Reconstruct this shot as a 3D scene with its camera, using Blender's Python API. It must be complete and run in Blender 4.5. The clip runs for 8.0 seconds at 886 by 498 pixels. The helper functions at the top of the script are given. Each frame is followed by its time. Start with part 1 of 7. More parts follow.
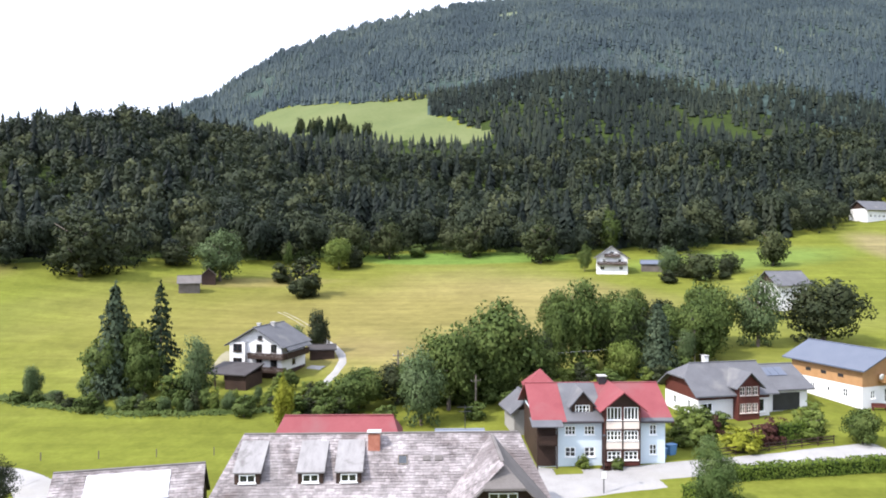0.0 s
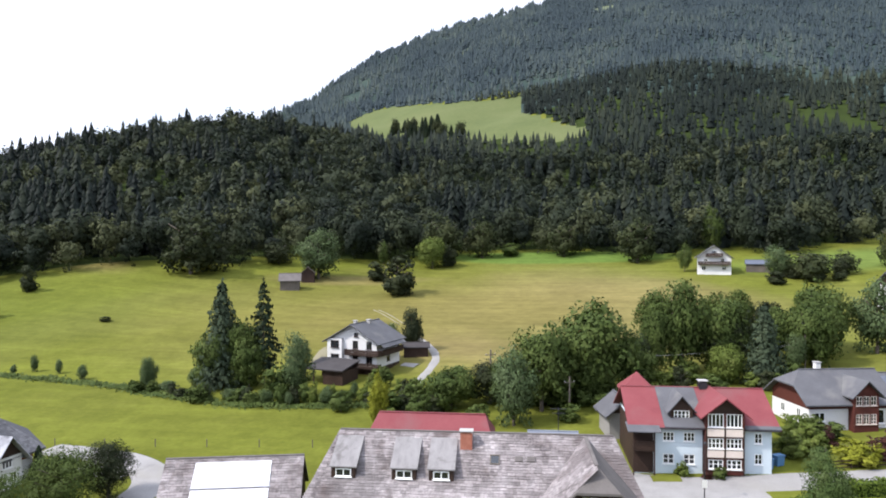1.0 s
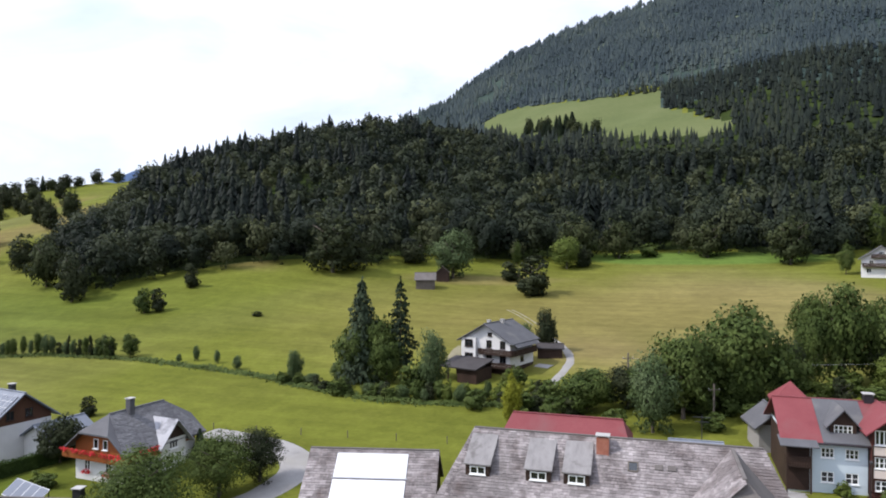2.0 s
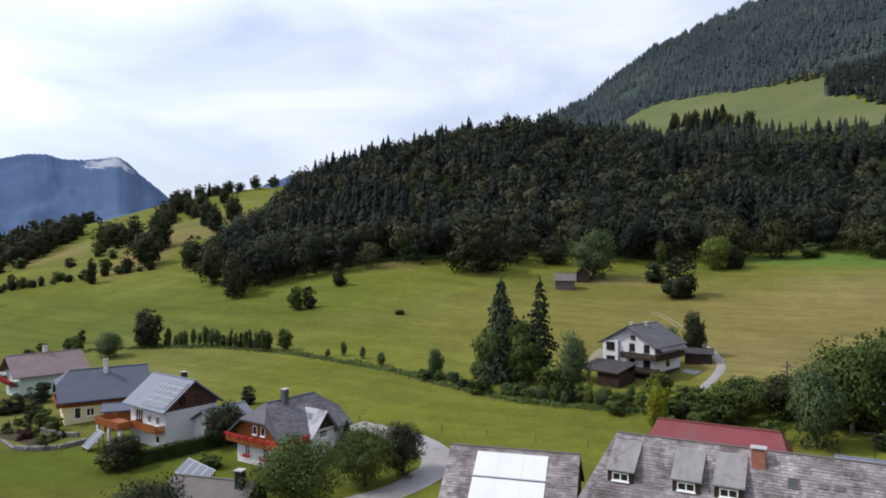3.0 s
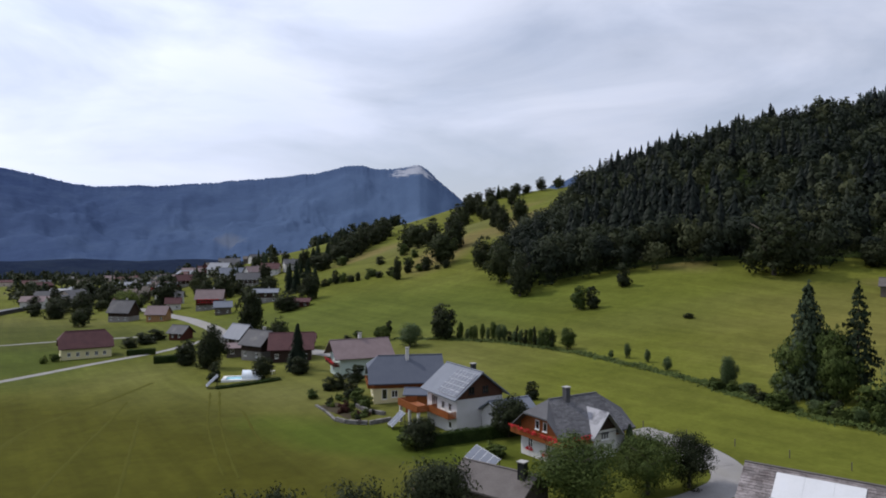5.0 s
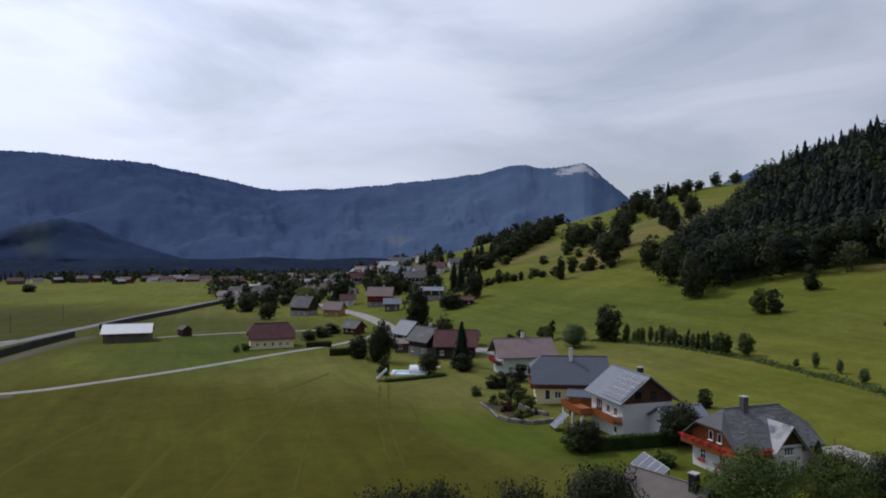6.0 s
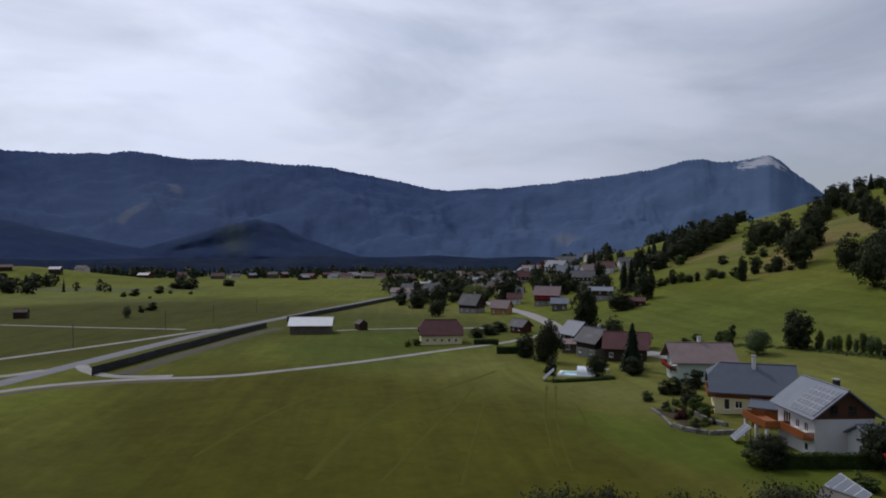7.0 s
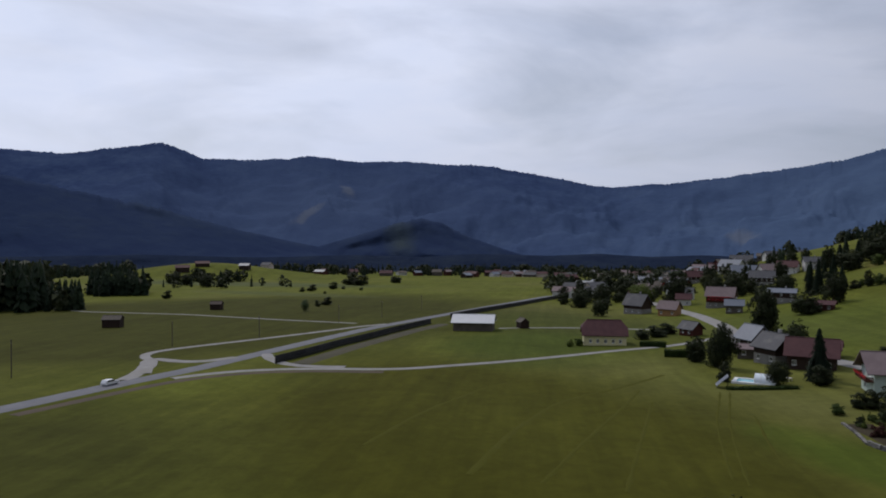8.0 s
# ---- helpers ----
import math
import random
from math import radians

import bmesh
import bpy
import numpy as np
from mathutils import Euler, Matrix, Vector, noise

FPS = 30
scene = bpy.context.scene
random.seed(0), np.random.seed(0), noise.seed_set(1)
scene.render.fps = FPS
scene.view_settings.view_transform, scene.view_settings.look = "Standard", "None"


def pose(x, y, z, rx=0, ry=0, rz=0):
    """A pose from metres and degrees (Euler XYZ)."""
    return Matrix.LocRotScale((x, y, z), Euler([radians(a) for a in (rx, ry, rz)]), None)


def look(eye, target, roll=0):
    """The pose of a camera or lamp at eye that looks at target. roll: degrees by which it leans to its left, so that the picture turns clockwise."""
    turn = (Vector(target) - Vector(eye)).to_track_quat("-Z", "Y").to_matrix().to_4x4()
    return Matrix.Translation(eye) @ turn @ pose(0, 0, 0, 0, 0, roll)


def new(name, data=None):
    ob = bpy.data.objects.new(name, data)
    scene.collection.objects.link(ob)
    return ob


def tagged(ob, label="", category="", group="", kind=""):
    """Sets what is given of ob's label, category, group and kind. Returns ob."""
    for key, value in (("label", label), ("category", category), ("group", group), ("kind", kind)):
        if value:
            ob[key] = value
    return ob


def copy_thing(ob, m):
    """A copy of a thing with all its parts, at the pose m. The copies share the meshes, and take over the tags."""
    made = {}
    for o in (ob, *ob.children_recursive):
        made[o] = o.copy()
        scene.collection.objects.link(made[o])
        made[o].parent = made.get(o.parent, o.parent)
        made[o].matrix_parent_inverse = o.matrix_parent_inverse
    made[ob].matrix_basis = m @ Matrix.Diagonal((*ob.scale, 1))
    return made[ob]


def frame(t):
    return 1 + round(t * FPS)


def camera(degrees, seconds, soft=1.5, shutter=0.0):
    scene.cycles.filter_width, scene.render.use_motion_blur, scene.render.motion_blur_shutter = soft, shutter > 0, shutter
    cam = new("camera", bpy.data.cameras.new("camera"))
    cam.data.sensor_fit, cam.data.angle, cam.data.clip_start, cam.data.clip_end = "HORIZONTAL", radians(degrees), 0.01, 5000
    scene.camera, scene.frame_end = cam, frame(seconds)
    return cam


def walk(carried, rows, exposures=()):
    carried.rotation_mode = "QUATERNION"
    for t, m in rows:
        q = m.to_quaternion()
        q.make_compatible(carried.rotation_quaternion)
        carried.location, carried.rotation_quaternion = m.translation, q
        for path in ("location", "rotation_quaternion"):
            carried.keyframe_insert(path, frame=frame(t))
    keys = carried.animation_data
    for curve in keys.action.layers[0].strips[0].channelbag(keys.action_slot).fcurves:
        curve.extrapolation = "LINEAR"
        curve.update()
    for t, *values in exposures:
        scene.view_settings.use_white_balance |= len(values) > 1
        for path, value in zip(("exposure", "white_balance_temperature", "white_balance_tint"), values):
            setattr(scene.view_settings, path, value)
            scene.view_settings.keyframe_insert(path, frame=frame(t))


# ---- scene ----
# ---------------------------------------------------------------- camera
cam = camera(64.5, 8.0, 1.9)
EYE = (0.0, 0.0, 28.0)
# seconds, degrees turned left, pitch, roll, drift of the eye in metres
TURN = [(0.0, -0.06, -0.22, -0.01, 0.01, -0.38, 0.07), (0.5, 4.22, -0.27, -0.04, 0.12, -0.33, 0.13), (1.0, 7.54, -0.32, -0.04, 0.09, -0.3, 0.15),
        (1.2, 9.4, -0.33, -0.07, 0.05, -0.29, 0.14), (1.5, 12.65, -0.33, -0.06, -0.0, -0.28, 0.12), (1.7, 14.93, -0.32, -0.09, -0.02, -0.26, 0.11),
        (2.8, 27.45, -0.32, 0.0, -0.12, -0.17, 0.05), (3.0, 29.66, -0.3, 0.0, -0.14, -0.16, 0.04), (3.5, 35.3, -0.3, 0.01, 0.0, -0.06, -0.02),
        (4.0, 40.96, -0.31, 0.02, 0.06, 0.02, -0.0), (4.2, 43.31, -0.31, 0.02, 0.07, 0.05, -0.01), (5.5, 58.87, -0.31, -0.03, 0.13, 0.21, -0.09),
        (6.0, 65.86, -0.35, 0.0, 0.06, 0.27, -0.08), (6.5, 72.82, -0.39, 0.02, -0.02, 0.31, -0.05), (7.0, 79.43, -0.45, -0.02, -0.06, 0.32, -0.03),
        (7.5, 86.1, -0.49, -0.02, -0.08, 0.35, -0.02), (8.0, 92.56, -0.58, 0.07, -0.08, 0.35, -0.02)]
walk(cam, [(t, pose(EYE[0] + dx, EYE[1] + dy, EYE[2] + dz, 90 + pitch, roll, yaw)) for t, yaw, pitch, roll, dx, dy, dz in TURN],
     exposures=[(t, stops, 6350, 13) for t, stops in ((0.0, 1.26), (0.5, 1.02), (1.5, 0.62), (3.0, 0.0), (4.0, -0.2), (5.5, -0.63), (6.5, -0.93), (7.5, -1.12), (8.0, -1.15))])

# ---------------------------------------------------------------- sky and sun
SUN_AZ, SUN_EL = 118.0, 48.0          # degrees left of +y, degrees up
world = bpy.data.worlds.new("sky")
scene.world = world
world.use_nodes = True


def node(tree, kind, **values):
    n = tree.nodes.new(kind)
    for key, value in values.items():
        n.inputs[key].default_value = value
    return n


def build_sky():
    t = world.node_tree
    t.nodes.clear()
    out, bg = t.nodes.new("ShaderNodeOutputWorld"), t.nodes.new("ShaderNodeBackground")
    sky = t.nodes.new("ShaderNodeTexSky")
    sky.sky_type, sky.sun_disc = "NISHITA", False
    sky.sun_elevation, sky.sun_rotation = radians(SUN_EL), radians(-SUN_AZ)
    sky.air_density, sky.dust_density = 1.0, 1.5
    co = t.nodes.new("ShaderNodeTexCoord")
    # long thin sheets of cloud lying low over the valley
    place = t.nodes.new("ShaderNodeMapping")
    place.inputs["Rotation"].default_value = (0.06, -0.1, 0)
    place.inputs["Scale"].default_value = (1.0, 1.0, 3.4)
    t.links.new(co.outputs["Generated"], place.inputs["Vector"])
    cover = node(t, "ShaderNodeTexNoise", Scale=2.3, Detail=7.0, Roughness=0.52, Distortion=0.5)
    t.links.new(place.outputs[0], cover.inputs["Vector"])
    ramp = t.nodes.new("ShaderNodeValToRGB")
    ramp.color_ramp.elements[0].position, ramp.color_ramp.elements[1].position = 0.34, 0.56
    ramp.color_ramp.elements[0].color, ramp.color_ramp.elements[1].color = (0.55, 0.55, 0.55, 1), (0.96, 0.96, 0.96, 1)
    t.links.new(cover.outputs["Fac"], ramp.inputs["Fac"])
    shade = node(t, "ShaderNodeTexNoise", Scale=5.0, Detail=6.0, Roughness=0.6, Distortion=0.4)
    t.links.new(place.outputs[0], shade.inputs["Vector"])
    cloud = t.nodes.new("ShaderNodeValToRGB")
    cloud.color_ramp.elements[0].position, cloud.color_ramp.elements[1].position = 0.32, 0.66
    cloud.color_ramp.elements[0].color, cloud.color_ramp.elements[1].color = (8.0, 8.8, 10.6, 1), (8.6, 9.25, 10.8, 1)
    t.links.new(shade.outputs["Fac"], cloud.inputs["Fac"])
    # thin cloud scatters the light forwards: brighter towards the sun
    to_sun = t.nodes.new("ShaderNodeVectorMath")
    to_sun.operation = "DOT_PRODUCT"
    to_sun.inputs[1].default_value = (-math.sin(radians(SUN_AZ)) * math.cos(radians(SUN_EL)), math.cos(radians(SUN_AZ)) * math.cos(radians(SUN_EL)), math.sin(radians(SUN_EL)))
    t.links.new(co.outputs["Generated"], to_sun.inputs[0])
    glow = t.nodes.new("ShaderNodeValToRGB")
    for k, (at, v) in enumerate(((0.2, 1.02), (0.45, 1.17), (0.62, 1.42), (0.78, 1.78), (1.0, 1.85))):
        e = glow.color_ramp.elements[k] if k < 2 else glow.color_ramp.elements.new(at)
        e.position, e.color = at, (v, v, v, 1)
    t.links.new(to_sun.outputs["Value"], glow.inputs["Fac"])
    lit = t.nodes.new("ShaderNodeMix")
    lit.data_type, lit.blend_type = "RGBA", "MULTIPLY"
    lit.inputs["Factor"].default_value = 1.0
    t.links.new(cloud.outputs[0], lit.inputs["A"])
    t.links.new(glow.outputs[0], lit.inputs["B"])
    mix = t.nodes.new("ShaderNodeMix")
    mix.data_type = "RGBA"
    t.links.new(ramp.outputs["Color"], mix.inputs["Factor"])
    t.links.new(sky.outputs[0], mix.inputs["A"])
    t.links.new(lit.outputs["Result"], mix.inputs["B"])
    t.links.new(mix.outputs["Result"], bg.inputs["Color"])
    bg.inputs["Strength"].default_value = 0.105
    t.links.new(bg.outputs[0], out.inputs["Surface"])


build_sky()
sun = new("sun", bpy.data.lights.new("sun", "SUN"))
sun.data.energy, sun.data.angle, sun.data.color = 3.2, radians(0.6), (1.0, 0.95, 0.87)
sun.matrix_world = look((-math.sin(radians(SUN_AZ)) * math.cos(radians(SUN_EL)) * 100, math.cos(radians(SUN_AZ)) * math.cos(radians(SUN_EL)) * 100,
                         math.sin(radians(SUN_EL)) * 100), (0, 0, 0))


# ---------------------------------------------------------------- materials
def material(name, colours, rough=0.8, scale=1.0, fine=8.0, bump=0.3, metal=0.0, spread=(0.3, 0.7), island=0.0, stretch=None, dist=0.02, big=None, spec=0.3, piece=0.0):
    """A procedural surface: two colours mixed by a broad and a fine noise (per metre), relief from the fine one.
    island: brightness spread from one loose piece of a mesh to the next; big: (colour, scale, low, high) a third colour in large stains."""
    m = bpy.data.materials.new(name)
    m.use_nodes = True
    t = m.node_tree
    bsdf = t.nodes["Principled BSDF"]
    bsdf.inputs["Roughness"].default_value, bsdf.inputs["Metallic"].default_value = rough, metal
    bsdf.inputs["Specular IOR Level"].default_value = spec
    geo = t.nodes.new("ShaderNodeNewGeometry")
    where = geo.outputs["Position"]
    if stretch:
        mapping = t.nodes.new("ShaderNodeMapping")
        mapping.inputs["Scale"].default_value = stretch
        t.links.new(where, mapping.inputs["Vector"])
        where = mapping.outputs["Vector"]
    broad = node(t, "ShaderNodeTexNoise", Scale=scale, Detail=4.0, Roughness=0.6)
    grain = node(t, "ShaderNodeTexNoise", Scale=fine, Detail=3.0, Roughness=0.6)
    t.links.new(where, broad.inputs["Vector"])
    t.links.new(where, grain.inputs["Vector"])
    add = t.nodes.new("ShaderNodeMix")
    add.inputs["Factor"].default_value = 0.35
    t.links.new(broad.outputs["Fac"], add.inputs["A"])
    t.links.new(grain.outputs["Fac"], add.inputs["B"])
    ramp = t.nodes.new("ShaderNodeValToRGB")
    ramp.color_ramp.elements[0].position, ramp.color_ramp.elements[1].position = spread
    ramp.color_ramp.elements[0].color, ramp.color_ramp.elements[1].color = (*colours[0], 1), (*colours[-1], 1)
    for k, c in enumerate(colours[1:-1], 1):
        e = ramp.color_ramp.elements.new(spread[0] + (spread[1] - spread[0]) * k / (len(colours) - 1))
        e.color = (*c, 1)
    t.links.new(add.outputs["Result"], ramp.inputs["Fac"])
    colour = ramp.outputs["Color"]
    if big:
        stain = node(t, "ShaderNodeTexNoise", Scale=big[1], Detail=3.0, Roughness=0.55)
        t.links.new(geo.outputs["Position"], stain.inputs["Vector"])
        r = t.nodes.new("ShaderNodeMapRange")
        r.inputs["From Min"].default_value, r.inputs["From Max"].default_value = big[2], big[3]
        t.links.new(stain.outputs["Fac"], r.inputs["Value"])
        mix = t.nodes.new("ShaderNodeMix")
        mix.data_type = "RGBA"
        t.links.new(r.outputs["Result"], mix.inputs["Factor"])
        t.links.new(colour, mix.inputs["A"])
        mix.inputs["B"].default_value = (*big[0], 1)
        colour = mix.outputs["Result"]
    for amount, source in ((island, geo.outputs["Random Per Island"]), (piece, None)):
        if not amount:
            continue
        if source is None:
            source = t.nodes.new("ShaderNodeObjectInfo").outputs["Random"]
        r = t.nodes.new("ShaderNodeMapRange")
        r.inputs["To Min"].default_value, r.inputs["To Max"].default_value = 1 - amount, 1 + amount
        t.links.new(source, r.inputs["Value"])
        hsv = t.nodes.new("ShaderNodeHueSaturation")
        t.links.new(r.outputs["Result"], hsv.inputs["Value"])
        t.links.new(colour, hsv.inputs["Color"])
        colour = hsv.outputs["Color"]
    t.links.new(colour, bsdf.inputs["Base Color"])
    if bump:
        b = node(t, "ShaderNodeBump", Strength=bump, Distance=dist)
        t.links.new(grain.outputs["Fac"], b.inputs["Height"])
        t.links.new(b.outputs["Normal"], bsdf.inputs["Normal"])
    return m


def leaf_material(name, colours, scale=0.1, island=0.2, tone=False):
    """Foliage: leaves vary from one to the next and from tree to tree, and let some light through. tone: each tree's own shade of green."""
    m = material(name, colours, 0.65, scale, 0.9, 0.0, spread=(0.0, 1.0) if tone else (0.35, 0.65), island=island, spec=0.08)
    t = m.node_tree
    if tone:
        own = t.nodes.new("ShaderNodeAttribute")
        own.attribute_name = "tone"
        ramp = [n for n in t.nodes if n.type == "VALTORGB"][0]
        t.links.new(own.outputs["Fac"], ramp.inputs["Fac"])
    bsdf, out = t.nodes["Principled BSDF"], t.nodes["Material Output"]
    through_leaf = t.nodes.new("ShaderNodeBsdfTranslucent")
    t.links.new(bsdf.inputs["Base Color"].links[0].from_socket, through_leaf.inputs["Color"])
    mix = t.nodes.new("ShaderNodeMixShader")
    mix.inputs[0].default_value = 0.27
    t.links.new(bsdf.outputs[0], mix.inputs[1])
    t.links.new(through_leaf.outputs[0], mix.inputs[2])
    t.links.new(mix.outputs[0], out.inputs["Surface"])
    return m


M_GRASS = material("meadow_grass", [(0.072, 0.0833, 0.0115), (0.095, 0.1039, 0.0164), (0.121, 0.1245, 0.0262)], 0.95, 0.018, 1.5, 0.4, dist=0.05, spec=0.03,
                   big=((0.115, 0.11, 0.038), 0.006, 0.52, 0.75))
M_HIGHMEADOW = material("pale_high_meadow", [(0.068, 0.085, 0.034), (0.087, 0.103, 0.041), (0.105, 0.116, 0.051)], 0.95, 0.012, 0.2, 0.3, dist=0.05, spec=0.03)


def add_patch(m, colour, centre, radii, turn, edge, scale, amount=1.0, speckle=0.5):
    """An ellipse of another colour on the plan, with a ragged edge."""
    t = m.node_tree
    bsdf = t.nodes["Principled BSDF"]
    old = bsdf.inputs["Base Color"].links[0].from_socket
    geo = [n for n in t.nodes if n.type == "NEW_GEOMETRY"][0]
    place = t.nodes.new("ShaderNodeMapping")
    place.vector_type = "TEXTURE"
    place.inputs["Location"].default_value = (*centre, 0)
    place.inputs["Rotation"].default_value = (0, 0, radians(turn))
    place.inputs["Scale"].default_value = (*radii, 1e4)
    t.links.new(geo.outputs["Position"], place.inputs["Vector"])
    size = t.nodes.new("ShaderNodeVectorMath")
    size.operation = "LENGTH"
    t.links.new(place.outputs[0], size.inputs[0])
    rag = node(t, "ShaderNodeTexNoise", Scale=scale, Detail=5.0, Roughness=0.65)
    t.links.new(geo.outputs["Position"], rag.inputs["Vector"])
    mul = t.nodes.new("ShaderNodeMath")
    mul.operation = "MULTIPLY_ADD"
    mul.inputs[1].default_value = speckle
    t.links.new(rag.outputs["Fac"], mul.inputs[0])
    t.links.new(size.outputs["Value"], mul.inputs[2])
    r = t.nodes.new("ShaderNodeMapRange")
    r.inputs["From Min"].default_value, r.inputs["From Max"].default_value = 1.0 + speckle * 0.5, 1.0 + speckle * 0.5 - edge
    r.inputs["To Max"].default_value = amount
    t.links.new(mul.outputs[0], r.inputs["Value"])
    mix = t.nodes.new("ShaderNodeMix")
    mix.data_type = "RGBA"
    t.links.new(r.outputs["Result"], mix.inputs["Factor"])
    t.links.new(old, mix.inputs["A"])
    mix.inputs["B"].default_value = (*colour, 1)
    t.links.new(mix.outputs["Result"], bsdf.inputs["Base Color"])


def add_swaths(m, turn, width, strength):
    """Mowing swaths: soft bands of slightly different brightness."""
    t = m.node_tree
    bsdf = t.nodes["Principled BSDF"]
    old = bsdf.inputs["Base Color"].links[0].from_socket
    geo = [n for n in t.nodes if n.type == "NEW_GEOMETRY"][0]
    place = t.nodes.new("ShaderNodeMapping")
    place.vector_type = "TEXTURE"
    place.inputs["Rotation"].default_value = (0, 0, radians(turn))
    place.inputs["Scale"].default_value = (width * 30, width, 60)
    t.links.new(geo.outputs["Position"], place.inputs["Vector"])
    wave = node(t, "ShaderNodeTexNoise", Scale=1.0, Detail=3.0, Roughness=0.6, Distortion=0.3)
    t.links.new(place.outputs[0], wave.inputs["Vector"])
    r = t.nodes.new("ShaderNodeMapRange")
    r.inputs["From Min"].default_value, r.inputs["From Max"].default_value = 0.3, 0.7
    r.inputs["To Min"].default_value, r.inputs["To Max"].default_value = 1 - 2 * strength, 1 + 2 * strength
    t.links.new(wave.outputs["Fac"], r.inputs["Value"])
    hsv = t.nodes.new("ShaderNodeHueSaturation")
    t.links.new(r.outputs["Result"], hsv.inputs["Value"])
    t.links.new(old, hsv.inputs["Color"])
    t.links.new(hsv.outputs["Color"], bsdf.inputs["Base Color"])


add_patch(M_GRASS, (0.15, 0.13, 0.052), (12, 192), (60, 66), 0, 0.5, 0.03, 0.85, 0.6)
add_patch(M_GRASS, (0.16, 0.13, 0.056), (16, 206), (42, 34), 10, 0.7, 0.05, 0.7, 1.0)
add_patch(M_GRASS, (0.08, 0.128, 0.026), (8, 277), (52, 13), -2, 0.25, 0.05, 0.9, 0.25)
add_patch(M_GRASS, (0.09, 0.135, 0.032), (112, 262), (60, 22), 18, 0.5, 0.04, 0.7, 0.5)
add_patch(M_GRASS, (0.14, 0.115, 0.045), (-60, 232), (34, 9), 15, 0.5, 0.06, 0.8, 0.6)
add_patch(M_GRASS, (0.13, 0.108, 0.038), (-150, 222), (22, 12), -20, 0.6, 0.06, 0.8, 0.6)
add_patch(M_GRASS, (0.15, 0.112, 0.045), (-305, 236), (70, 22), 125, 0.6, 0.03, 0.8, 0.7)
add_patch(M_GRASS, (0.155, 0.12, 0.045), (-440, 270), (60, 24), 125, 0.6, 0.03, 0.7, 0.7)
add_patch(M_GRASS, (0.15, 0.115, 0.047), (-440, 420), (80, 50), 130, 0.6, 0.03, 0.8, 0.7)
add_patch(M_GRASS, (0.16, 0.13, 0.066), (180, 285), (40, 16), 70, 0.6, 0.05, 0.8, 0.6)
add_patch(M_GRASS, (0.13, 0.11, 0.034), (-22, 190), (96, 74), 10, 0.7, 0.03, 0.8, 0.6)
add_patch(M_GRASS, (0.165, 0.128, 0.056), (-18, 150), (20, 26), 15, 0.8, 0.06, 0.6, 1.0)
add_patch(M_GRASS, (0.155, 0.122, 0.05), (-300, 290), (46, 30), 125, 0.6, 0.03, 0.8, 0.7)
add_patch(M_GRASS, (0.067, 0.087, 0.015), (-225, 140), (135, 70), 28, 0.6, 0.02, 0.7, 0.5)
# Olive valley field, also darkened in colour for the dim light there.
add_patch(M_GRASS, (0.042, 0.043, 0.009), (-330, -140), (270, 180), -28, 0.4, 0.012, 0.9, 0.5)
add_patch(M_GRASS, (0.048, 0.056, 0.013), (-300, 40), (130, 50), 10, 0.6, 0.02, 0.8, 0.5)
# near field: olive, the same dimness put into its colour
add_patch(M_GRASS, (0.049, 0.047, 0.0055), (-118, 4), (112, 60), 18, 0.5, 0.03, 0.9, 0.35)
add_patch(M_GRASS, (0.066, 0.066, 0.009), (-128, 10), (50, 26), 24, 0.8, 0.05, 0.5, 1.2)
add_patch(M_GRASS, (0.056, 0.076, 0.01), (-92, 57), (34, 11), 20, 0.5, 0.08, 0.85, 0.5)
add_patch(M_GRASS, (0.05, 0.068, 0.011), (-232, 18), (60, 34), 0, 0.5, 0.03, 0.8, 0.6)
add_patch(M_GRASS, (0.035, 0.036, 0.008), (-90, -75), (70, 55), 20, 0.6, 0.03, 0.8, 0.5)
add_patch(M_GRASS, (0.075, 0.088, 0.044), (-760, -260), (240, 60), 70, 0.5, 0.01, 0.7, 0.6)
add_patch(M_GRASS, (0.08, 0.092, 0.04), (-560, -160), (120, 26), 60, 0.6, 0.01, 0.6, 0.7)
def add_mottle(m, scale, strength):
    """Uneven growth: soft blots of lighter and darker grass."""
    t = m.node_tree
    bsdf = t.nodes["Principled BSDF"]
    old = bsdf.inputs["Base Color"].links[0].from_socket
    geo = [n for n in t.nodes if n.type == "NEW_GEOMETRY"][0]
    blot = node(t, "ShaderNodeTexNoise", Scale=scale, Detail=5.0, Roughness=0.65, Distortion=0.6)
    t.links.new(geo.outputs["Position"], blot.inputs["Vector"])
    r = t.nodes.new("ShaderNodeMapRange")
    r.inputs["From Min"].default_value, r.inputs["From Max"].default_value = 0.3, 0.7
    r.inputs["To Min"].default_value, r.inputs["To Max"].default_value = 1 - strength, 1 + strength
    t.links.new(blot.outputs["Fac"], r.inputs["Value"])
    hsv = t.nodes.new("ShaderNodeHueSaturation")
    t.links.new(r.outputs["Result"], hsv.inputs["Value"])
    t.links.new(old, hsv.inputs["Color"])
    t.links.new(hsv.outputs["Color"], bsdf.inputs["Base Color"])


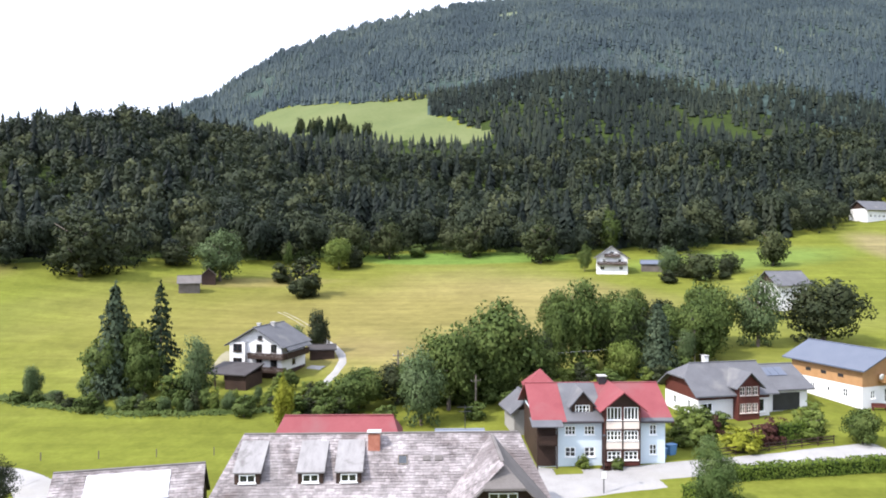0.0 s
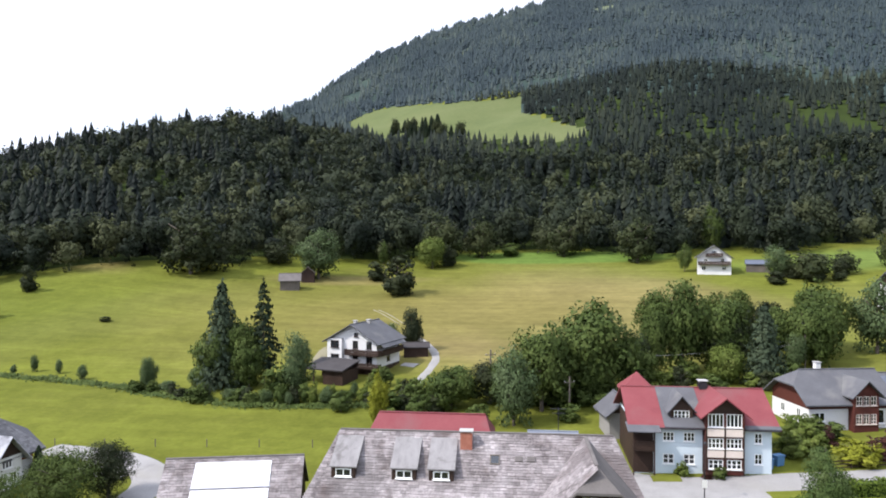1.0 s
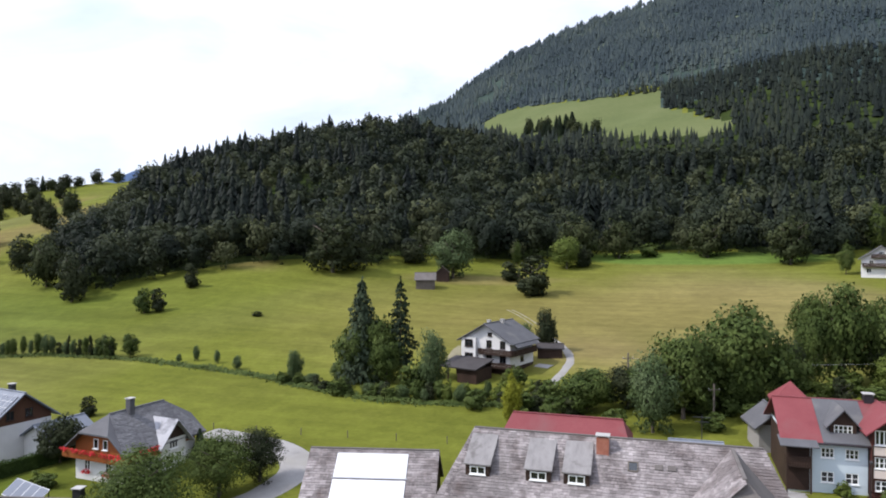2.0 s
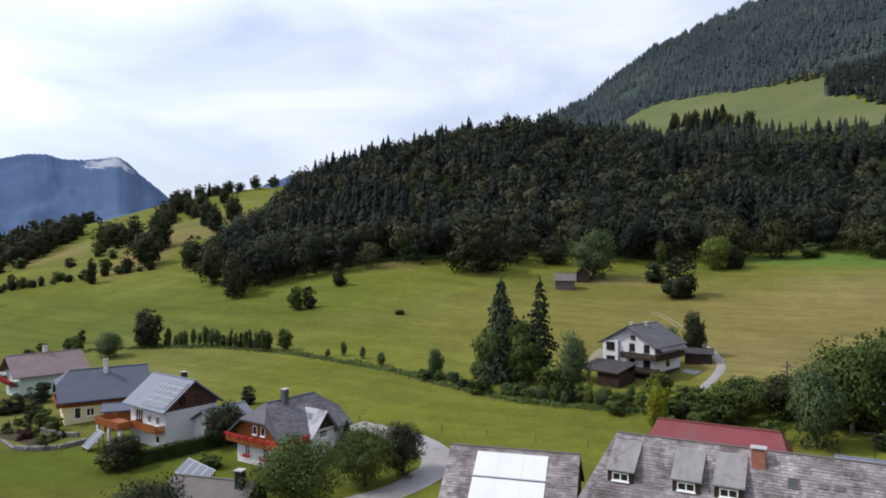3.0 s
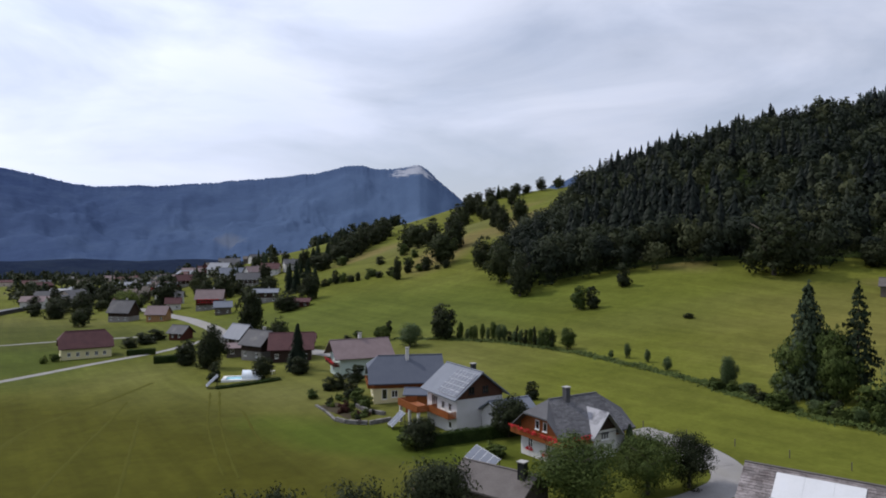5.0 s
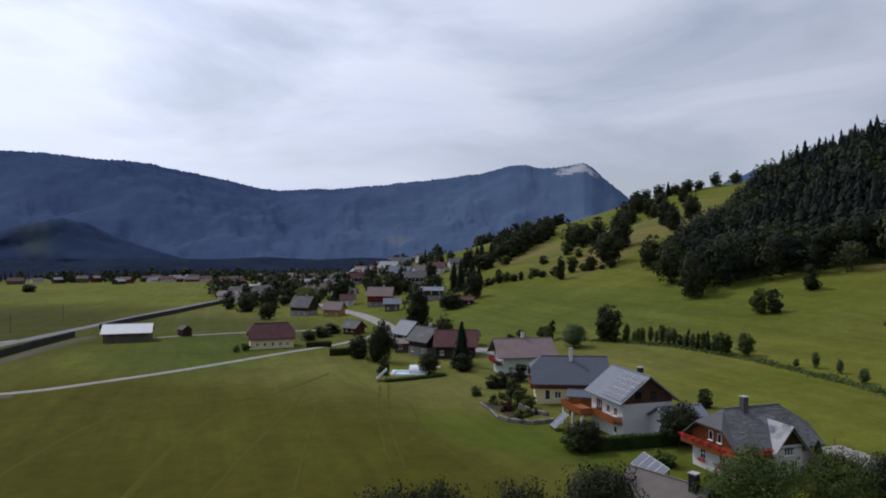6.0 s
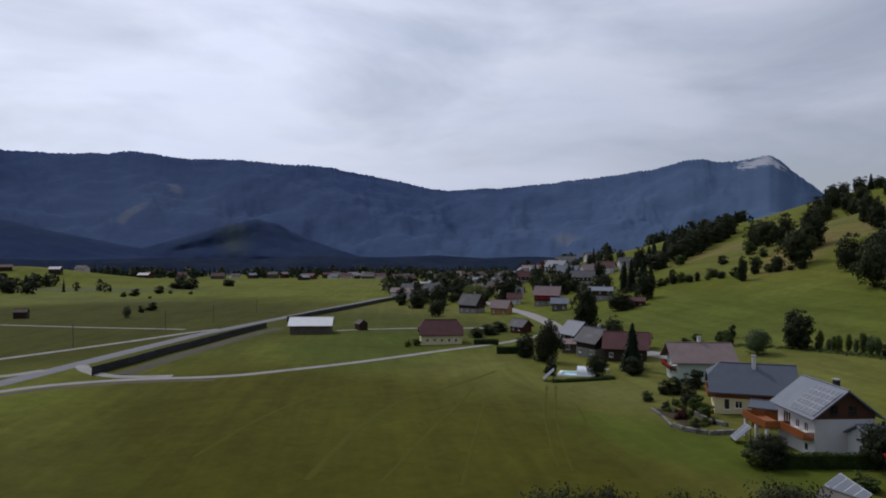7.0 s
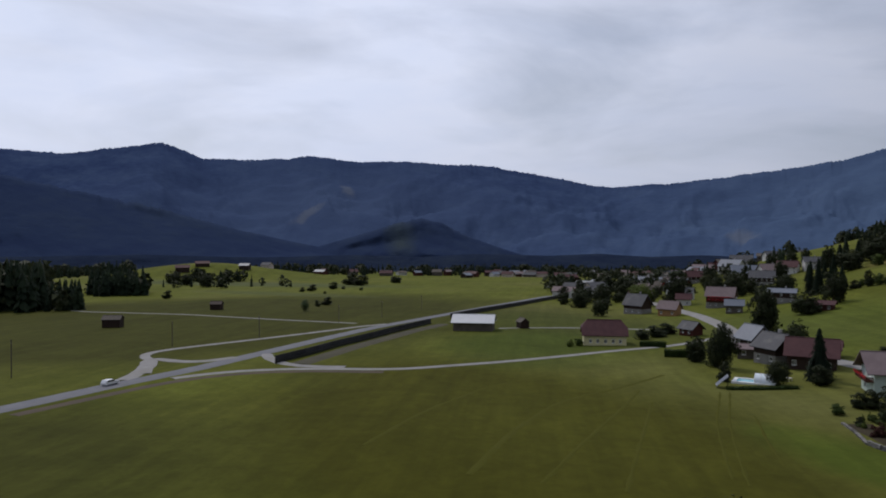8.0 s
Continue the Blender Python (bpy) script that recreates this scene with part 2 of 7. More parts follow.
add_mottle(M_GRASS, 0.05, 0.16)
add_mottle(M_GRASS, 0.35, 0.13)
add_swaths(M_GRASS, -7, 4.0, 0.05)
add_swaths(M_GRASS, 5, 9.0, 0.035)
add_swaths(M_GRASS, -2, 1.6, 0.025)
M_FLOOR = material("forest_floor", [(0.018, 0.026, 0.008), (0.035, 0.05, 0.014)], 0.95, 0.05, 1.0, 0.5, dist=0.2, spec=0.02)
# Blue-grey haze is put into the colour of the mountain's wooded ground.
M_WOODS = material("hazed_far_woods", [(0.024, 0.036, 0.036), (0.034, 0.05, 0.045), (0.055, 0.075, 0.055)], 0.95, 0.012, 0.12, 0.9, dist=6.0, spec=0.02)
# The blue is distance haze, put into the woods' colour.
M_RANGE = material("haze_blue_woods", [(0.0254, 0.0397, 0.0912), (0.0348, 0.0539, 0.1127), (0.0479, 0.071, 0.1313)], 0.95, 0.005, 0.03, 0.4, dist=10.0, spec=0.0, spread=(0.36, 0.64))
# Darker copy for the mountain foot, distance haze kept in as blue.
M_FOOT = material("hazed_foot_woods", [(0.0115, 0.017, 0.034), (0.0165, 0.024, 0.044), (0.024, 0.033, 0.05)], 0.95, 0.012, 0.06, 0.8, dist=8.0, spec=0.0)
# Cloud shade and blue haze are both put into this darker colour.
M_NEARRANGE = material("shaded_haze_woods", [(0.0187, 0.0285, 0.0654), (0.0255, 0.0384, 0.0766), (0.0344, 0.0492, 0.0817)], 0.95, 0.003, 0.02, 0.5, dist=10.0, spec=0.0)
M_SPRUCE = leaf_material("spruce_needles", [(0.0112, 0.0195, 0.0119), (0.02, 0.0312, 0.0161), (0.0336, 0.0484, 0.0221)], 0.06)
# Needles paled and blued: the haze is put into their colour.
M_HIGHSPRUCE = leaf_material("hazed_spruce_needles", [(0.029, 0.042, 0.049), (0.037, 0.052, 0.057), (0.047, 0.063, 0.064), (0.07, 0.088, 0.074)], 0.02, 0.05, True)
M_WOODLEAF = leaf_material("woodland_leaves", [(0.012, 0.0174, 0.0117), (0.0216, 0.029, 0.0167), (0.0384, 0.0464, 0.0233), (0.0648, 0.0724, 0.0336)], 0.09, 0.08, True)
M_WOODSPRUCE = leaf_material("woodland_needles", [(0.0095, 0.0138, 0.0119), (0.0139, 0.0195, 0.0154), (0.0216, 0.0282, 0.0196), (0.0329, 0.039, 0.0238)], 0.09, 0.15, True)
M_BROAD = leaf_material("broad_leaves", [(0.0235, 0.031, 0.0136), (0.0407, 0.051, 0.0203), (0.0665, 0.073, 0.031)], 0.09)
M_BARK = material("bark", [(0.05, 0.04, 0.03), (0.12, 0.1, 0.08)], 0.9, 2.0, 12.0, 0.8, stretch=(1, 1, 0.3))


# ---------------------------------------------------------------- terrain
# crests as (degrees left of +y seen from the origin, distance, height)
FRONT_HILL = [(-60, 800, 150), (-35, 700, 122), (-10, 600, 90), (10, 600, 100), (22, 600, 122), (27, 590, 116), (32, 585, 98), (38, 520, 76), (42, 480, 56), (47, 400, 22)]
WEST_SPUR = [(36, 800, 110), (44, 800, 92), (48, 800, 70), (53, 810, 50), (57, 820, 32), (61, 860, -6), (65, 930, -60)]
MOUNTAIN = [(-70, 2400, 760), (-35, 2300, 740), (-10, 2100, 790), (-2.1, 1950, 697), (-0.8, 1930, 685), (1.6, 1900, 664), (3.8, 1880, 641), (6.1, 1850, 608), (8.4, 1820, 575), (10.6, 1780, 534), (12.8, 1740, 493), (15.0, 1680, 432), (17.1, 1610, 375), (18.0, 1570, 348), (19.2, 1520, 324), (21.3, 1450, 291), (25, 1380, 168), (29, 1330, 95), (34, 1300, 55)]


def polar(deg, d):
    return -math.sin(radians(deg)) * d, math.cos(radians(deg)) * d


def crest_line(points, step=40.0):
    out = []
    for (a, da, za), (b, db, zb) in zip(points, points[1:]):
        (ax, ay), (bx, by) = polar(a, da), polar(b, db)
        n = max(2, int(math.hypot(bx - ax, by - ay) / step))
        out += [(ax + (bx - ax) * k / n, ay + (by - ay) * k / n, za + (zb - za) * k / n) for k in range(n)]
    return np.array(out)


CRESTS = [(crest_line(FRONT_HILL), 0.31), (crest_line(WEST_SPUR), 0.25), (crest_line(MOUNTAIN, 30.0), 0.48)]


def soft_max(a, b, k):
    h = np.clip(0.5 + 0.5 * (a - b) / k, 0, 1)
    return b + (a - b) * h + k * h * (1 - h)


def ground(x, y):
    """The land's height."""
    x, y = np.asarray(x, float), np.asarray(y, float)
    z = np.where(x > 0, 8 * np.tanh(x * 0.025 / 8), -48 * np.tanh(-x * 0.025 / 48))
    fade = np.clip((x + 1150) / 600, 0, 1)
    fade = fade * fade * (3 - 2 * fade)
    # beyond the village the valley floor stays flat, to the left of the spur
    deg, out = np.degrees(np.arctan2(-x, y)), np.clip((np.hypot(x, y) - 400) / 220, 0, 1)
    fade = fade * (1 - out * np.clip((deg - 61.5) / 5, 0, 1) * (deg < 179))
    z = z + fade * np.interp(y, [30, 60, 95, 130, 180, 220, 260, 330, 420, 900], [0, 0.5, 2.2, 4.5, 9.2, 14.2, 20, 33, 46, 60])
    for cx, cy, r, h in ((-150, 226, 46, 9.5), (-255, 225, 60, 4.0), (-994, -422, 74, 14), (-1021, -345, 74, 11)):
        z = z + h * np.exp(-((x - cx) ** 2 + (y - cy) ** 2) / (2 * r * r))
    r, a = np.hypot(x, y), np.arctan2(-x, y)
    for crest, slope in CRESTS:
        best = np.full(np.shape(z), -1e4)
        for cx, cy, cz in crest:
            if slope > 0.4:
                # steep flanks across, gentler towards the valley
                rc, ac = math.hypot(cx, cy), math.atan2(-cx, cy)
                best = np.maximum(best, cz - slope * np.hypot(r - rc, 2.2 * np.sin(np.abs(a - ac) / 2) * 2 * np.minimum(r, rc)))
            else:
                best = np.maximum(best, cz - slope * np.hypot(x - cx, y - cy))
        z = soft_max(best, z, 10.0)
    far = np.clip((np.hypot(x, y) - 320) / 600, 0, 1)
    return z + far * (5 * np.sin(x / 61 + 2 * np.sin(y / 97)) * np.sin(y / 73 + 1.3) + 2 * np.sin(x / 23) * np.sin(y / 29)) * np.clip((z + 10) / 60, 0, 1)
# terrain end


def at_ground(x, y, sink=0.0):
    return float(ground(x, y)) - sink


def mesh_from(name, verts, faces, mats, index=None, smooth=False):
    me = bpy.data.meshes.new(name)
    me.from_pydata(verts if isinstance(verts, list) else verts.tolist(), [], faces if isinstance(faces, list) else faces.tolist())
    for m in mats if isinstance(mats, (list, tuple)) else [mats]:
        me.materials.append(m)
    if index is not None:
        me.polygons.foreach_set("material_index", np.asarray(index, np.int32))
    if smooth:
        me.polygons.foreach_set("use_smooth", np.ones(len(me.polygons), bool))
    me.update()
    return me


# the forest's lower edge: y for each x
EDGE_X = [-520, -400, -350, -300, -272, -262, -240, -214, -182, -172, -155, -126, -105, -100, -83, -60, -47, -32, 4, 46, 69, 90, 114, 156, 182, 218, 300]
EDGE_Y = [760, 540, 425, 335, 285, 262, 212, 194, 178, 194, 207, 222, 225, 250, 254, 252, 262, 281, 284, 270, 277, 274, 280, 309, 320, 372, 420]


UPPER = [(-305, 1131), (-264, 1156), (-209, 1112), (-154, 1043), (-109, 1016), (-68, 1010), (-18, 1005), (-14, 906), (11, 858), (37, 817), (63, 769), (43, 751), (-2, 779), (-55, 813), (-99, 853), (-161, 892), (-212, 927), (-269, 1019)]


def inside(x, y, poly):
    x, y = np.asarray(x, float), np.asarray(y, float)
    hit = np.zeros(np.shape(x), bool)
    for (ax, ay), (bx, by) in zip(poly, poly[1:] + poly[:1]):
        hit ^= ((ay > y) != (by > y)) & (x < (bx - ax) * (y - ay) / (by - ay + 1e-9) + ax)
    return hit


def upper_meadow(x, y):
    return inside(x, y, UPPER)


def wooded(x, y):
    a, d = np.degrees(np.arctan2(-x, y)), np.hypot(x, y)
    return (y > np.interp(x, EDGE_X, EDGE_Y)) & ~upper_meadow(x, y) & ~((a > 36) & (d > 560))


def build_ground():
    rings = np.concatenate([np.linspace(0, 60, 16), np.geomspace(63, 5200, 190)])
    ang = np.radians(np.concatenate([np.arange(-40, 132, 0.4), np.arange(132, 320, 2.6)]))
    n = len(ang)
    rr, aa = np.meshgrid(rings[1:], ang, indexing="ij")
    x, y = -np.sin(aa) * rr, np.cos(aa) * rr
    z = ground(x, y)
    verts = np.concatenate([[[0, 0, at_ground(0, 0)]], np.stack([x, y, z], -1).reshape(-1, 3)])
    k = np.arange(n)
    faces = [[0, 1 + (j + 1) % n, 1 + j][::-1] for j in range(n)]
    mats = [0] * n
    cx, cy = x, y
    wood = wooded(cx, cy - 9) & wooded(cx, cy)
    # beyond 900 m wooded ground takes the haze-tinted colour
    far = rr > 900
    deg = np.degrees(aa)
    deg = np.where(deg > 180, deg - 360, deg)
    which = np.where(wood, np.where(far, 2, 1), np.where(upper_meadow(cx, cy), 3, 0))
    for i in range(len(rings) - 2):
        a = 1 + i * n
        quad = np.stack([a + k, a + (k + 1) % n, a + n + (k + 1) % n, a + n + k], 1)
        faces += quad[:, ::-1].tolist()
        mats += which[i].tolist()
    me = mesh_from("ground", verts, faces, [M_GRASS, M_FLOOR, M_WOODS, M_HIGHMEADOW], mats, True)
    return tagged(new("ground", me), "rolling green alpine meadows rising into wooded slopes", "ground", kind="structure")


build_ground()

# far ranges: (degrees, rise over the horizon as a slope)
RANGE = [(-180, 0.12), (-120, 0.14), (-60, 0.16), (-20, 0.10), (10, 0.08), (30, 0.085), (38, 0.097), (42, 0.098), (45, 0.075), (48, 0.058), (51.0, 0.0632), (52.8, 0.0908), (53.9, 0.1084), (54.5, 0.1145),
         (55.6, 0.1110), (56.6, 0.1085), (57.8, 0.1079), (59.0, 0.1125), (59.8, 0.1131), (61.3, 0.1080), (62.7, 0.1011), (65.7, 0.0947), (70.2, 0.0866), (73.8, 0.0793), (76.5, 0.0778), (79.3, 0.0750), (81, 0.080),
         (83.2, 0.0891), (85.9, 0.0982), (89.5, 0.1090), (92.2, 0.1095), (95.6, 0.1149), (99.4, 0.1130), (103.3, 0.1210), (104.8, 0.1165), (108.5, 0.1129), (111.5, 0.1125), (112.6, 0.122), (114.3, 0.132), (116, 0.127), (121, 0.112), (127, 0.114), (140, 0.13), (180, 0.12)]


def build_range(name, profile, near, far, foot, label, mats, ridges=1.0, a0=-180.0, a1=180.0, n=1100, rows=48, seed=3.0):
    """A long mountain side: from the foot at distance near up to the crest at distance far, cut by gullies, and a back slope."""
    ang = np.unique(np.round(np.concatenate([np.linspace(a0, a1, n // 3), np.linspace(max(a0, 44.0), min(a1, 130.0), n - n // 3)]), 2))
    n = len(ang)
    top = np.interp(ang, [p[0] for p in profile], [p[1] for p in profile])
    verts = []
    for j in range(rows + 6):
        t = j / rows
        for a, s in zip(ang, top):
            crest = EYE[2] + s * far + (7 * noise.noise((a * 0.9, seed, 0)) + 6 * noise.fractal((a * 5.0, seed, 4), 0.6, 2.0, 4) * max(0.0, min(1.0, 6 * j / rows - 5))) * min(1.0, max(0.0, s * 20))
            if t <= 1:
                d = near + (far - near) * t
                gully = noise.fractal((a * 0.11 + 0.5 * t + 0.3 * noise.noise((t * 3, a * 0.2, seed)), t * 2.2, seed), 0.8, 2.1, 5)
                z = foot + (crest - foot) * (t ** 1.35) + ridges * 95 * gully * math.sin(math.pi * min(1.0, t * 0.97 + 0.02)) ** 0.8
                z = min(z, EYE[2] + (crest - EYE[2]) * d / far - 2 * (1 - t)) if t > 0.5 else z
                d += 60 * gully
            else:
                d = far + (t - 1) * 1200
                z = crest - (t - 1) * 900
            x, y = polar(a, min(d, 4900))
            verts.append((x, y, z))
    faces = []
    for j in range(rows + 5):
        t = j / rows
        for i in range(n - 1):
            faces.append((j * n + i, (j + 1) * n + i, (j + 1) * n + i + 1, j * n + i + 1))
    me = mesh_from(name, verts, faces, mats, None, True)
    return tagged(new(name, me), label, "mountains", kind="structure")


CLEARINGS = [(164, 1691, 32, 12), (-144, 1451, 10, 12), (110, 1422, 12, 9), (686, 1291, 20, 9), (570, 1189, 8, 12)]
for x, y, a, b in CLEARINGS:
    add_patch(M_WOODS, (0.13, 0.15, 0.09), (x, y), (a * 1.2, b * 2.4), 0, 0.4, 0.05, 0.9, 0.6)
# Paler haze over this stretch of the range, painted into its colour.
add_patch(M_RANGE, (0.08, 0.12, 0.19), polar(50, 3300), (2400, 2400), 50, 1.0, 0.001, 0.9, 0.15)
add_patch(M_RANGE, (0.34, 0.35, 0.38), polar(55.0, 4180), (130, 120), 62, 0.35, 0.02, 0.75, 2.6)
# Range painted brighter where more light reaches it.
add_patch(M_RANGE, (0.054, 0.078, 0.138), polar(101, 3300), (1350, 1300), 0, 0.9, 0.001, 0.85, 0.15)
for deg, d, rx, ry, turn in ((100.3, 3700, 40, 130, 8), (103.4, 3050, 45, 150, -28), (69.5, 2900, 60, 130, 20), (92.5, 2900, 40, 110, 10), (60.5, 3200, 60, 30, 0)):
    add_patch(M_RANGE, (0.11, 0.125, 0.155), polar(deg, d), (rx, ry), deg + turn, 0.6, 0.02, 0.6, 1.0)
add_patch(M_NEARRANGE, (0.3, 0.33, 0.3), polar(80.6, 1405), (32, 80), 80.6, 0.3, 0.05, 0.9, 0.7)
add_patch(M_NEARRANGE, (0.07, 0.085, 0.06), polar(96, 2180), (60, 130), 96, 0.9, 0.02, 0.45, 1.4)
SPUR_PROFILE = [(96, -0.03), (101, -0.012), (105, 0.002), (110, 0.022), (114, 0.042), (118, 0.058), (125, 0.084), (135, 0.11), (150, 0.09), (170, -0.02)]
MOUND_PROFILE = [(84, -0.03), (88, -0.008), (90.5, 0.008), (92.5, 0.026), (94.3, 0.034), (96, 0.028), (99, 0.012), (103, -0.008), (107, -0.03)]
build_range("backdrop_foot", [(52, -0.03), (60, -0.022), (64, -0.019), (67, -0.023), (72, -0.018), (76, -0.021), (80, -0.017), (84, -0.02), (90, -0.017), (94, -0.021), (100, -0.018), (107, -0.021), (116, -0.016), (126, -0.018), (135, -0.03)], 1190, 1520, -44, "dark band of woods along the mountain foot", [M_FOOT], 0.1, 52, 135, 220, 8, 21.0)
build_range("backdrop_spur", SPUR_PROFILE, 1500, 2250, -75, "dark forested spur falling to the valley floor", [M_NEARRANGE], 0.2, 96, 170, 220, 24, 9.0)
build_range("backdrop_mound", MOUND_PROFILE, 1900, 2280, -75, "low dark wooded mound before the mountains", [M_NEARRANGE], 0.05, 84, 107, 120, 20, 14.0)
build_range("backdrop_mountains", RANGE, 2300, 4300, -60, "distant forested mountain range painted haze blue, with a bare rocky peak", [M_RANGE])


# ---------------------------------------------------------------- plants
RNG = np.random.default_rng(11)


def quick_mesh(name, verts, quads, mat, smooth=False, tone=None, normals=None):
    """A mesh of many quads (or triangles) straight from arrays."""
    me = bpy.data.meshes.new(name)
    k = quads.shape[1]
    me.vertices.add(len(verts))
    me.vertices.foreach_set("co", np.ascontiguousarray(verts, np.float32).ravel())
    me.loops.add(quads.size)
    me.loops.foreach_set("vertex_index", np.ascontiguousarray(quads, np.int32).ravel())
    me.polygons.add(len(quads))
    me.polygons.foreach_set("loop_start", np.arange(0, quads.size, k, dtype=np.int32))
    me.materials.append(mat)
    me.update(calc_edges=True)
    if tone is not None:
        me.attributes.new("tone", "FLOAT", "POINT").data.foreach_set("value", np.ascontiguousarray(tone, np.float32))
    if smooth or normals is not None:
        me.polygons.foreach_set("use_smooth", np.ones(len(quads), bool))
    if normals is not None:
        me.attributes.new("custom_normal", "FLOAT_VECTOR", "POINT").data.foreach_set("vector", np.ascontiguousarray(normals, np.float32).ravel())
        me.update()
    return me


def unit(v):
    return v / np.maximum(np.linalg.norm(v, axis=-1, keepdims=True), 1e-9)


def leaf_quads(place, out, size, rng):
    """A small pointed leaf spray at each place, roughly facing out; its shading follows the crown's swelling."""
    n = len(place)
    nrm = unit(out + 0.6 * rng.normal(size=(n, 3)))
    a = unit(np.cross(nrm, rng.normal(size=(n, 3))))
    b = np.cross(nrm, a)
    s = (size * rng.uniform(0.6, 1.35, n))[:, None]
    droop = np.array([0, 0, -0.25])
    v = np.stack([place - a * s * 0.8 - b * s * 0.75, place + a * s * 1.1 + droop * s, place - a * s * 0.6 + b * s * 0.85], 1)
    wrong = np.einsum("ij,ij->i", np.cross(v[:, 1] - v[:, 0], v[:, 2] - v[:, 0]), out) < 0
    v[wrong] = v[wrong][:, ::-1]
    soft = np.repeat(unit(unit(out) + 0.35 * nrm), 3, axis=0)
    return v.reshape(-1, 3), np.arange(3 * n).reshape(-1, 3), soft


def crown_lobes(kind, rng):
    """Lobes (centre, radii) of a crown 1 high and 1 wide, over the stem's foot."""
    if kind == "poplar":
        return [((rng.normal() * 0.04, rng.normal() * 0.04, z), (r, r, 0.12)) for z, r in ((0.2, 0.3), (0.32, 0.42), (0.45, 0.45), (0.58, 0.42), (0.7, 0.34), (0.82, 0.24), (0.92, 0.12))]
    if kind == "bush":
        dome = [((0.03, 0.02, 0.4), (0.34, 0.34, 0.4))] * 2 + [((0, 0, 0.18), (0.38, 0.38, 0.2))] * 2
        for k in range(9):
            a, z, q = k * 2.4 + rng.uniform(-0.5, 0.5), 0.22 + 0.62 * k / 8, rng.uniform(0.15, 0.27)
            reach = 0.3 * math.sin(math.pi * (0.32 + 0.56 * k / 8)) * rng.uniform(0.75, 1.15)
            dome.append(((math.cos(a) * reach, math.sin(a) * reach, min(z, 0.96 - q * 0.7)), (q, q, q)))
        return dome
    lobes = [((0, 0, 0.54), (0.42, 0.42, 0.42))] * 2 + [((0, 0, 0.3), (0.36, 0.36, 0.26))]
    low = {"round": 0.07, "tall": 0.05, "open": 0.14}[kind]
    for k in range(13):
        a, z = k * 2.4 + rng.uniform(-0.4, 0.4), low + (0.98 - low) * (k + 0.5) / 13
        f = math.sin(math.pi * min(1, max(0.08, ((z - low) / (1 - low)) * 0.82 + 0.16)))
        r = {"round": 0.36, "tall": 0.3, "open": 0.36}[kind] * f
        q = rng.uniform(0.13, 0.24) * (0.65 + 0.5 * f)
        lobes.append(((math.cos(a) * r, math.sin(a) * r, min(z, 0.97 - q * 0.6)), (q, q, q * 0.85)))
    return lobes


def crown_leaves(kind, count, rng, clumps, core=0, swell=0.45):
    """Where the leaves of a crown sit and which way they face: twig clumps spread over the lobes, with gaps between; swell: how far the shading follows the whole crown."""
    lobes = crown_lobes(kind, rng) + [((0, 0, 0.54), (0.3, 0.3, 0.34))] * core
    weight = np.array([r[0] * r[2] for _, r in lobes])
    pick = rng.choice(len(lobes), clumps, p=weight / weight.sum())
    c, r = np.array([l[0] for l in lobes])[pick], np.array([l[1] for l in lobes])[pick]
    d = unit(rng.normal(size=(clumps, 3)) + np.array([0, 0, 0.08]))
    heart = c + d * r * rng.uniform(0.3, 0.84, clumps)[:, None]
    size = (0.52 * r.mean(axis=1) * rng.uniform(0.7, 1.15, clumps))[:, None] * np.array([1.0, 1.0, 0.8])
    share = rng.choice(clumps, count, p=size[:, 0] ** 2 / (size[:, 0] ** 2).sum())
    e = unit(rng.normal(size=(count, 3)) + np.array([0, 0, 0.22]) + 0.5 * d[share])
    place = heart[share] + e * size[share] * (rng.uniform(0.2, 1, count) ** 0.45)[:, None]
    place[:, 2] = np.maximum(place[:, 2], rng.uniform(0.01, 0.06, count))
    whole = unit((place - np.array([0, 0, 0.5])) * np.array([1.0, 1.0, 0.8]))
    return place, e + swell * whole + np.array([0, 0, 0.2])


def crown_mesh(name, kind, count, size, mat, seed, clumps=150):
    rng = np.random.default_rng(seed)
    place, out = crown_leaves(kind, count, rng, clumps)
    v, f, soft = leaf_quads(place, out, size, rng)
    return quick_mesh(name, v, f, mat, normals=soft)


def spruce_arrays(layers, spokes, rng, width=0.5, lean=0.32, low=0.06, gap=0.0, ragged=0.25):
    """A spruce 1 high: whorls of drooping boughs, each one a kite."""
    vs, ns = [], []
    for k in range(layers):
        h = low + (1 - low) * (k / layers) ** 0.92
        r = width * (1 - h) ** 0.72 + 0.015
        for j in range(spokes):
            if rng.random() < gap:
                continue
            a = 2 * math.pi * (j + rng.random() * 0.7) / spokes + k * 1.3
            q = r * rng.uniform(1 - ragged, 1 + ragged)
            hh = h + rng.uniform(-0.5, 0.5) * (1 - low) / layers
            ca, sa, w = math.cos(a), math.sin(a), q * math.pi / spokes * 0.95
            up = 0.9 / layers
            vs += [(0, 0, hh + up), (ca * q * 0.6 + sa * w, sa * q * 0.6 - ca * w, hh - q * lean * 0.5), (ca * q, sa * q, hh - q * lean - 0.004),
                   (ca * q * 0.6 - sa * w, sa * q * 0.6 + ca * w, hh - q * lean * 0.5)]
            ns += [(ca * 0.5, sa * 0.5, 0.8), (ca - 0.4 * sa * -1, sa - 0.4 * ca, 0.5), (ca, sa, 0.45), (ca - 0.4 * sa, sa + 0.4 * ca, 0.5)]
    v = np.array(vs)
    return v, np.arange(len(v)).reshape(-1, 4), unit(np.array(ns))


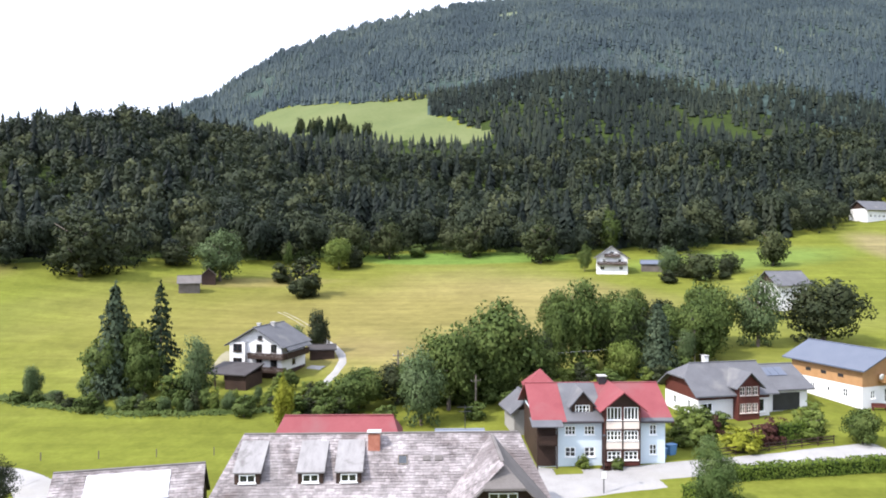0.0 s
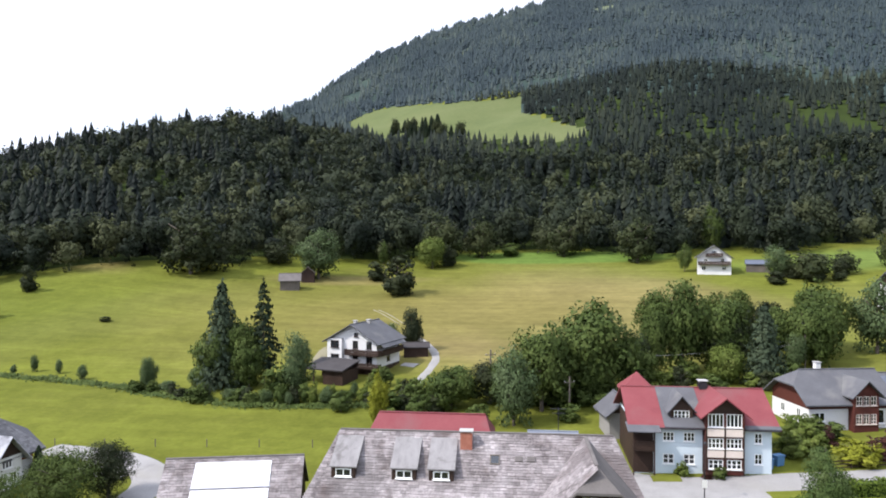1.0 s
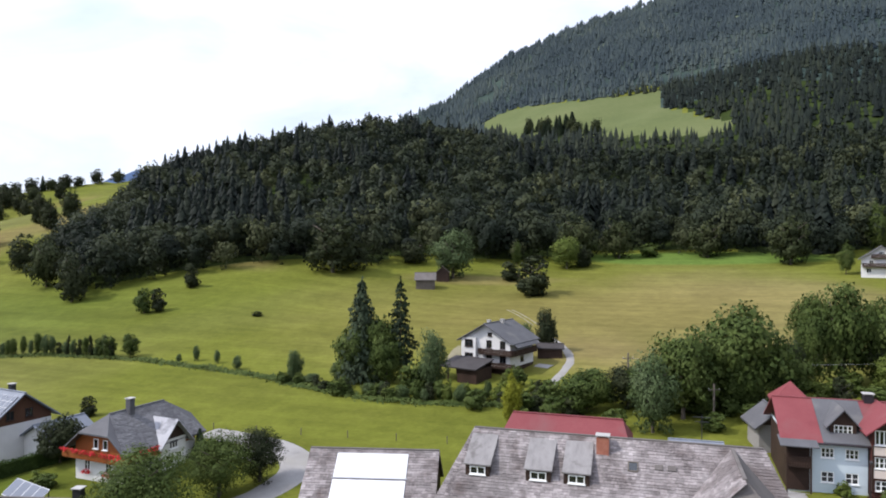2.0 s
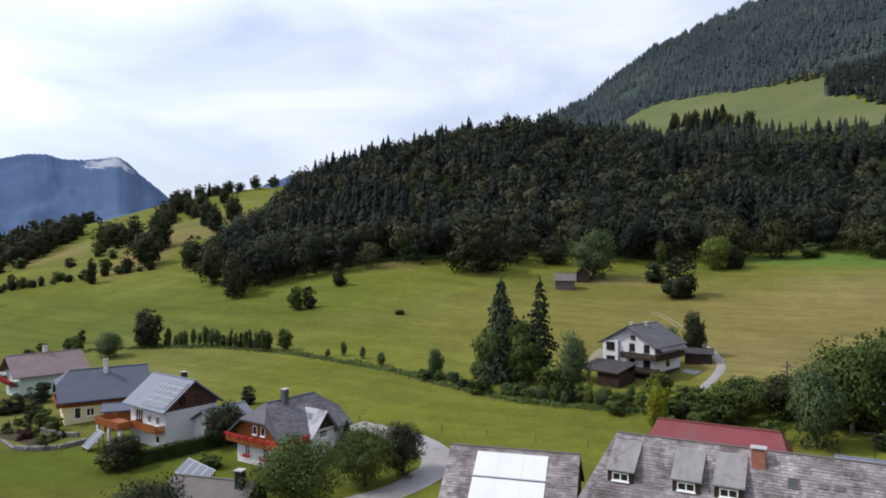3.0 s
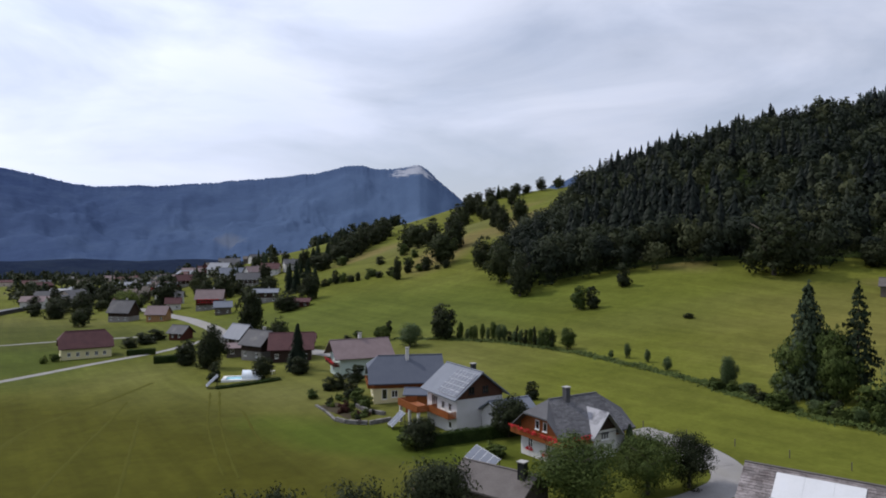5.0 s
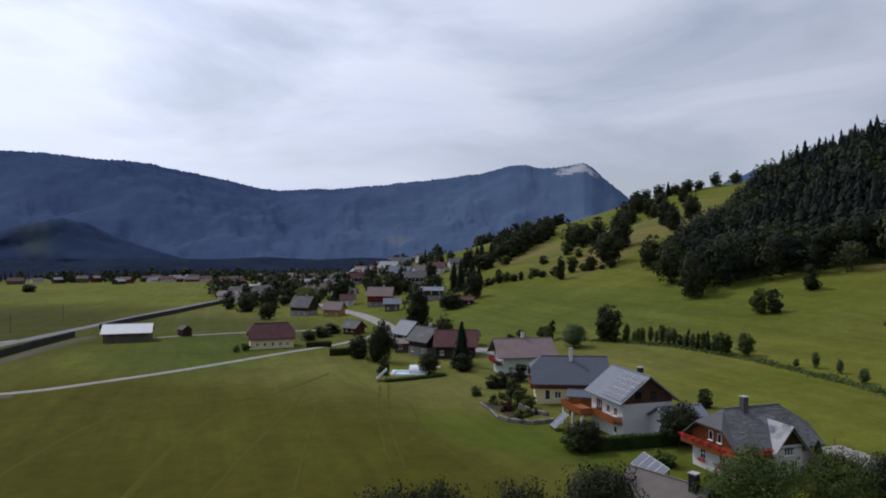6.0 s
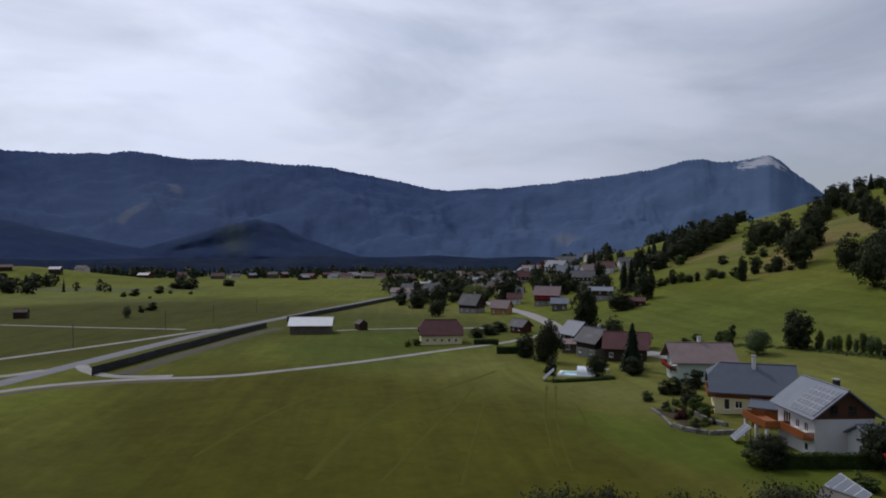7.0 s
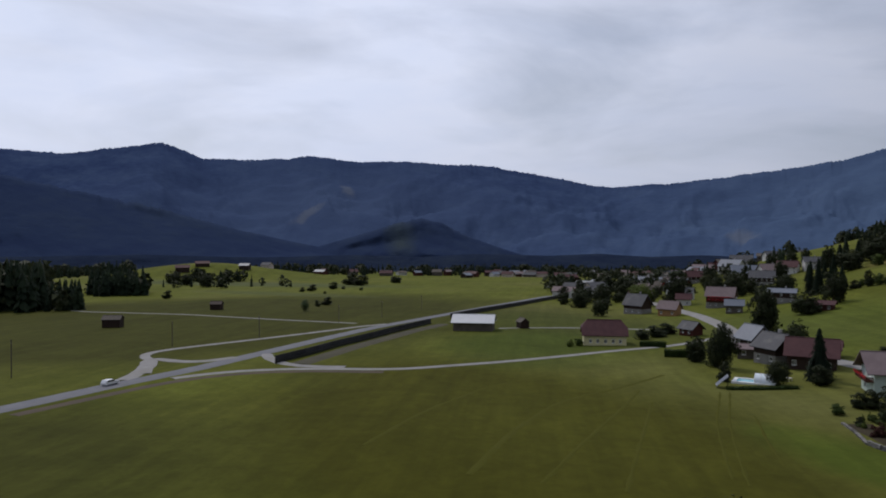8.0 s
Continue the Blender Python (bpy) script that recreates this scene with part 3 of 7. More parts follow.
def limb_mesh(name, segments, mat, sides=7):
    """Tapered limbs: (start, end, radius at start, radius at end)."""
    verts, faces = [], []
    for a, b, ra, rb in segments:
        a, b = Vector(a), Vector(b)
        q = (b - a).to_track_quat("Z", "Y")
        base = len(verts)
        for p, r in ((a, ra), (b, rb)):
            verts += [tuple(p + q @ Vector((math.cos(2 * math.pi * k / sides) * r, math.sin(2 * math.pi * k / sides) * r, 0))) for k in range(sides)]
        faces += [(base + k, base + (k + 1) % sides, base + sides + (k + 1) % sides, base + sides + k) for k in range(sides)]
        faces.append(tuple(base + sides + k for k in range(sides)))
    return mesh_from(name, verts, faces, mat, smooth=True)


def trunk_mesh(kind, seed):
    rng = random.Random(seed)
    if kind in ("spruce", "poplar"):
        return limb_mesh("trunk", [((0, 0, -0.05), (0, 0, 0.5), 0.022, 0.013), ((0, 0, 0.5), (0, 0, 0.96), 0.013, 0.002)], M_BARK)
    seg = [((0, 0, -0.05), (0.01, 0, 0.3), 0.034, 0.024), ((0.01, 0, 0.3), (0, 0.01, 0.75), 0.022, 0.006)]
    for k in range(6):
        a, z = k * 2.3 + rng.random(), 0.22 + 0.07 * k
        seg.append(((0.01, 0, z), (math.cos(a) * 0.3, math.sin(a) * 0.3, z + 0.22), 0.014, 0.004))
    return limb_mesh("trunk", seg, M_BARK)


def plant_template(name, kind, crown, seed, label, category="tree"):
    """A plant 1 m high and 1 m wide under the ground, to be copied; returns its top object."""
    top = tagged(new(name), label, category)
    stem = new("trunk", trunk_mesh(kind, seed))
    leaves = new("crown", crown)
    stem.parent = leaves.parent = top
    return top


def spruce_crown(seed, layers, spokes, gap, width, mat):
    rng = np.random.default_rng(seed)
    v, q, n = spruce_arrays(layers, spokes, rng, width, 0.42, 0.05, gap, 0.3)
    # twigs along each bough
    b, n = v.reshape(-1, 4, 3), n.reshape(-1, 4, 3)
    extra, soft = [], [n[:, (0, 1, 2)].reshape(-1, 3), n[:, (0, 2, 3)].reshape(-1, 3)]
    for f in np.linspace(0.4, 1.02, 3):
        p = b[:, 0] + (b[:, 2] - b[:, 0]) * f + rng.normal(size=(len(b), 3)) * 0.008
        tv, tf, tn = leaf_quads(p, n[:, 2] + np.array([0, 0, 0.5]), 0.024, rng)
        extra.append(tv)
        soft.append(tn)
    v = np.concatenate([b[:, (0, 1, 2)].reshape(-1, 3), b[:, (0, 2, 3)].reshape(-1, 3), *extra])
    return quick_mesh("crown", v, np.arange(len(v)).reshape(-1, 3), mat, normals=np.concatenate(soft))


def bough_spruce(seed, layers, spokes, mat, lean=0.35, gap=0.1, low=0.08, sprays=14, size=0.02, bulk=0.62):
    """A near spruce 1 high and 1 wide: single boughs of uneven length, each hung with many small sprays of needles."""
    rng = np.random.default_rng(seed)
    place, out = [], []
    for k in range(layers):
        h = low + (0.985 - low) * (max(0.0, k + rng.uniform(-0.3, 0.3)) / layers) ** 0.95
        reach = 0.5 * max(0.03, (1 - h)) ** bulk * rng.uniform(0.78, 1.1)
        n = max(4, int(spokes * (0.45 + 0.55 * (1 - h))))
        for j in range(n):
            if rng.random() < gap:
                continue
            a = 6.2832 * (j + rng.uniform(-0.35, 0.35)) / n + k * 1.1
            q = reach * rng.uniform(0.6, 1.12)
            m = max(4, int(sprays * (0.35 + 0.65 * q / 0.5)))
            f = rng.uniform(0.12, 1.0, m) ** 0.75
            wide = rng.normal(size=m) * 0.09 * q * (1.25 - f) * 2
            x, y = np.cos(a) * f * q - np.sin(a) * wide, np.sin(a) * f * q + np.cos(a) * wide
            z = h - lean * q * (f ** 1.3) + 0.05 * q * f ** 4 - np.abs(rng.normal(size=m)) * 0.006
            place.append(np.stack([x, y, z], -1))
            out.append(np.tile((math.cos(a) * 0.8, math.sin(a) * 0.8, 0.7), (m, 1)))
    top = np.stack([rng.normal(size=14) * 0.006, rng.normal(size=14) * 0.006, np.linspace(0.93, 1.0, 14)], -1)
    place, out = np.concatenate(place + [top]), np.concatenate(out + [np.tile((0, 0, 1.0), (14, 1))])
    v, f, soft = leaf_quads(place, out, size, rng)
    return quick_mesh("crown", v, f, mat, normals=soft)


M_NEARSPRUCE = leaf_material("grey_green_needles", [(0.0272, 0.0408, 0.0247), (0.0442, 0.062, 0.0351), (0.068, 0.0892, 0.0494)], 0.3)
M_TREE = leaf_material("tree_leaves", [(0.0342, 0.0525, 0.0136), (0.0585, 0.0828, 0.0208), (0.095, 0.1197, 0.0336)], 0.25)
M_LIGHT = leaf_material("light_leaves", [(0.062, 0.09, 0.018), (0.1, 0.13, 0.028), (0.145, 0.17, 0.045)], 0.3)
M_WILLOW = leaf_material("grey_green_leaves", [(0.048, 0.0723, 0.0255), (0.072, 0.102, 0.0425), (0.104, 0.136, 0.0638)], 0.3)
M_GREYLEAF = leaf_material("dull_green_leaves", [(0.0425, 0.0702, 0.0204), (0.068, 0.1008, 0.0306), (0.0978, 0.1305, 0.0467)], 0.5)
M_DARKLEAF = leaf_material("dark_leaves", [(0.017, 0.0233, 0.0112), (0.0296, 0.0368, 0.0164), (0.0489, 0.0562, 0.0252)], 0.3)
M_CYPRESS = leaf_material("yellow_green_needles", [(0.12, 0.13, 0.012), (0.18, 0.19, 0.02), (0.24, 0.24, 0.035)], 0.4)
M_COPPER = leaf_material("copper_leaves", [(0.035, 0.014, 0.014), (0.06, 0.026, 0.02), (0.09, 0.04, 0.03)], 0.4)

KINDS = {}


def kinds():
    """The templates of all plants."""
    for i in range(2):
        KINDS["farround", i] = plant_template("broadleaf_tree", "round", crown_mesh("crown", "bush", 2600, 0.033, M_BROAD, 80 + i, 90), i, "full round deciduous tree with deep green leaves")
        KINDS["fardark", i] = plant_template("broadleaf_tree", "round", crown_mesh("crown", "bush", 2600, 0.033, M_DARKLEAF, 84 + i, 90), 2 + i, "dense dark green deciduous tree beside the meadow")
    for i in range(3):
        KINDS["round", i] = plant_template("broadleaf_tree", "round", crown_mesh("crown", "round", 6200, 0.025, M_TREE, 20 + i), i, "full round deciduous tree with deep green leaves")
        KINDS["tall", i] = plant_template("broadleaf_tree", "tall", crown_mesh("crown", "tall", 5600, 0.024, M_TREE, 30 + i), 3 + i, "tall slender deciduous tree in full green leaf")
        KINDS["dark", i] = plant_template("broadleaf_tree", "round", crown_mesh("crown", "round", 5800, 0.026, M_DARKLEAF, 40 + i), 6 + i, "dense dark green deciduous tree beside the meadow")
        KINDS["spruce", i] = plant_template("spruce_tree", "spruce", spruce_crown(50 + i, 26, 13, 0.03, 0.5, M_SPRUCE), i, "tall dark green spruce with drooping boughs")
        KINDS["finespruce", i] = plant_template("spruce_tree", "spruce", bough_spruce(55 + i, 42, 19, M_NEARSPRUCE, sprays=18, size=0.021), i, "tall grey-green spruce with drooping boughs")
    for i in range(2):
        KINDS["nearround", i] = plant_template("broadleaf_tree", "round", crown_mesh("crown", "round", 15000, 0.0125, M_TREE, 86 + i), i, "full round deciduous tree with deep green leaves")
    KINDS["neardark", 0] = plant_template("broadleaf_tree", "round", crown_mesh("crown", "round", 13000, 0.0135, M_DARKLEAF, 88), 2, "dense dark green deciduous tree beside the meadow")
    KINDS["greytree", 0] = plant_template("willow_tree", "poplar", crown_mesh("crown", "poplar", 15000, 0.0125, M_GREYLEAF, 89), 5, "dense pointed grey-green tree by the gravel yard")
    KINDS["sparse", 0] = plant_template("spruce_tree", "spruce", bough_spruce(60, 22, 11, M_SPRUCE, 0.22, 0.15, 0.2, 34, 0.021, 0.72), 4, "tall thin spruce with gaps between its boughs")
    KINDS["willow", 0] = plant_template("willow_tree", "tall", crown_mesh("crown", "tall", 5600, 0.021, M_WILLOW, 70), 9, "airy grey-green willow with a loose crown")
    KINDS["light", 0] = plant_template("broadleaf_tree", "open", crown_mesh("crown", "open", 6000, 0.022, M_LIGHT, 71), 10, "bright green deciduous tree with a broad crown")
    KINDS["bush", 0] = plant_template("bush", "round", crown_mesh("crown", "bush", 2300, 0.04, M_TREE, 72, 60), 11, "bushy green shrub growing in the grass", "bush")
    KINDS["darkbush", 0] = plant_template("bush", "round", crown_mesh("crown", "bush", 2300, 0.04, M_DARKLEAF, 73, 60), 12, "dark green leafy shrub in the meadow", "bush")
    KINDS["lightbush", 0] = plant_template("bush", "round", crown_mesh("crown", "bush", 2300, 0.04, M_LIGHT, 74, 60), 13, "bright green rounded garden shrub", "bush")
    KINDS["goldbush", 0] = plant_template("bush", "round", crown_mesh("crown", "bush", 2300, 0.04, M_CYPRESS, 75, 60), 14, "golden yellow clipped garden shrub", "bush")
    KINDS["copper", 0] = plant_template("bush", "round", crown_mesh("crown", "bush", 2300, 0.04, M_COPPER, 76, 60), 15, "dark copper-red garden shrub", "bush")
    KINDS["cypress", 0] = plant_template("cypress_tree", "poplar", crown_mesh("crown", "poplar", 5200, 0.024, M_CYPRESS, 77), 16, "pointed yellow-green ornamental conifer", "tree")
    KINDS["poplar", 0] = plant_template("poplar_tree", "poplar", crown_mesh("crown", "poplar", 7500, 0.018, M_TREE, 78), 17, "narrow upright green poplar", "tree")


kinds()
USED = {}


def plant(kind, x, y, height, width, group=""):
    """One plant of a kind on the ground at (x, y)."""
    rng = random.Random(round(x * 7 + y * 13))
    options = [k for k in KINDS if k[0] == kind]
    key = options[rng.randrange(len(options))]
    m = Matrix.Translation((x, y, at_ground(x, y, 0.05))) @ Matrix.Rotation(rng.uniform(0, 6.28), 4, "Z") @ Matrix.Diagonal((width, width, height, 1))
    if key in USED:
        ob = copy_thing(KINDS[key], m)
    else:
        ob = KINDS[key]
        ob.matrix_basis = Matrix.Translation((x, y, at_ground(x, y, 0.05))) @ Matrix.Rotation(rng.uniform(0, 6.28), 4, "Z")
        USED[key] = m
        FIRST.append((ob, m))
    if group:
        ob["group"] = group
    return ob


FIRST = []


def build_forest():
    """The closed woods of the front hill, one mass of spruces and one of broadleaved trees."""
    conifers = [spruce_arrays(9, 7, RNG, 0.5, 0.4, 0.1) for _ in range(6)]
    broad, fine = [], []
    for i in range(12):
        leaves, size = (230, 0.06) if i < 6 else (640, 0.04)
        rng = np.random.default_rng(90 + i)
        place, out_way = crown_leaves("round" if i % 2 else "tall", leaves, rng, 18 if i < 6 else 40, 3, 1.0)
        (broad if i < 6 else fine).append(leaf_quads(place, out_way, size, rng))
    xs, ys = [], []
    step = 7.8
    for gx in np.arange(-520, 560, step):
        gy = np.arange(150, 720, step)
        xs.append(np.full(len(gy), gx))
        ys.append(gy)
    x, y = np.concatenate(xs), np.concatenate(ys)
    x, y = x + RNG.uniform(-2.4, 2.4, len(x)), y + RNG.uniform(-2.4, 2.4, len(y))
    a = np.degrees(np.arctan2(-x, y))
    keep = wooded(x, y) & (a > -39) & (a < 52) & (np.hypot(x, y) < 700)
    # the back rows show only their tops: fewer of them
    deep = y - np.interp(x, EDGE_X, EDGE_Y)
    keep &= (RNG.random(len(x)) < np.where(deep < 120, 0.9, 0.62))
    x, y, deep = x[keep], y[keep], deep[keep]
    z = ground(x, y)
    out = {"spruce": ([], [], []), "broad": ([], [], [])}
    for px, py, pz, dp in zip(x, y, z, deep):
        mix = noise.noise((px / 55, py / 55, 3)) + 0.5 * noise.noise((px / 17, py / 17, 8))
        leafy = mix > (-0.16 if dp > 25 else -0.3)
        src = ((fine if dp < 52 else broad) if leafy else conifers)[RNG.integers(6)]
        h = RNG.uniform(13, 21) if leafy else RNG.uniform(15, 25)
        if dp < 8:
            h *= 0.75
        w = h * (RNG.uniform(0.7, 0.95) if leafy else RNG.uniform(0.42, 0.58))
        t = RNG.uniform(0, 6.28)
        c, s = math.cos(t) * w, math.sin(t) * w
        v, q = src[0], src[2]
        out["broad" if leafy else "spruce"][2].append(np.stack([(q[:, 0] * c - q[:, 1] * s) / w, (q[:, 0] * s + q[:, 1] * c) / w, q[:, 2]], -1))
        v = np.stack([v[:, 0] * c - v[:, 1] * s + px, v[:, 0] * s + v[:, 1] * c + py, v[:, 2] * h + pz - 0.3], -1)
        own = 0.48 + 1.1 * noise.noise((px / 6.1, py / 6.1, 4)) + 0.35 * noise.noise((px / 40, py / 40, 9))
        out["broad" if leafy else "spruce"][0].append(v)
        out["broad" if leafy else "spruce"][1].append(np.full(len(v), min(1.0, max(0.0, own)) ** 1.4))
    for kind, name, mat, label in (("spruce", "spruce_forest", M_WOODSPRUCE, "dense dark spruce forest covering the hillside"),
                                   ("broad", "broadleaf_forest", M_WOODLEAF, "green broadleaved trees mixed into the hillside forest")):
        v = np.concatenate(out[kind][0])
        ob = new(name, quick_mesh(name, v, np.arange(len(v)).reshape(-1, 4 if kind == "spruce" else 3), mat, tone=np.concatenate(out[kind][1]), normals=np.concatenate(out[kind][2])))
        tagged(ob, label, "forest", kind="stuff")


def build_far_forest():
    """Thousands of small spruces on the mountain behind."""
    n = 43000
    a, d = np.radians(RNG.uniform(-38, 30, n)), np.sqrt(RNG.uniform(560 ** 2, 2050 ** 2, n))
    x, y = -np.sin(a) * d, np.cos(a) * d
    deg = np.degrees(a)
    ok = wooded(x, y) & ((d > 640) | (deg > 60))
    clear = np.array([noise.noise((p / 140, q / 140, 5)) + 0.4 * noise.noise((p / 40, q / 40, 6)) for p, q in zip(x, y)])
    ok &= clear < 0.55
    for p, q, a, b in CLEARINGS:
        ok &= ((x - p) / a) ** 2 + ((y - q) / (b * 2.2)) ** 2 > 1
    x, y, d = x[ok], y[ok], d[ok]
    z = ground(x, y)
    k = 4
    ring = np.arange(k) * 2 * math.pi / k
    unitv = np.concatenate([np.stack([np.cos(ring) * 0.5, np.sin(ring) * 0.5, 0 * ring + 0.05], -1), np.stack([np.cos(ring + .5) * 0.33, np.sin(ring + .5) * 0.33, 0 * ring + 0.42], -1), [[0, 0, 0.62], [0, 0, 1.0]]])
    tri = np.array([[i, (i + 1) % k, 2 * k] for i in range(k)] + [[k + i, k + (i + 1) % k, 2 * k + 1] for i in range(k)])
    h = RNG.uniform(9, 19, len(x))
    w = h * RNG.uniform(0.34, 0.5, len(x))
    v = unitv[None] * np.stack([w, w, h], -1)[:, None] + np.stack([x, y, z - 0.5], -1)[:, None]
    v[:, :2 * k] += RNG.normal(size=(len(x), 2 * k, 3)) * 0.5
    tone = np.clip(0.45 + 0.2 * RNG.normal(size=len(x)) + 0.6 * clear[ok], 0, 1)
    soft = unit(unitv * np.array([1, 1, 0]) + np.array([0, 0, 0.35]))
    # from 1020 m on the spruces carry the haze in their colour
    for name, mat, label, pick in (("mountain_forest", M_HIGHSPRUCE, "haze-paled spruce woods on the high mountain side", d >= 1020),
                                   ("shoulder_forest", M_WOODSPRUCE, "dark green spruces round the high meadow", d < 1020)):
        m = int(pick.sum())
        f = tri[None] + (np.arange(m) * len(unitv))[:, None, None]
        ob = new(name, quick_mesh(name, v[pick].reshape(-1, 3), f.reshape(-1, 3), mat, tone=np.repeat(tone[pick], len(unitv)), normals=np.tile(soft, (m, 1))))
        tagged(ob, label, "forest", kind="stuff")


build_forest()
build_far_forest()


# ---------------------------------------------------------------- building kit
def striped(name, colours, rough, period, depth, axis="Z", metal=0.0, island=0.0, spec=0.3, stain=None):
    """A covering laid in courses: like material(), with joint lines every period metres along one axis."""
    m = material(name, colours, rough, 0.5, 5.0, 0.0, metal, island=island, spec=spec * 0.5, big=stain)
    t = m.node_tree
    geo = [n for n in t.nodes if n.type == "NEW_GEOMETRY"][0]
    sep = t.nodes.new("ShaderNodeSeparateXYZ")
    t.links.new(geo.outputs["Position"], sep.inputs[0])
    source = sep.outputs[axis] if axis in ("X", "Y", "Z") else None
    frac = t.nodes.new("ShaderNodeMath")
    frac.operation = "MODULO"
    frac.inputs[1].default_value = period
    shift = t.nodes.new("ShaderNodeMath")
    shift.operation = "ADD"
    shift.inputs[1].default_value = 1000.0
    t.links.new(source, shift.inputs[0])
    t.links.new(shift.outputs[0], frac.inputs[0])
    b = node(t, "ShaderNodeBump", Strength=0.9, Distance=depth)
    t.links.new(frac.outputs[0], b.inputs["Height"])
    t.links.new(b.outputs["Normal"], t.nodes["Principled BSDF"].inputs["Normal"])
    return m


M_RENDER = material("white_render", [(0.5, 0.49, 0.47), (0.6, 0.59, 0.575)], 0.85, 0.4, 14.0, 0.15)
M_DULLRENDER = material("dull_grey_render", [(0.182, 0.1715, 0.161), (0.252, 0.2415, 0.2275)], 0.9, 0.4, 14.0, 0.15)
M_BLUEWALL = material("pale_blue_render", [(0.43, 0.495, 0.53), (0.5, 0.565, 0.6)], 0.85, 0.4, 14.0, 0.15)
M_MINT = material("pale_mint_render", [(0.42, 0.5, 0.45), (0.48, 0.56, 0.51)], 0.85, 0.4, 14.0, 0.15)
M_YELLOW = material("pale_yellow_render", [(0.60, 0.54, 0.30), (0.68, 0.62, 0.36)], 0.85, 0.4, 14.0, 0.15)
M_CREAM = material("cream_boards", [(0.5, 0.42, 0.36), (0.6, 0.52, 0.46)], 0.8, 0.6, 9.0, 0.2)
M_BROWNWOOD = striped("dark_brown_boards", [(0.022, 0.014, 0.011), (0.05, 0.03, 0.022)], 0.7, 0.18, 0.02, "X")
M_REDWOOD = striped("red_brown_boards", [(0.055, 0.017, 0.014), (0.09, 0.028, 0.02)], 0.65, 0.2, 0.02)
M_ORANGEWOOD = striped("orange_stained_boards", [(0.18, 0.055, 0.016), (0.27, 0.088, 0.026)], 0.6, 0.2, 0.02)
M_UMBERWOOD = striped("umber_boards", [(0.065, 0.03, 0.018), (0.1, 0.05, 0.03)], 0.7, 0.2, 0.02)
M_HONEYWOOD = striped("honey_brown_boards", [(0.24, 0.13, 0.058), (0.36, 0.205, 0.095)], 0.7, 0.2, 0.02, "X")
M_OLDWOOD = striped("weathered_grey_boards", [(0.07, 0.06, 0.05), (0.14, 0.12, 0.10)], 0.85, 0.2, 0.03, "X")
M_SHINGLE = material("weathered_shingles", [(0.085, 0.072, 0.07), (0.165, 0.144, 0.141), (0.215, 0.192, 0.189), (0.3, 0.272, 0.268)], 0.9, 0.45, 5.0, 0.4, island=0.27, spread=(0.34, 0.66),
                     big=((0.088, 0.07, 0.066), 0.3, 0.55, 0.66))
M_SLATE = material("worn_grey_roof_boards", [(0.07, 0.069, 0.074), (0.11, 0.108, 0.113), (0.16, 0.157, 0.16)], 0.85, 0.35, 6.0, 0.3, island=0.22)
M_LIDBOARD = material("pale_weathered_boards", [(0.13, 0.122, 0.12), (0.19, 0.18, 0.176), (0.225, 0.214, 0.21)], 0.9, 0.6, 7.0, 0.3, stretch=(3, 1, 1), big=((0.11, 0.1, 0.096), 0.8, 0.55, 0.72))
M_SHINGLEBASE = striped("shingle_underlay", [(0.09, 0.08, 0.075), (0.14, 0.126, 0.118)], 0.9, 0.17, 0.03)
M_GREYROOF = striped("grey_roof_tiles", [(0.07, 0.069, 0.074), (0.1, 0.1, 0.106)], 0.7, 0.17, 0.03, stain=((0.13, 0.126, 0.122), 0.3, 0.55, 0.75))
M_PALEROOF = striped("pale_worn_roof_boards", [(0.255, 0.255, 0.272), (0.374, 0.374, 0.391)], 0.8, 0.17, 0.03, stain=((0.12, 0.12, 0.13), 0.4, 0.55, 0.7))
M_BLUEROOF = striped("blue_grey_roof_sheets", [(0.07, 0.08, 0.105), (0.09, 0.10, 0.125)], 0.5, 0.17, 0.02)
M_LIGHTROOF = striped("light_grey_roof_sheets", [(0.13, 0.145, 0.175), (0.17, 0.185, 0.215)], 0.5, 0.3, 0.02)
M_REDROOF = striped("red_sheet_roof", [(0.145, 0.034, 0.038), (0.185, 0.05, 0.053)], 0.6, 0.17, 0.02, stain=((0.15, 0.055, 0.056), 0.25, 0.5, 0.7))
M_DARKROOF = striped("dark_brown_felt", [(0.034, 0.03, 0.03), (0.055, 0.05, 0.05)], 0.8, 0.5, 0.02)
M_DARKRED = striped("dark_red_roof_tiles", [(0.06, 0.026, 0.028), (0.095, 0.042, 0.042)], 0.7, 0.17, 0.03)
M_PINKROOF = striped("faded_mauve_roof_tiles", [(0.15, 0.112, 0.112), (0.21, 0.16, 0.158)], 0.75, 0.17, 0.03)
M_WHITESHEET = material("white_roof_sheet", [(0.5, 0.51, 0.52), (0.6, 0.6, 0.61)], 0.5, 0.3, 4.0, 0.1, big=((0.55, 0.56, 0.58), 0.6, 0.5, 0.7))
M_FRAME = material("white_window_paint", [(0.72, 0.72, 0.70), (0.8, 0.8, 0.78)], 0.5, 2.0, 20.0, 0.05)
M_BRICK = material("red_chimney_brick", [(0.24, 0.08, 0.05), (0.34, 0.14, 0.095)], 0.9, 2.0, 9.0, 0.6)
M_CONCRETE = material("pale_concrete", [(0.27, 0.26, 0.25), (0.38, 0.37, 0.35)], 0.9, 0.8, 10.0, 0.3)
M_DARKMETAL = material("dark_metal", [(0.03, 0.03, 0.032), (0.05, 0.05, 0.055)], 0.45, 1.0, 12.0, 0.1, metal=0.6)
M_BARRIER = material("dark_noise_barrier", [(0.022, 0.022, 0.026), (0.045, 0.043, 0.045)], 0.85, 0.5, 6.0, 0.4, piece=0.2)
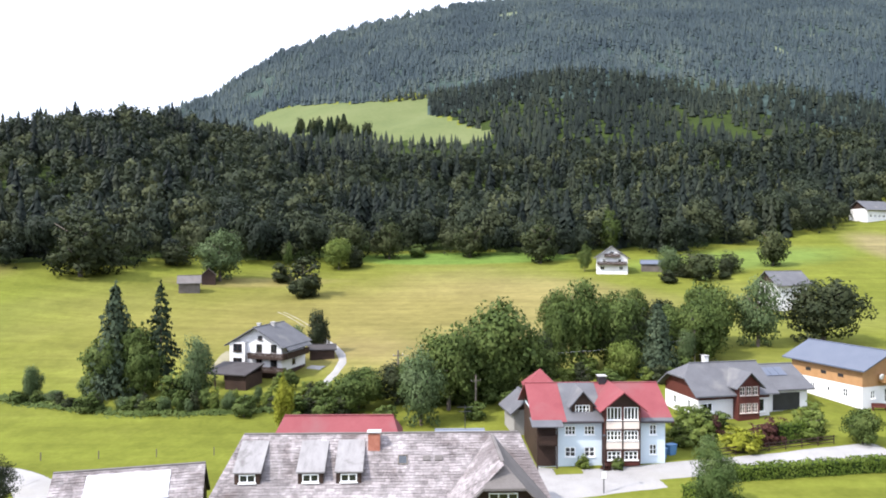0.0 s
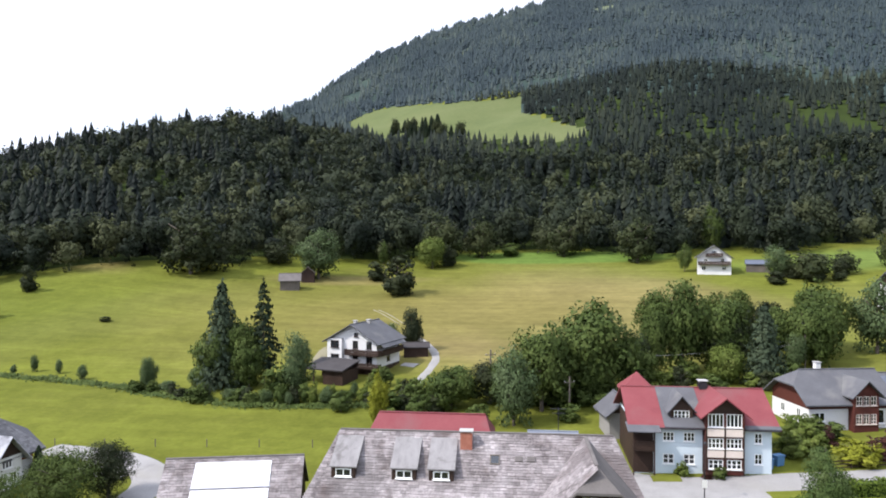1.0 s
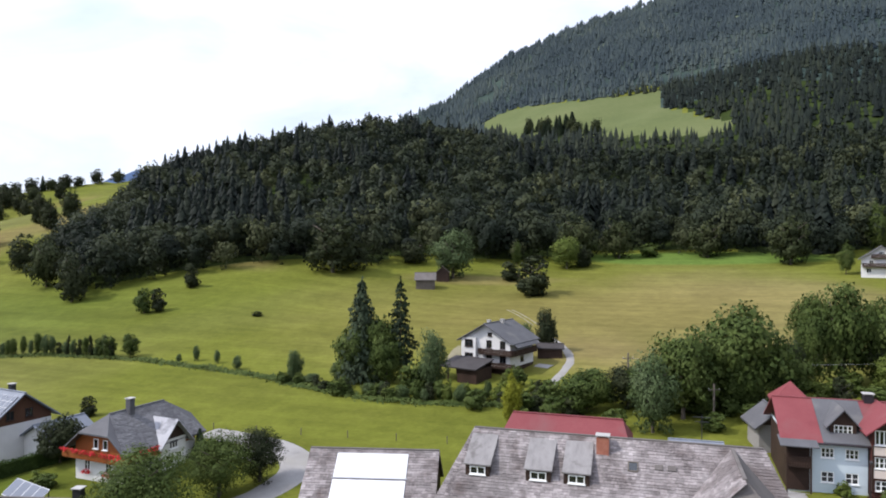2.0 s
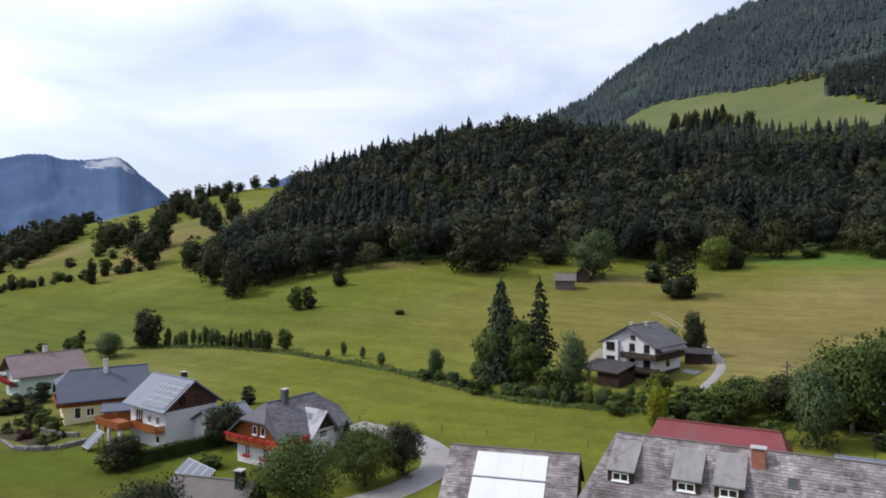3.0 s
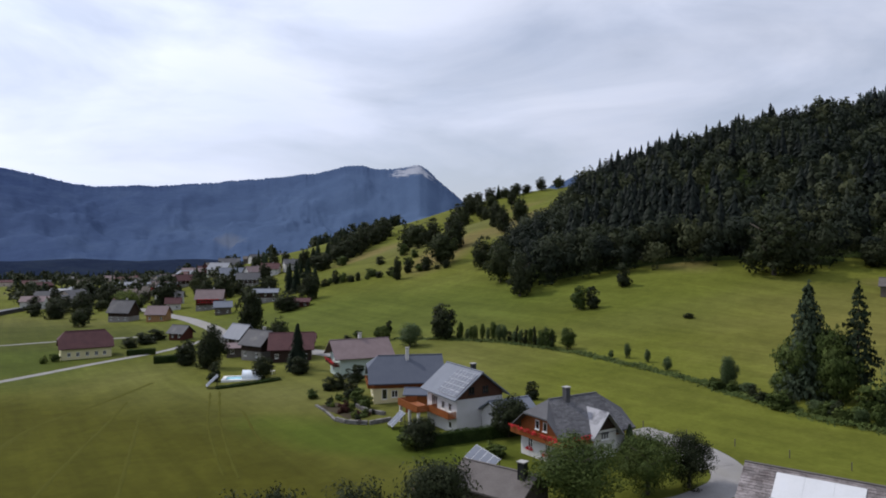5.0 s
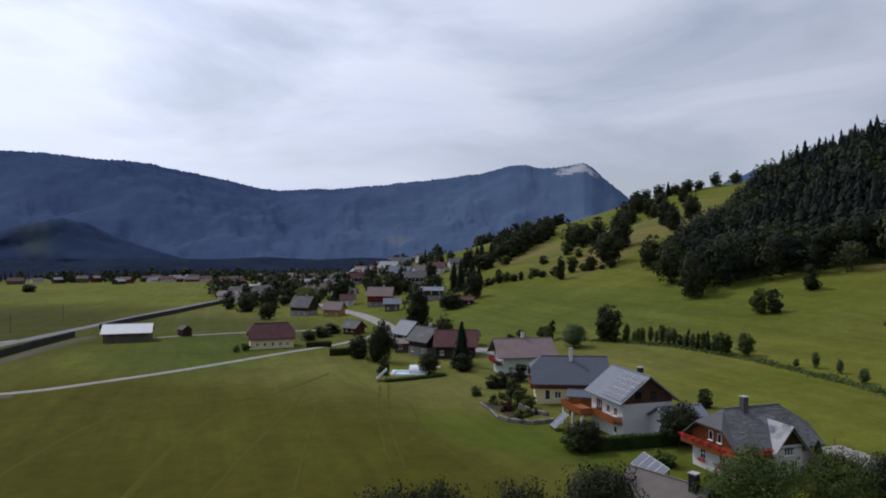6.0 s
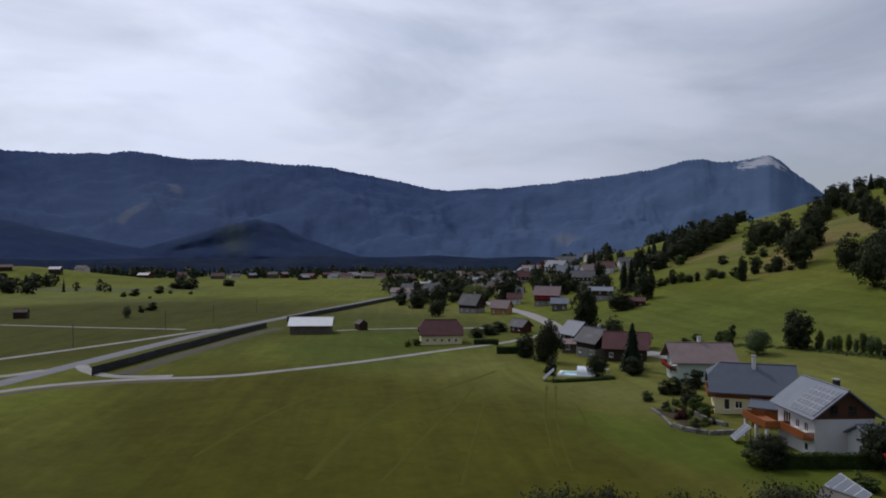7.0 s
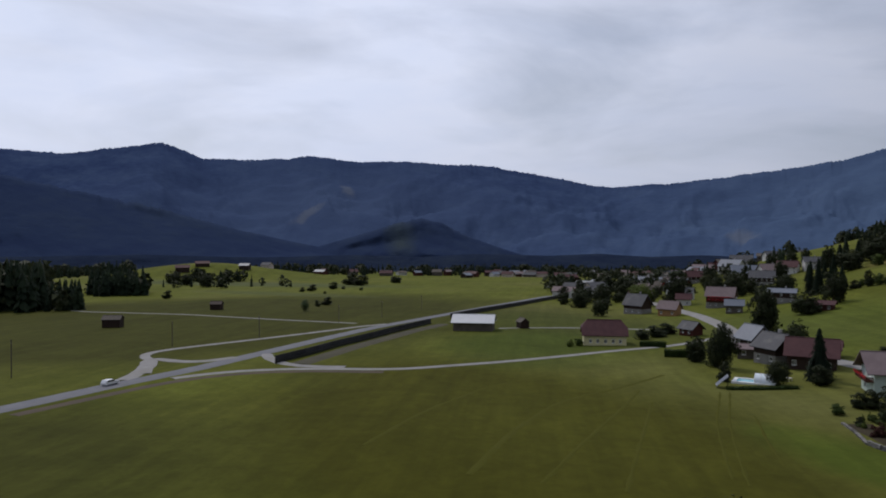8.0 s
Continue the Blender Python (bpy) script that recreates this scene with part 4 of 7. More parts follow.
M_GRAVEL = material("pale_gravel", [(0.176, 0.1672, 0.1584), (0.2244, 0.2156, 0.2068), (0.264, 0.2552, 0.2464)], 0.95, 0.25, 6.0, 0.4, big=((0.2, 0.19, 0.165), 0.1, 0.5, 0.75))
M_TRACK = material("worn_track", [(0.14, 0.13, 0.08), (0.2, 0.18, 0.12)], 0.95, 0.3, 4.0, 0.3, spec=0.05)
M_ASPHALT = material("worn_asphalt", [(0.095, 0.096, 0.108), (0.14, 0.141, 0.154)], 0.85, 0.2, 8.0, 0.3)
M_FLOWER = leaf_material("red_flowers", [(0.45, 0.02, 0.03), (0.6, 0.05, 0.06)], 1.0)
M_PV = material("solar_cells", [(0.05, 0.06, 0.085), (0.075, 0.088, 0.115)], 0.3, 0.8, 6.0, 0.0, spec=0.6)
M_ALU = material("brushed_aluminium", [(0.3, 0.31, 0.33), (0.4, 0.41, 0.43)], 0.6, 1.0, 8.0, 0.0, metal=0.3)
M_HEDGE = leaf_material("hedge_leaves", [(0.05, 0.08, 0.012), (0.085, 0.12, 0.018), (0.13, 0.16, 0.03)], 0.5)
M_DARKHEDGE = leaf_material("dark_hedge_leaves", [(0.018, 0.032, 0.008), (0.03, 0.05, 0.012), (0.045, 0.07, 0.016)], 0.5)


def glass_material():
    m = material("window_glass", [(0.02, 0.024, 0.028), (0.035, 0.04, 0.045)], 0.05, 1.0, 3.0, 0.0, spec=0.8)
    m.node_tree.nodes["Principled BSDF"].inputs["Transmission Weight"].default_value = 0.4
    return m


M_GLASS = glass_material()
M_WATER = material("pool_water", [(0.15, 0.42, 0.5), (0.2, 0.5, 0.58)], 0.06, 1.0, 3.0, 0.1)


class Geo:
    """Collects boxes and slabs for one mesh."""

    def __init__(self):
        self.v, self.f = [], []

    def box(self, x0, x1, y0, y1, z0, z1):
        b = len(self.v)
        self.v += [(x, y, z) for z in (z0, z1) for y in (y0, y1) for x in (x0, x1)]
        self.f += [tuple(b + i for i in q) for q in ((0, 2, 3, 1), (4, 5, 7, 6), (0, 1, 5, 4), (2, 6, 7, 3), (0, 4, 6, 2), (1, 3, 7, 5))]
        return self

    def slab(self, points, d):
        """A polygon thickened by the vector d."""
        b, n = len(self.v), len(points)
        self.v += [tuple(p) for p in points] + [(p[0] + d[0], p[1] + d[1], p[2] + d[2]) for p in points]
        self.f += [tuple(range(b, b + n)), tuple(range(b + 2 * n - 1, b + n - 1, -1))]
        self.f += [(b + i, b + n + i, b + n + (i + 1) % n, b + (i + 1) % n) for i in range(n)]
        return self

    def bar(self, a, b, r, sides=6):
        a, b = Vector(a), Vector(b)
        q = (b - a).to_track_quat("Z", "Y")
        k = len(self.v)
        for p in (a, b):
            self.v += [tuple(p + q @ Vector((math.cos(6.2832 * i / sides) * r, math.sin(6.2832 * i / sides) * r, 0))) for i in range(sides)]
        self.f += [(k + i, k + (i + 1) % sides, k + sides + (i + 1) % sides, k + sides + i) for i in range(sides)]
        self.f += [tuple(range(k + sides - 1, k - 1, -1)), tuple(range(k + sides, k + 2 * sides))]
        return self

    def mesh(self, name, mat, weld=False):
        bm = bmesh.new()
        vs = [bm.verts.new(p) for p in self.v]
        for f in self.f:
            try:
                bm.faces.new([vs[i] for i in f])
            except ValueError:
                pass
        if weld:
            bmesh.ops.remove_doubles(bm, verts=bm.verts, dist=0.0005)
        bmesh.ops.recalc_face_normals(bm, faces=bm.faces)
        me = bpy.data.meshes.new(name)
        bm.to_mesh(me)
        bm.free()
        me.materials.append(mat)
        return me


def part(name, geo, mat, parent, label="", m=None):
    """One mesh under a thing or a part."""
    ob = new(name, geo if isinstance(geo, bpy.types.Mesh) else geo.mesh(name, mat))
    ob.parent = parent
    if m is not None:
        ob.matrix_basis = m
    if label:
        ob["label"] = label
    return ob


def thing(name, label, category, x, y, yaw=0.0, z=None, group="", lift=0.0):
    ob = tagged(new(name), label, category, group)
    ob.matrix_basis = pose(x, y, (at_ground(x, y) if z is None else z) + lift, 0, 0, yaw)
    return ob


WINDOWS = {}


def window(parent, m, w, h, nv=1, nh=1, sill=True, mat=None):
    """A window in an opening w by h whose middle foot is at m (x along the wall, y inwards)."""
    key = (round(w, 2), round(h, 2), nv, nh, sill, (mat or M_FRAME).name)
    if key not in WINDOWS:
        g, b = Geo(), 0.085
        g.box(-w / 2, w / 2, 0.03, 0.12, 0, b).box(-w / 2, w / 2, 0.03, 0.12, h - b, h)
        g.box(-w / 2, -w / 2 + b, 0.03, 0.12, b, h - b).box(w / 2 - b, w / 2, 0.03, 0.12, b, h - b)
        for k in range(nv):
            u = -w / 2 + w * (k + 1) / (nv + 1)
            g.box(u - 0.045, u + 0.045, 0.035, 0.115, b, h - b)
        for k in range(nh):
            z = h * (k + 1) / (nh + 1)
            g.box(-w / 2 + b, w / 2 - b, 0.045, 0.105, z - 0.025, z + 0.025)
        if sill:
            g.box(-w / 2 - 0.08, w / 2 + 0.08, -0.12, 0.05, -0.07, -0.005)
        WINDOWS[key] = (g.mesh("window", mat or M_FRAME), Geo().box(-w / 2 + 0.03, w / 2 - 0.03, 0.075, 0.085, 0.03, h - 0.03).mesh("pane", M_GLASS))
    frame_me, pane_me = WINDOWS[key]
    ob = part("window", frame_me, None, parent, m=m)
    part("pane", pane_me, None, ob)
    return ob


def side(which, length, width):
    """The outer face of a wall: x along it seen from outside, y inwards."""
    return {"S": Matrix.Translation((0, -width / 2, 0)), "N": Matrix.Translation((0, width / 2, 0)) @ Matrix.Rotation(math.pi, 4, "Z"),
            "E": Matrix.Translation((length / 2, 0, 0)) @ Matrix.Rotation(math.pi / 2, 4, "Z"), "W": Matrix.Translation((-length / 2, 0, 0)) @ Matrix.Rotation(-math.pi / 2, 4, "Z")}[which]


def wall_geo(u0, u1, z0, z1, thick, holes):
    """A wall with openings (u, z, w, h) right through it."""
    g = Geo()
    holes = [(max(u - w / 2, u0), min(u + w / 2, u1), max(z, z0), min(z + h, z1)) for u, z, w, h in holes if z < z1 and z + h > z0]
    us = sorted({u0, u1, *[q for h in holes for q in h[:2]]})
    zs = sorted({z0, z1, *[q for h in holes for q in h[2:]]})
    for a, b in zip(us, us[1:]):
        run = None
        for c, d in zip(zs, zs[1:]):
            inside = any(h[0] <= (a + b) / 2 <= h[1] and h[2] <= (c + d) / 2 <= h[3] for h in holes)
            if inside:
                if run:
                    g.box(a, b, 0, thick, *run)
                run = None
            else:
                run = (run[0], d) if run else (c, d)
        if run:
            g.box(a, b, 0, thick, *run)
    return g


def roof(parent, L, W, eave, ridge, o, og, mat, hips=(0, 0), fr=(0.6, 0.6), thick=0.2, names=("roof_slope", "hip")):
    """Two slopes over a house L by W; hips: how far the ridge stops short at each end; fr: how high the verge stands there."""
    y, xa, xb = W / 2 + o, -L / 2 - og, L / 2 + og
    ra, rb = xa + hips[0], xb - hips[1]
    for s in (-1, 1):
        def verge(x, f):
            return (x, s * y * (1 - f), eave + (ridge - eave) * f)
        pts = [(xa, s * y, eave), (xb, s * y, eave)]
        if hips[1]:
            pts += [verge(xb, fr[1])] if fr[1] > 0 else []
        pts += [(rb, 0, ridge), (ra, 0, ridge)]
        if hips[0]:
            pts += [verge(xa, fr[0])] if fr[0] > 0 else []
        part("roof_slope", Geo().slab(pts, (0, 0, -thick)), mat, parent)
    for k, (x, r) in enumerate(((xa, ra), (xb, rb))):
        if hips[k]:
            f = fr[k]
            part("hip", Geo().slab([(x, -y * (1 - f), eave + (ridge - eave) * f + 0.004), (r, 0, ridge + 0.004), (x, y * (1 - f), eave + (ridge - eave) * f + 0.004)], (0, 0, -thick)), mat, parent)
    part("ridge_cap", Geo().box(ra, rb, -0.14, 0.14, ridge - 0.06, ridge + 0.07), mat, parent)


def house(name, label, x, y, yaw, L, W, eave, ridge, mats, over=0.9, overg=None, hips=(0, 0), fr=(0.6, 0.6), split=None, wins=(), z=None, category="house", group="", gables=True, paint=None):
    """A house: walls (lower, upper), gables, roof, windows as (side, along, up, width, height, upright bars, cross bars). mats: lower, upper, gable, roof."""
    ob = thing(name, label, category, x, y, yaw, z, group)
    og = over if overg is None else overg
    slope = (ridge - eave) / (W / 2 + over)
    top = eave + slope * over - 0.22
    t = 0.32
    bands = [(-1.6, top, mats[0])] if not split else [(-1.6, split, mats[0]), (split, top, mats[1])]
    for which in "SNEW":
        holes = [w[1:5] for w in wins if w[0] == which and w[2] + w[4] <= top - 0.02]
        half = L / 2 if which in "SN" else W / 2 - t
        for z0, z1, mat in bands:
            if z1 > z0:
                part("wall", wall_geo(-half, half, z0, z1, t, holes).mesh("wall", mat, True), mat, ob, m=side(which, L, W))
    for k, which in enumerate("WE"):
        if gables:
            f = fr[k] if hips[k] else 1.0
            zt = eave + (ridge - eave) * f - 0.22
            half = W / 2 - 0.01
            cut = max(0.0, (ridge - 0.22 - zt) / slope)
            pts = [(-half, 0.003, top - 0.02), (half, 0.003, top - 0.02), (cut, 0.003, zt), (-cut, 0.003, zt)] if cut > 0.05 else [(-half, 0.003, top - 0.02), (half, 0.003, top - 0.02), (0, 0.003, ridge - 0.22)]
            if hips[k] and fr[k] <= 0.05:
                continue
            part("gable", Geo().slab(pts, (0, 0.25, 0)), mats[2], ob, m=side(which, L, W))
    for which, u, zz, w, h, nv, nh in wins:
        m = side(which, L, W) @ Matrix.Translation((u, 0 if zz + h <= top - 0.02 else -0.1, zz))
        window(ob, m, w, h, nv, nh, True, paint)
    roof(ob, L, W, eave, ridge, over, og, mats[3], hips, fr)
    return ob


def chimney(parent, x, y, z0, z1, w, mat=None, cap=True, d=None):
    d = d or w
    c = part("chimney", Geo().box(x - w / 2, x + w / 2, y - d / 2, y + d / 2, z0, z1), mat or M_CONCRETE, parent)
    if cap:
        part("cap", Geo().box(x - w / 2 - 0.1, x + w / 2 + 0.1, y - d / 2 - 0.1, y + d / 2 + 0.1, z1 + 0.12, z1 + 0.2)
             .box(x - w / 2, x - w / 2 + 0.1, y - d / 2, y + d / 2, z1, z1 + 0.12).box(x + w / 2 - 0.1, x + w / 2, y - d / 2, y + d / 2, z1, z1 + 0.12), M_CONCRETE, c)
    return c


def flowers(parent, m, u0, u1, z, y, count=60):
    rng = np.random.default_rng(5)
    p = np.stack([rng.uniform(u0, u1, count), y + rng.normal(size=count) * 0.12, z + rng.uniform(-0.25, 0.25, count)], -1)
    ob = part("flowers", quick_mesh("flowers", *leaf_quads(p, np.tile((0, -1.0, 0.5), (count, 1)), 0.13, rng)[:2], M_FLOWER), None, parent, "hanging red balcony flowers", m)
    ob["kind"] = "stuff"
    return ob


def balcony(parent, m, u0, u1, z, depth, mat, rail=1.0, bloom=False, gap=0.0):
    """A balcony: floor slab, boarded railing with posts."""
    b = part("balcony", Geo().box(u0, u1, -depth, 0.0, z - 0.18, z), mat, parent, m=m)
    g = Geo()
    n = max(3, int((u1 - u0) / 0.22))
    for k in range(n):
        u = u0 + (u1 - u0) * (k + 0.5) / n
        g.box(u - 0.095 + gap, u + 0.095 - gap, -depth - 0.03, -depth + 0.01, z - 0.1, z + rail - 0.06)
    k = max(2, int(depth / 0.22))
    for s in (u0, u1):
        for j in range(k):
            y = -depth + depth * (j + 0.5) / k
            g.box(s - 0.02, s + 0.02, y - 0.095, y + 0.095, z - 0.1, z + rail - 0.06)
    part("railing", g, mat, b)["kind"] = "stuff"
    part("handrail", Geo().box(u0 - 0.05, u1 + 0.05, -depth - 0.06, -depth + 0.05, z + rail - 0.06, z + rail + 0.02), mat, b)
    if bloom:
        flowers(b, None, u0, u1, z + rail - 0.1, -depth - 0.12, int((u1 - u0) * 26))
    return b


def gable_dormer(parent, m, w, z0, zeave, zridge, depth, wall, cover, win, over=0.45, upper=None, paint=None):
    """A gabled dormer or bay: its front at m (x along, y inwards), running depth back into the roof."""
    d = part("dormer", wall_geo(-w / 2, w / 2, z0, zeave, 0.2, [q[:4] for q in win]).mesh("dormer", wall, True), wall, parent, m=m)
    part("gable", Geo().slab([(-w / 2, 0.004, zeave - 0.01), (w / 2, 0.004, zeave - 0.01), (0, 0.004, zridge - 0.1)], (0, 0.18, 0)), upper or wall, d)
    for u in (-w / 2, w / 2 - 0.16):
        part("cheek", Geo().box(u, u + 0.16, 0.2, depth, z0, zeave), wall, d)
    s = (zridge - zeave) / (w / 2)
    e = zeave - s * over
    for k in (-1, 1):
        part("dormer_roof", Geo().slab([(k * (w / 2 + over), -over, e), (k * (w / 2 + over), depth, e), (0, depth, zridge), (0, -over, zridge)], (0, 0, 0.16)), cover, d)
    for u, z, ww, h, nv, nh in win:
        window(d, Matrix.Translation((u, 0, z)), ww, h, nv, nh, True, paint)
    return d


def shed_dormer(parent, m, w, z0, h, back, rise, wall, cover):
    """A dormer under one sloping plane."""
    d = part("dormer", wall_geo(-w / 2, w / 2, z0, z0 + h, 0.15, [(0, z0 + h * 0.36, w - 0.8, h * 0.5)]).mesh("dormer", wall, True), wall, parent, "dark boarded dormer under a shingled lid", m)
    for u in (-w / 2, w / 2 - 0.14):
        part("cheek", Geo().slab([(u, 0.15, z0), (u, 0.15, z0 + h), (u, back, z0 + h + rise)], (0.14, 0, 0)), wall, d)
    part("dormer_roof", Geo().slab([(-w / 2 - 0.14, -0.15, z0 + h - 0.15 * rise / back), (w / 2 + 0.14, -0.15, z0 + h - 0.15 * rise / back), (w / 2 + 0.14, back, z0 + h + rise), (-w / 2 - 0.14, back, z0 + h + rise)], (0, 0, 0.12)), cover, d)
    window(d, Matrix.Translation((0, -0.04, z0 + h * 0.36)), w - 0.8, h * 0.5, 1, 0)
    return d


def slope_point(L, W, eave, ridge, over, x, f, s=-1):
    """A point on a roof slope: f from the eave (0) to the ridge (1)."""
    return (x, s * (W / 2 + over) * (1 - f), eave + (ridge - eave) * f)


def slope_pose(W, eave, ridge, over, x, f, s=-1):
    """A pose on a slope, z along its normal, y up the slope."""
    a = math.atan2(ridge - eave, W / 2 + over)
    m = Matrix.Translation(slope_point(0, W, eave, ridge, over, x, f, s))
    return m @ (Matrix.Rotation(a, 4, "X") if s < 0 else Matrix.Rotation(math.pi, 4, "Z") @ Matrix.Rotation(a, 4, "X"))


def solar_array(parent, m, nx, ny, w=1.0, h=1.65, mat=None):
    """Rows of framed modules lying on a roof."""
    for i in range(nx):
        for j in range(ny):
            p = part("solar_panel", Geo().box(0.02, w - 0.02, 0.02, h - 0.02, 0.03, 0.08), M_ALU, parent, "framed blue-grey solar panel", m @ Matrix.Translation((i * w, j * h, 0.06)))
            part("cell_sheet", Geo().box(0.06, w - 0.06, 0.06, h - 0.06, 0.078, 0.086), mat or M_PV, p)


def skylight(parent, m, w, h):
    p = part("skylight", Geo().box(-w / 2, w / 2, 0, 0.09, 0, 0.12).box(-w / 2, w / 2, h - 0.09, h, 0, 0.12).box(-w / 2, -w / 2 + 0.09, 0.09, h - 0.09, 0, 0.12).box(w / 2 - 0.09, w / 2, 0.09, h - 0.09, 0, 0.12), M_OLDWOOD, parent, "", m)
    part("pane", Geo().box(-w / 2 + 0.05, w / 2 - 0.05, 0.05, h - 0.05, 0.04, 0.08), M_GLASS, p)


def ribbon(name, points, width, mat, label, lift=0.1, category="road"):
    """A road along a smooth line over the land."""
    p = np.array(points, float)
    d = np.concatenate([[0], np.cumsum(np.hypot(*np.diff(p, axis=0).T))])
    s = np.arange(0, d[-1], 2.5)
    # smooth the corners
    x, y = np.interp(s, d, p[:, 0]), np.interp(s, d, p[:, 1])
    k = np.ones(7) / 7
    x = np.convolve(np.pad(x, 3, mode="edge"), k, "valid")
    y = np.convolve(np.pad(y, 3, mode="edge"), k, "valid")
    tx, ty = np.gradient(x), np.gradient(y)
    n = np.hypot(tx, ty)
    nx, ny = -ty / n, tx / n
    rows = []
    m = 5
    for j in range(m):
        o = (j / (m - 1) - 0.5) * width + (0.12 * np.sin(s * 0.7 + j) if j in (0, m - 1) else 0)
        rows.append(np.stack([x + nx * o, y + ny * o, ground(x + nx * o, y + ny * o) + lift * (1 if 0 < j < m - 1 else -0.4)], -1))
    v = np.stack(rows, 1).reshape(-1, 3)
    i = np.arange(len(x) - 1)[:, None] * m + np.arange(m - 1)[None]
    q = np.stack([i, i + 1, i + m + 1, i + m], -1).reshape(-1, 4)
    ob = new(name, quick_mesh(name, v, q[:, ::-1], mat, True))
    return tagged(ob, label, category, kind="structure")


def hedge(name, label, a, b, height, width, mat, per=190):
    """A clipped hedge between two points of the plan."""
    a, b = Vector((*a, 0)), Vector((*b, 0))
    rng = np.random.default_rng(int(abs(a.x * 3 + b.y * 7)))
    length = (b - a).length
    n = int(length * per * (height + width) / 3)
    u, q = rng.uniform(0, length, n), rng.uniform(0, height * 2 + width, n)
    jut = 0.08 * rng.normal(size=n) + 0.12 * np.sin(u * 1.7) * np.sin(u * 0.6)
    sidey = np.where(q < height, -width / 2 - jut, np.where(q > height + width, width / 2 + jut, q - height - width / 2))
    z = np.where(q < height, q, np.where(q > height + width, q - height - width, height + jut))
    out = np.stack([0 * u, np.where(q < height, -1.0, np.where(q > height + width, 1.0, 0)), np.where((q > height) & (q < height + width), 1.0, 0.2)], -1)
    yaw = math.atan2((b - a).y, (b - a).x)
    lv, lf, soft = leaf_quads(np.stack([u, sidey, z], -1), out, 0.13, rng)
    ob = tagged(new(name, quick_mesh(name, lv, lf, mat, normals=soft)), label, "hedge")
    za, zb = at_ground(a.x, a.y), at_ground(b.x, b.y)
    ob.matrix_basis = Matrix.Translation((a.x, a.y, za)) @ Matrix.Rotation(yaw, 4, "Z") @ Matrix.Rotation(-math.atan2(zb - za, length), 4, "Y")
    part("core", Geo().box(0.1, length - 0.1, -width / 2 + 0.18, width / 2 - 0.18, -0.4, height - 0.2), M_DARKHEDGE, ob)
    return ob


# ---------------------------------------------------------------- roads and yards
ribbon("road_main", [(-112, -94), (-126, -88), (-152, -80), (-176, -71), (-203, -64), (-237, -55), (-283, -42), (-340, -20), (-413, 8), (-519, 52), (-600, 104), (-690, 175)], 7.0, M_ASPHALT, "grey asphalt country road across the valley")
ribbon("road_farm", [(-160, -72), (-171, -63), (-176, -52), (-178, -40), (-177, -20), (-193, 10), (-211, 36), (-218, 49), (-226, 66), (-240, 84)], 3.6, M_GRAVEL, "narrow pale farm lane between the meadows", 0.14)
ribbon("road_field", [(-166, -79), (-176, -84), (-187, -86), (-194, -92), (-200, -97), (-208, -97), (-219, -91), (-243, -75), (-267, -60), (-292, -46), (-303, -36)], 3.4, M_GRAVEL, "pale gravel field lane bending past the junction", 0.16)
ribbon("road_track", [(-420, -290), (-365, -207), (-349, -145), (-320, -88), (-303, -48)], 2.6, M_GRAVEL, "thin pale gravel track across the flat meadow")
ribbon("road_link", [(-181, -31), (-180.5, -40), (-182, -47), (-189.6, -54), (-200.3, -60), (-208, -62)], 4.0, M_GRAVEL, "short pale link beside the barrier", 0.18)
ribbon("road_junction", [(-156, -81), (-164, -81), (-176, -84), (-187, -88), (-194, -92), (-195, -90), (-190.9, -84.2), (-186, -77.2), (-188.2, -73.6), (-200, -66)], 4.6, M_GRAVEL, "pale lane joining the asphalt road", 0.17)
ribbon("road_cottage", [(-284, 8), (-288, 20), (-287, 38), (-280, 58), (-266, 76)], 2.6, M_GRAVEL, "narrow pale lane to the farm cottage")
ribbon("road_village", [(-420, 104), (-361, 101), (-317, 100), (-272, 95), (-246, 90), (-215, 82), (-180, 92), (-140, 96)], 7.0, M_GRAVEL, "pale village street between the houses")
ribbon("road_yard", [(6, 82), (12, 79), (21, 79), (30, 82), (36, 82), (43, 83), (50, 86), (58, 86)], 5.5, M_GRAVEL, "pale gravel yard and lane by the painted house")
ribbon("road_front", [(9, 75), (18, 77), (27, 79)], 6.0, M_GRAVEL, "broad pale gravel yard", 0.13)
ribbon("road_drive", [(-68, 88), (-62, 87), (-52, 84.5), (-46, 82), (-44, 76), (-43, 70), (-46, 63), (-52, 56), (-62, 48)], 5.0, M_GRAVEL, "pale driveway running between field and gardens")
ribbon("road_apron", [(-58, 84), (-45, 79)], 8.0, M_GRAVEL, "wide pale turning place", 0.13)
ribbon("road_chalet", [(-21, 114), (-21, 122), (-21, 129), (-19.5, 134), (-19.5, 139), (-20.5, 146), (-23, 152), (-27, 160), (-31, 167)], 1.9, M_GRAVEL, "narrow pale drive climbing past the chalet")
for off in (0.0, 1.5):
    ribbon("road_track_upper", [(-33 + off, 172), (-37 + off, 180), (-41 + off, 187), (-47 + off, 194)], 0.5, M_TRACK, "faint pale wheel track up the meadow", 0.08)
ribbon("road_terrace", [(-28, 137.5), (-24, 136), (-20, 134.5)], 3.0, M_GRAVEL, "pale gravel strip beside the chalet", 0.12)
ribbon("road_forecourt", [(-42, 133), (-44.5, 141), (-45, 150), (-44, 155)], 4.5, M_TRACK, "pale gravel forecourt behind the chalet")
ribbon("road_hill", [(-420, 395), (-428, 412), (-432, 430), (-462, 452), (-480, 462)], 3.0, M_GRAVEL, "pale lane winding over the far hillside", 0.6)

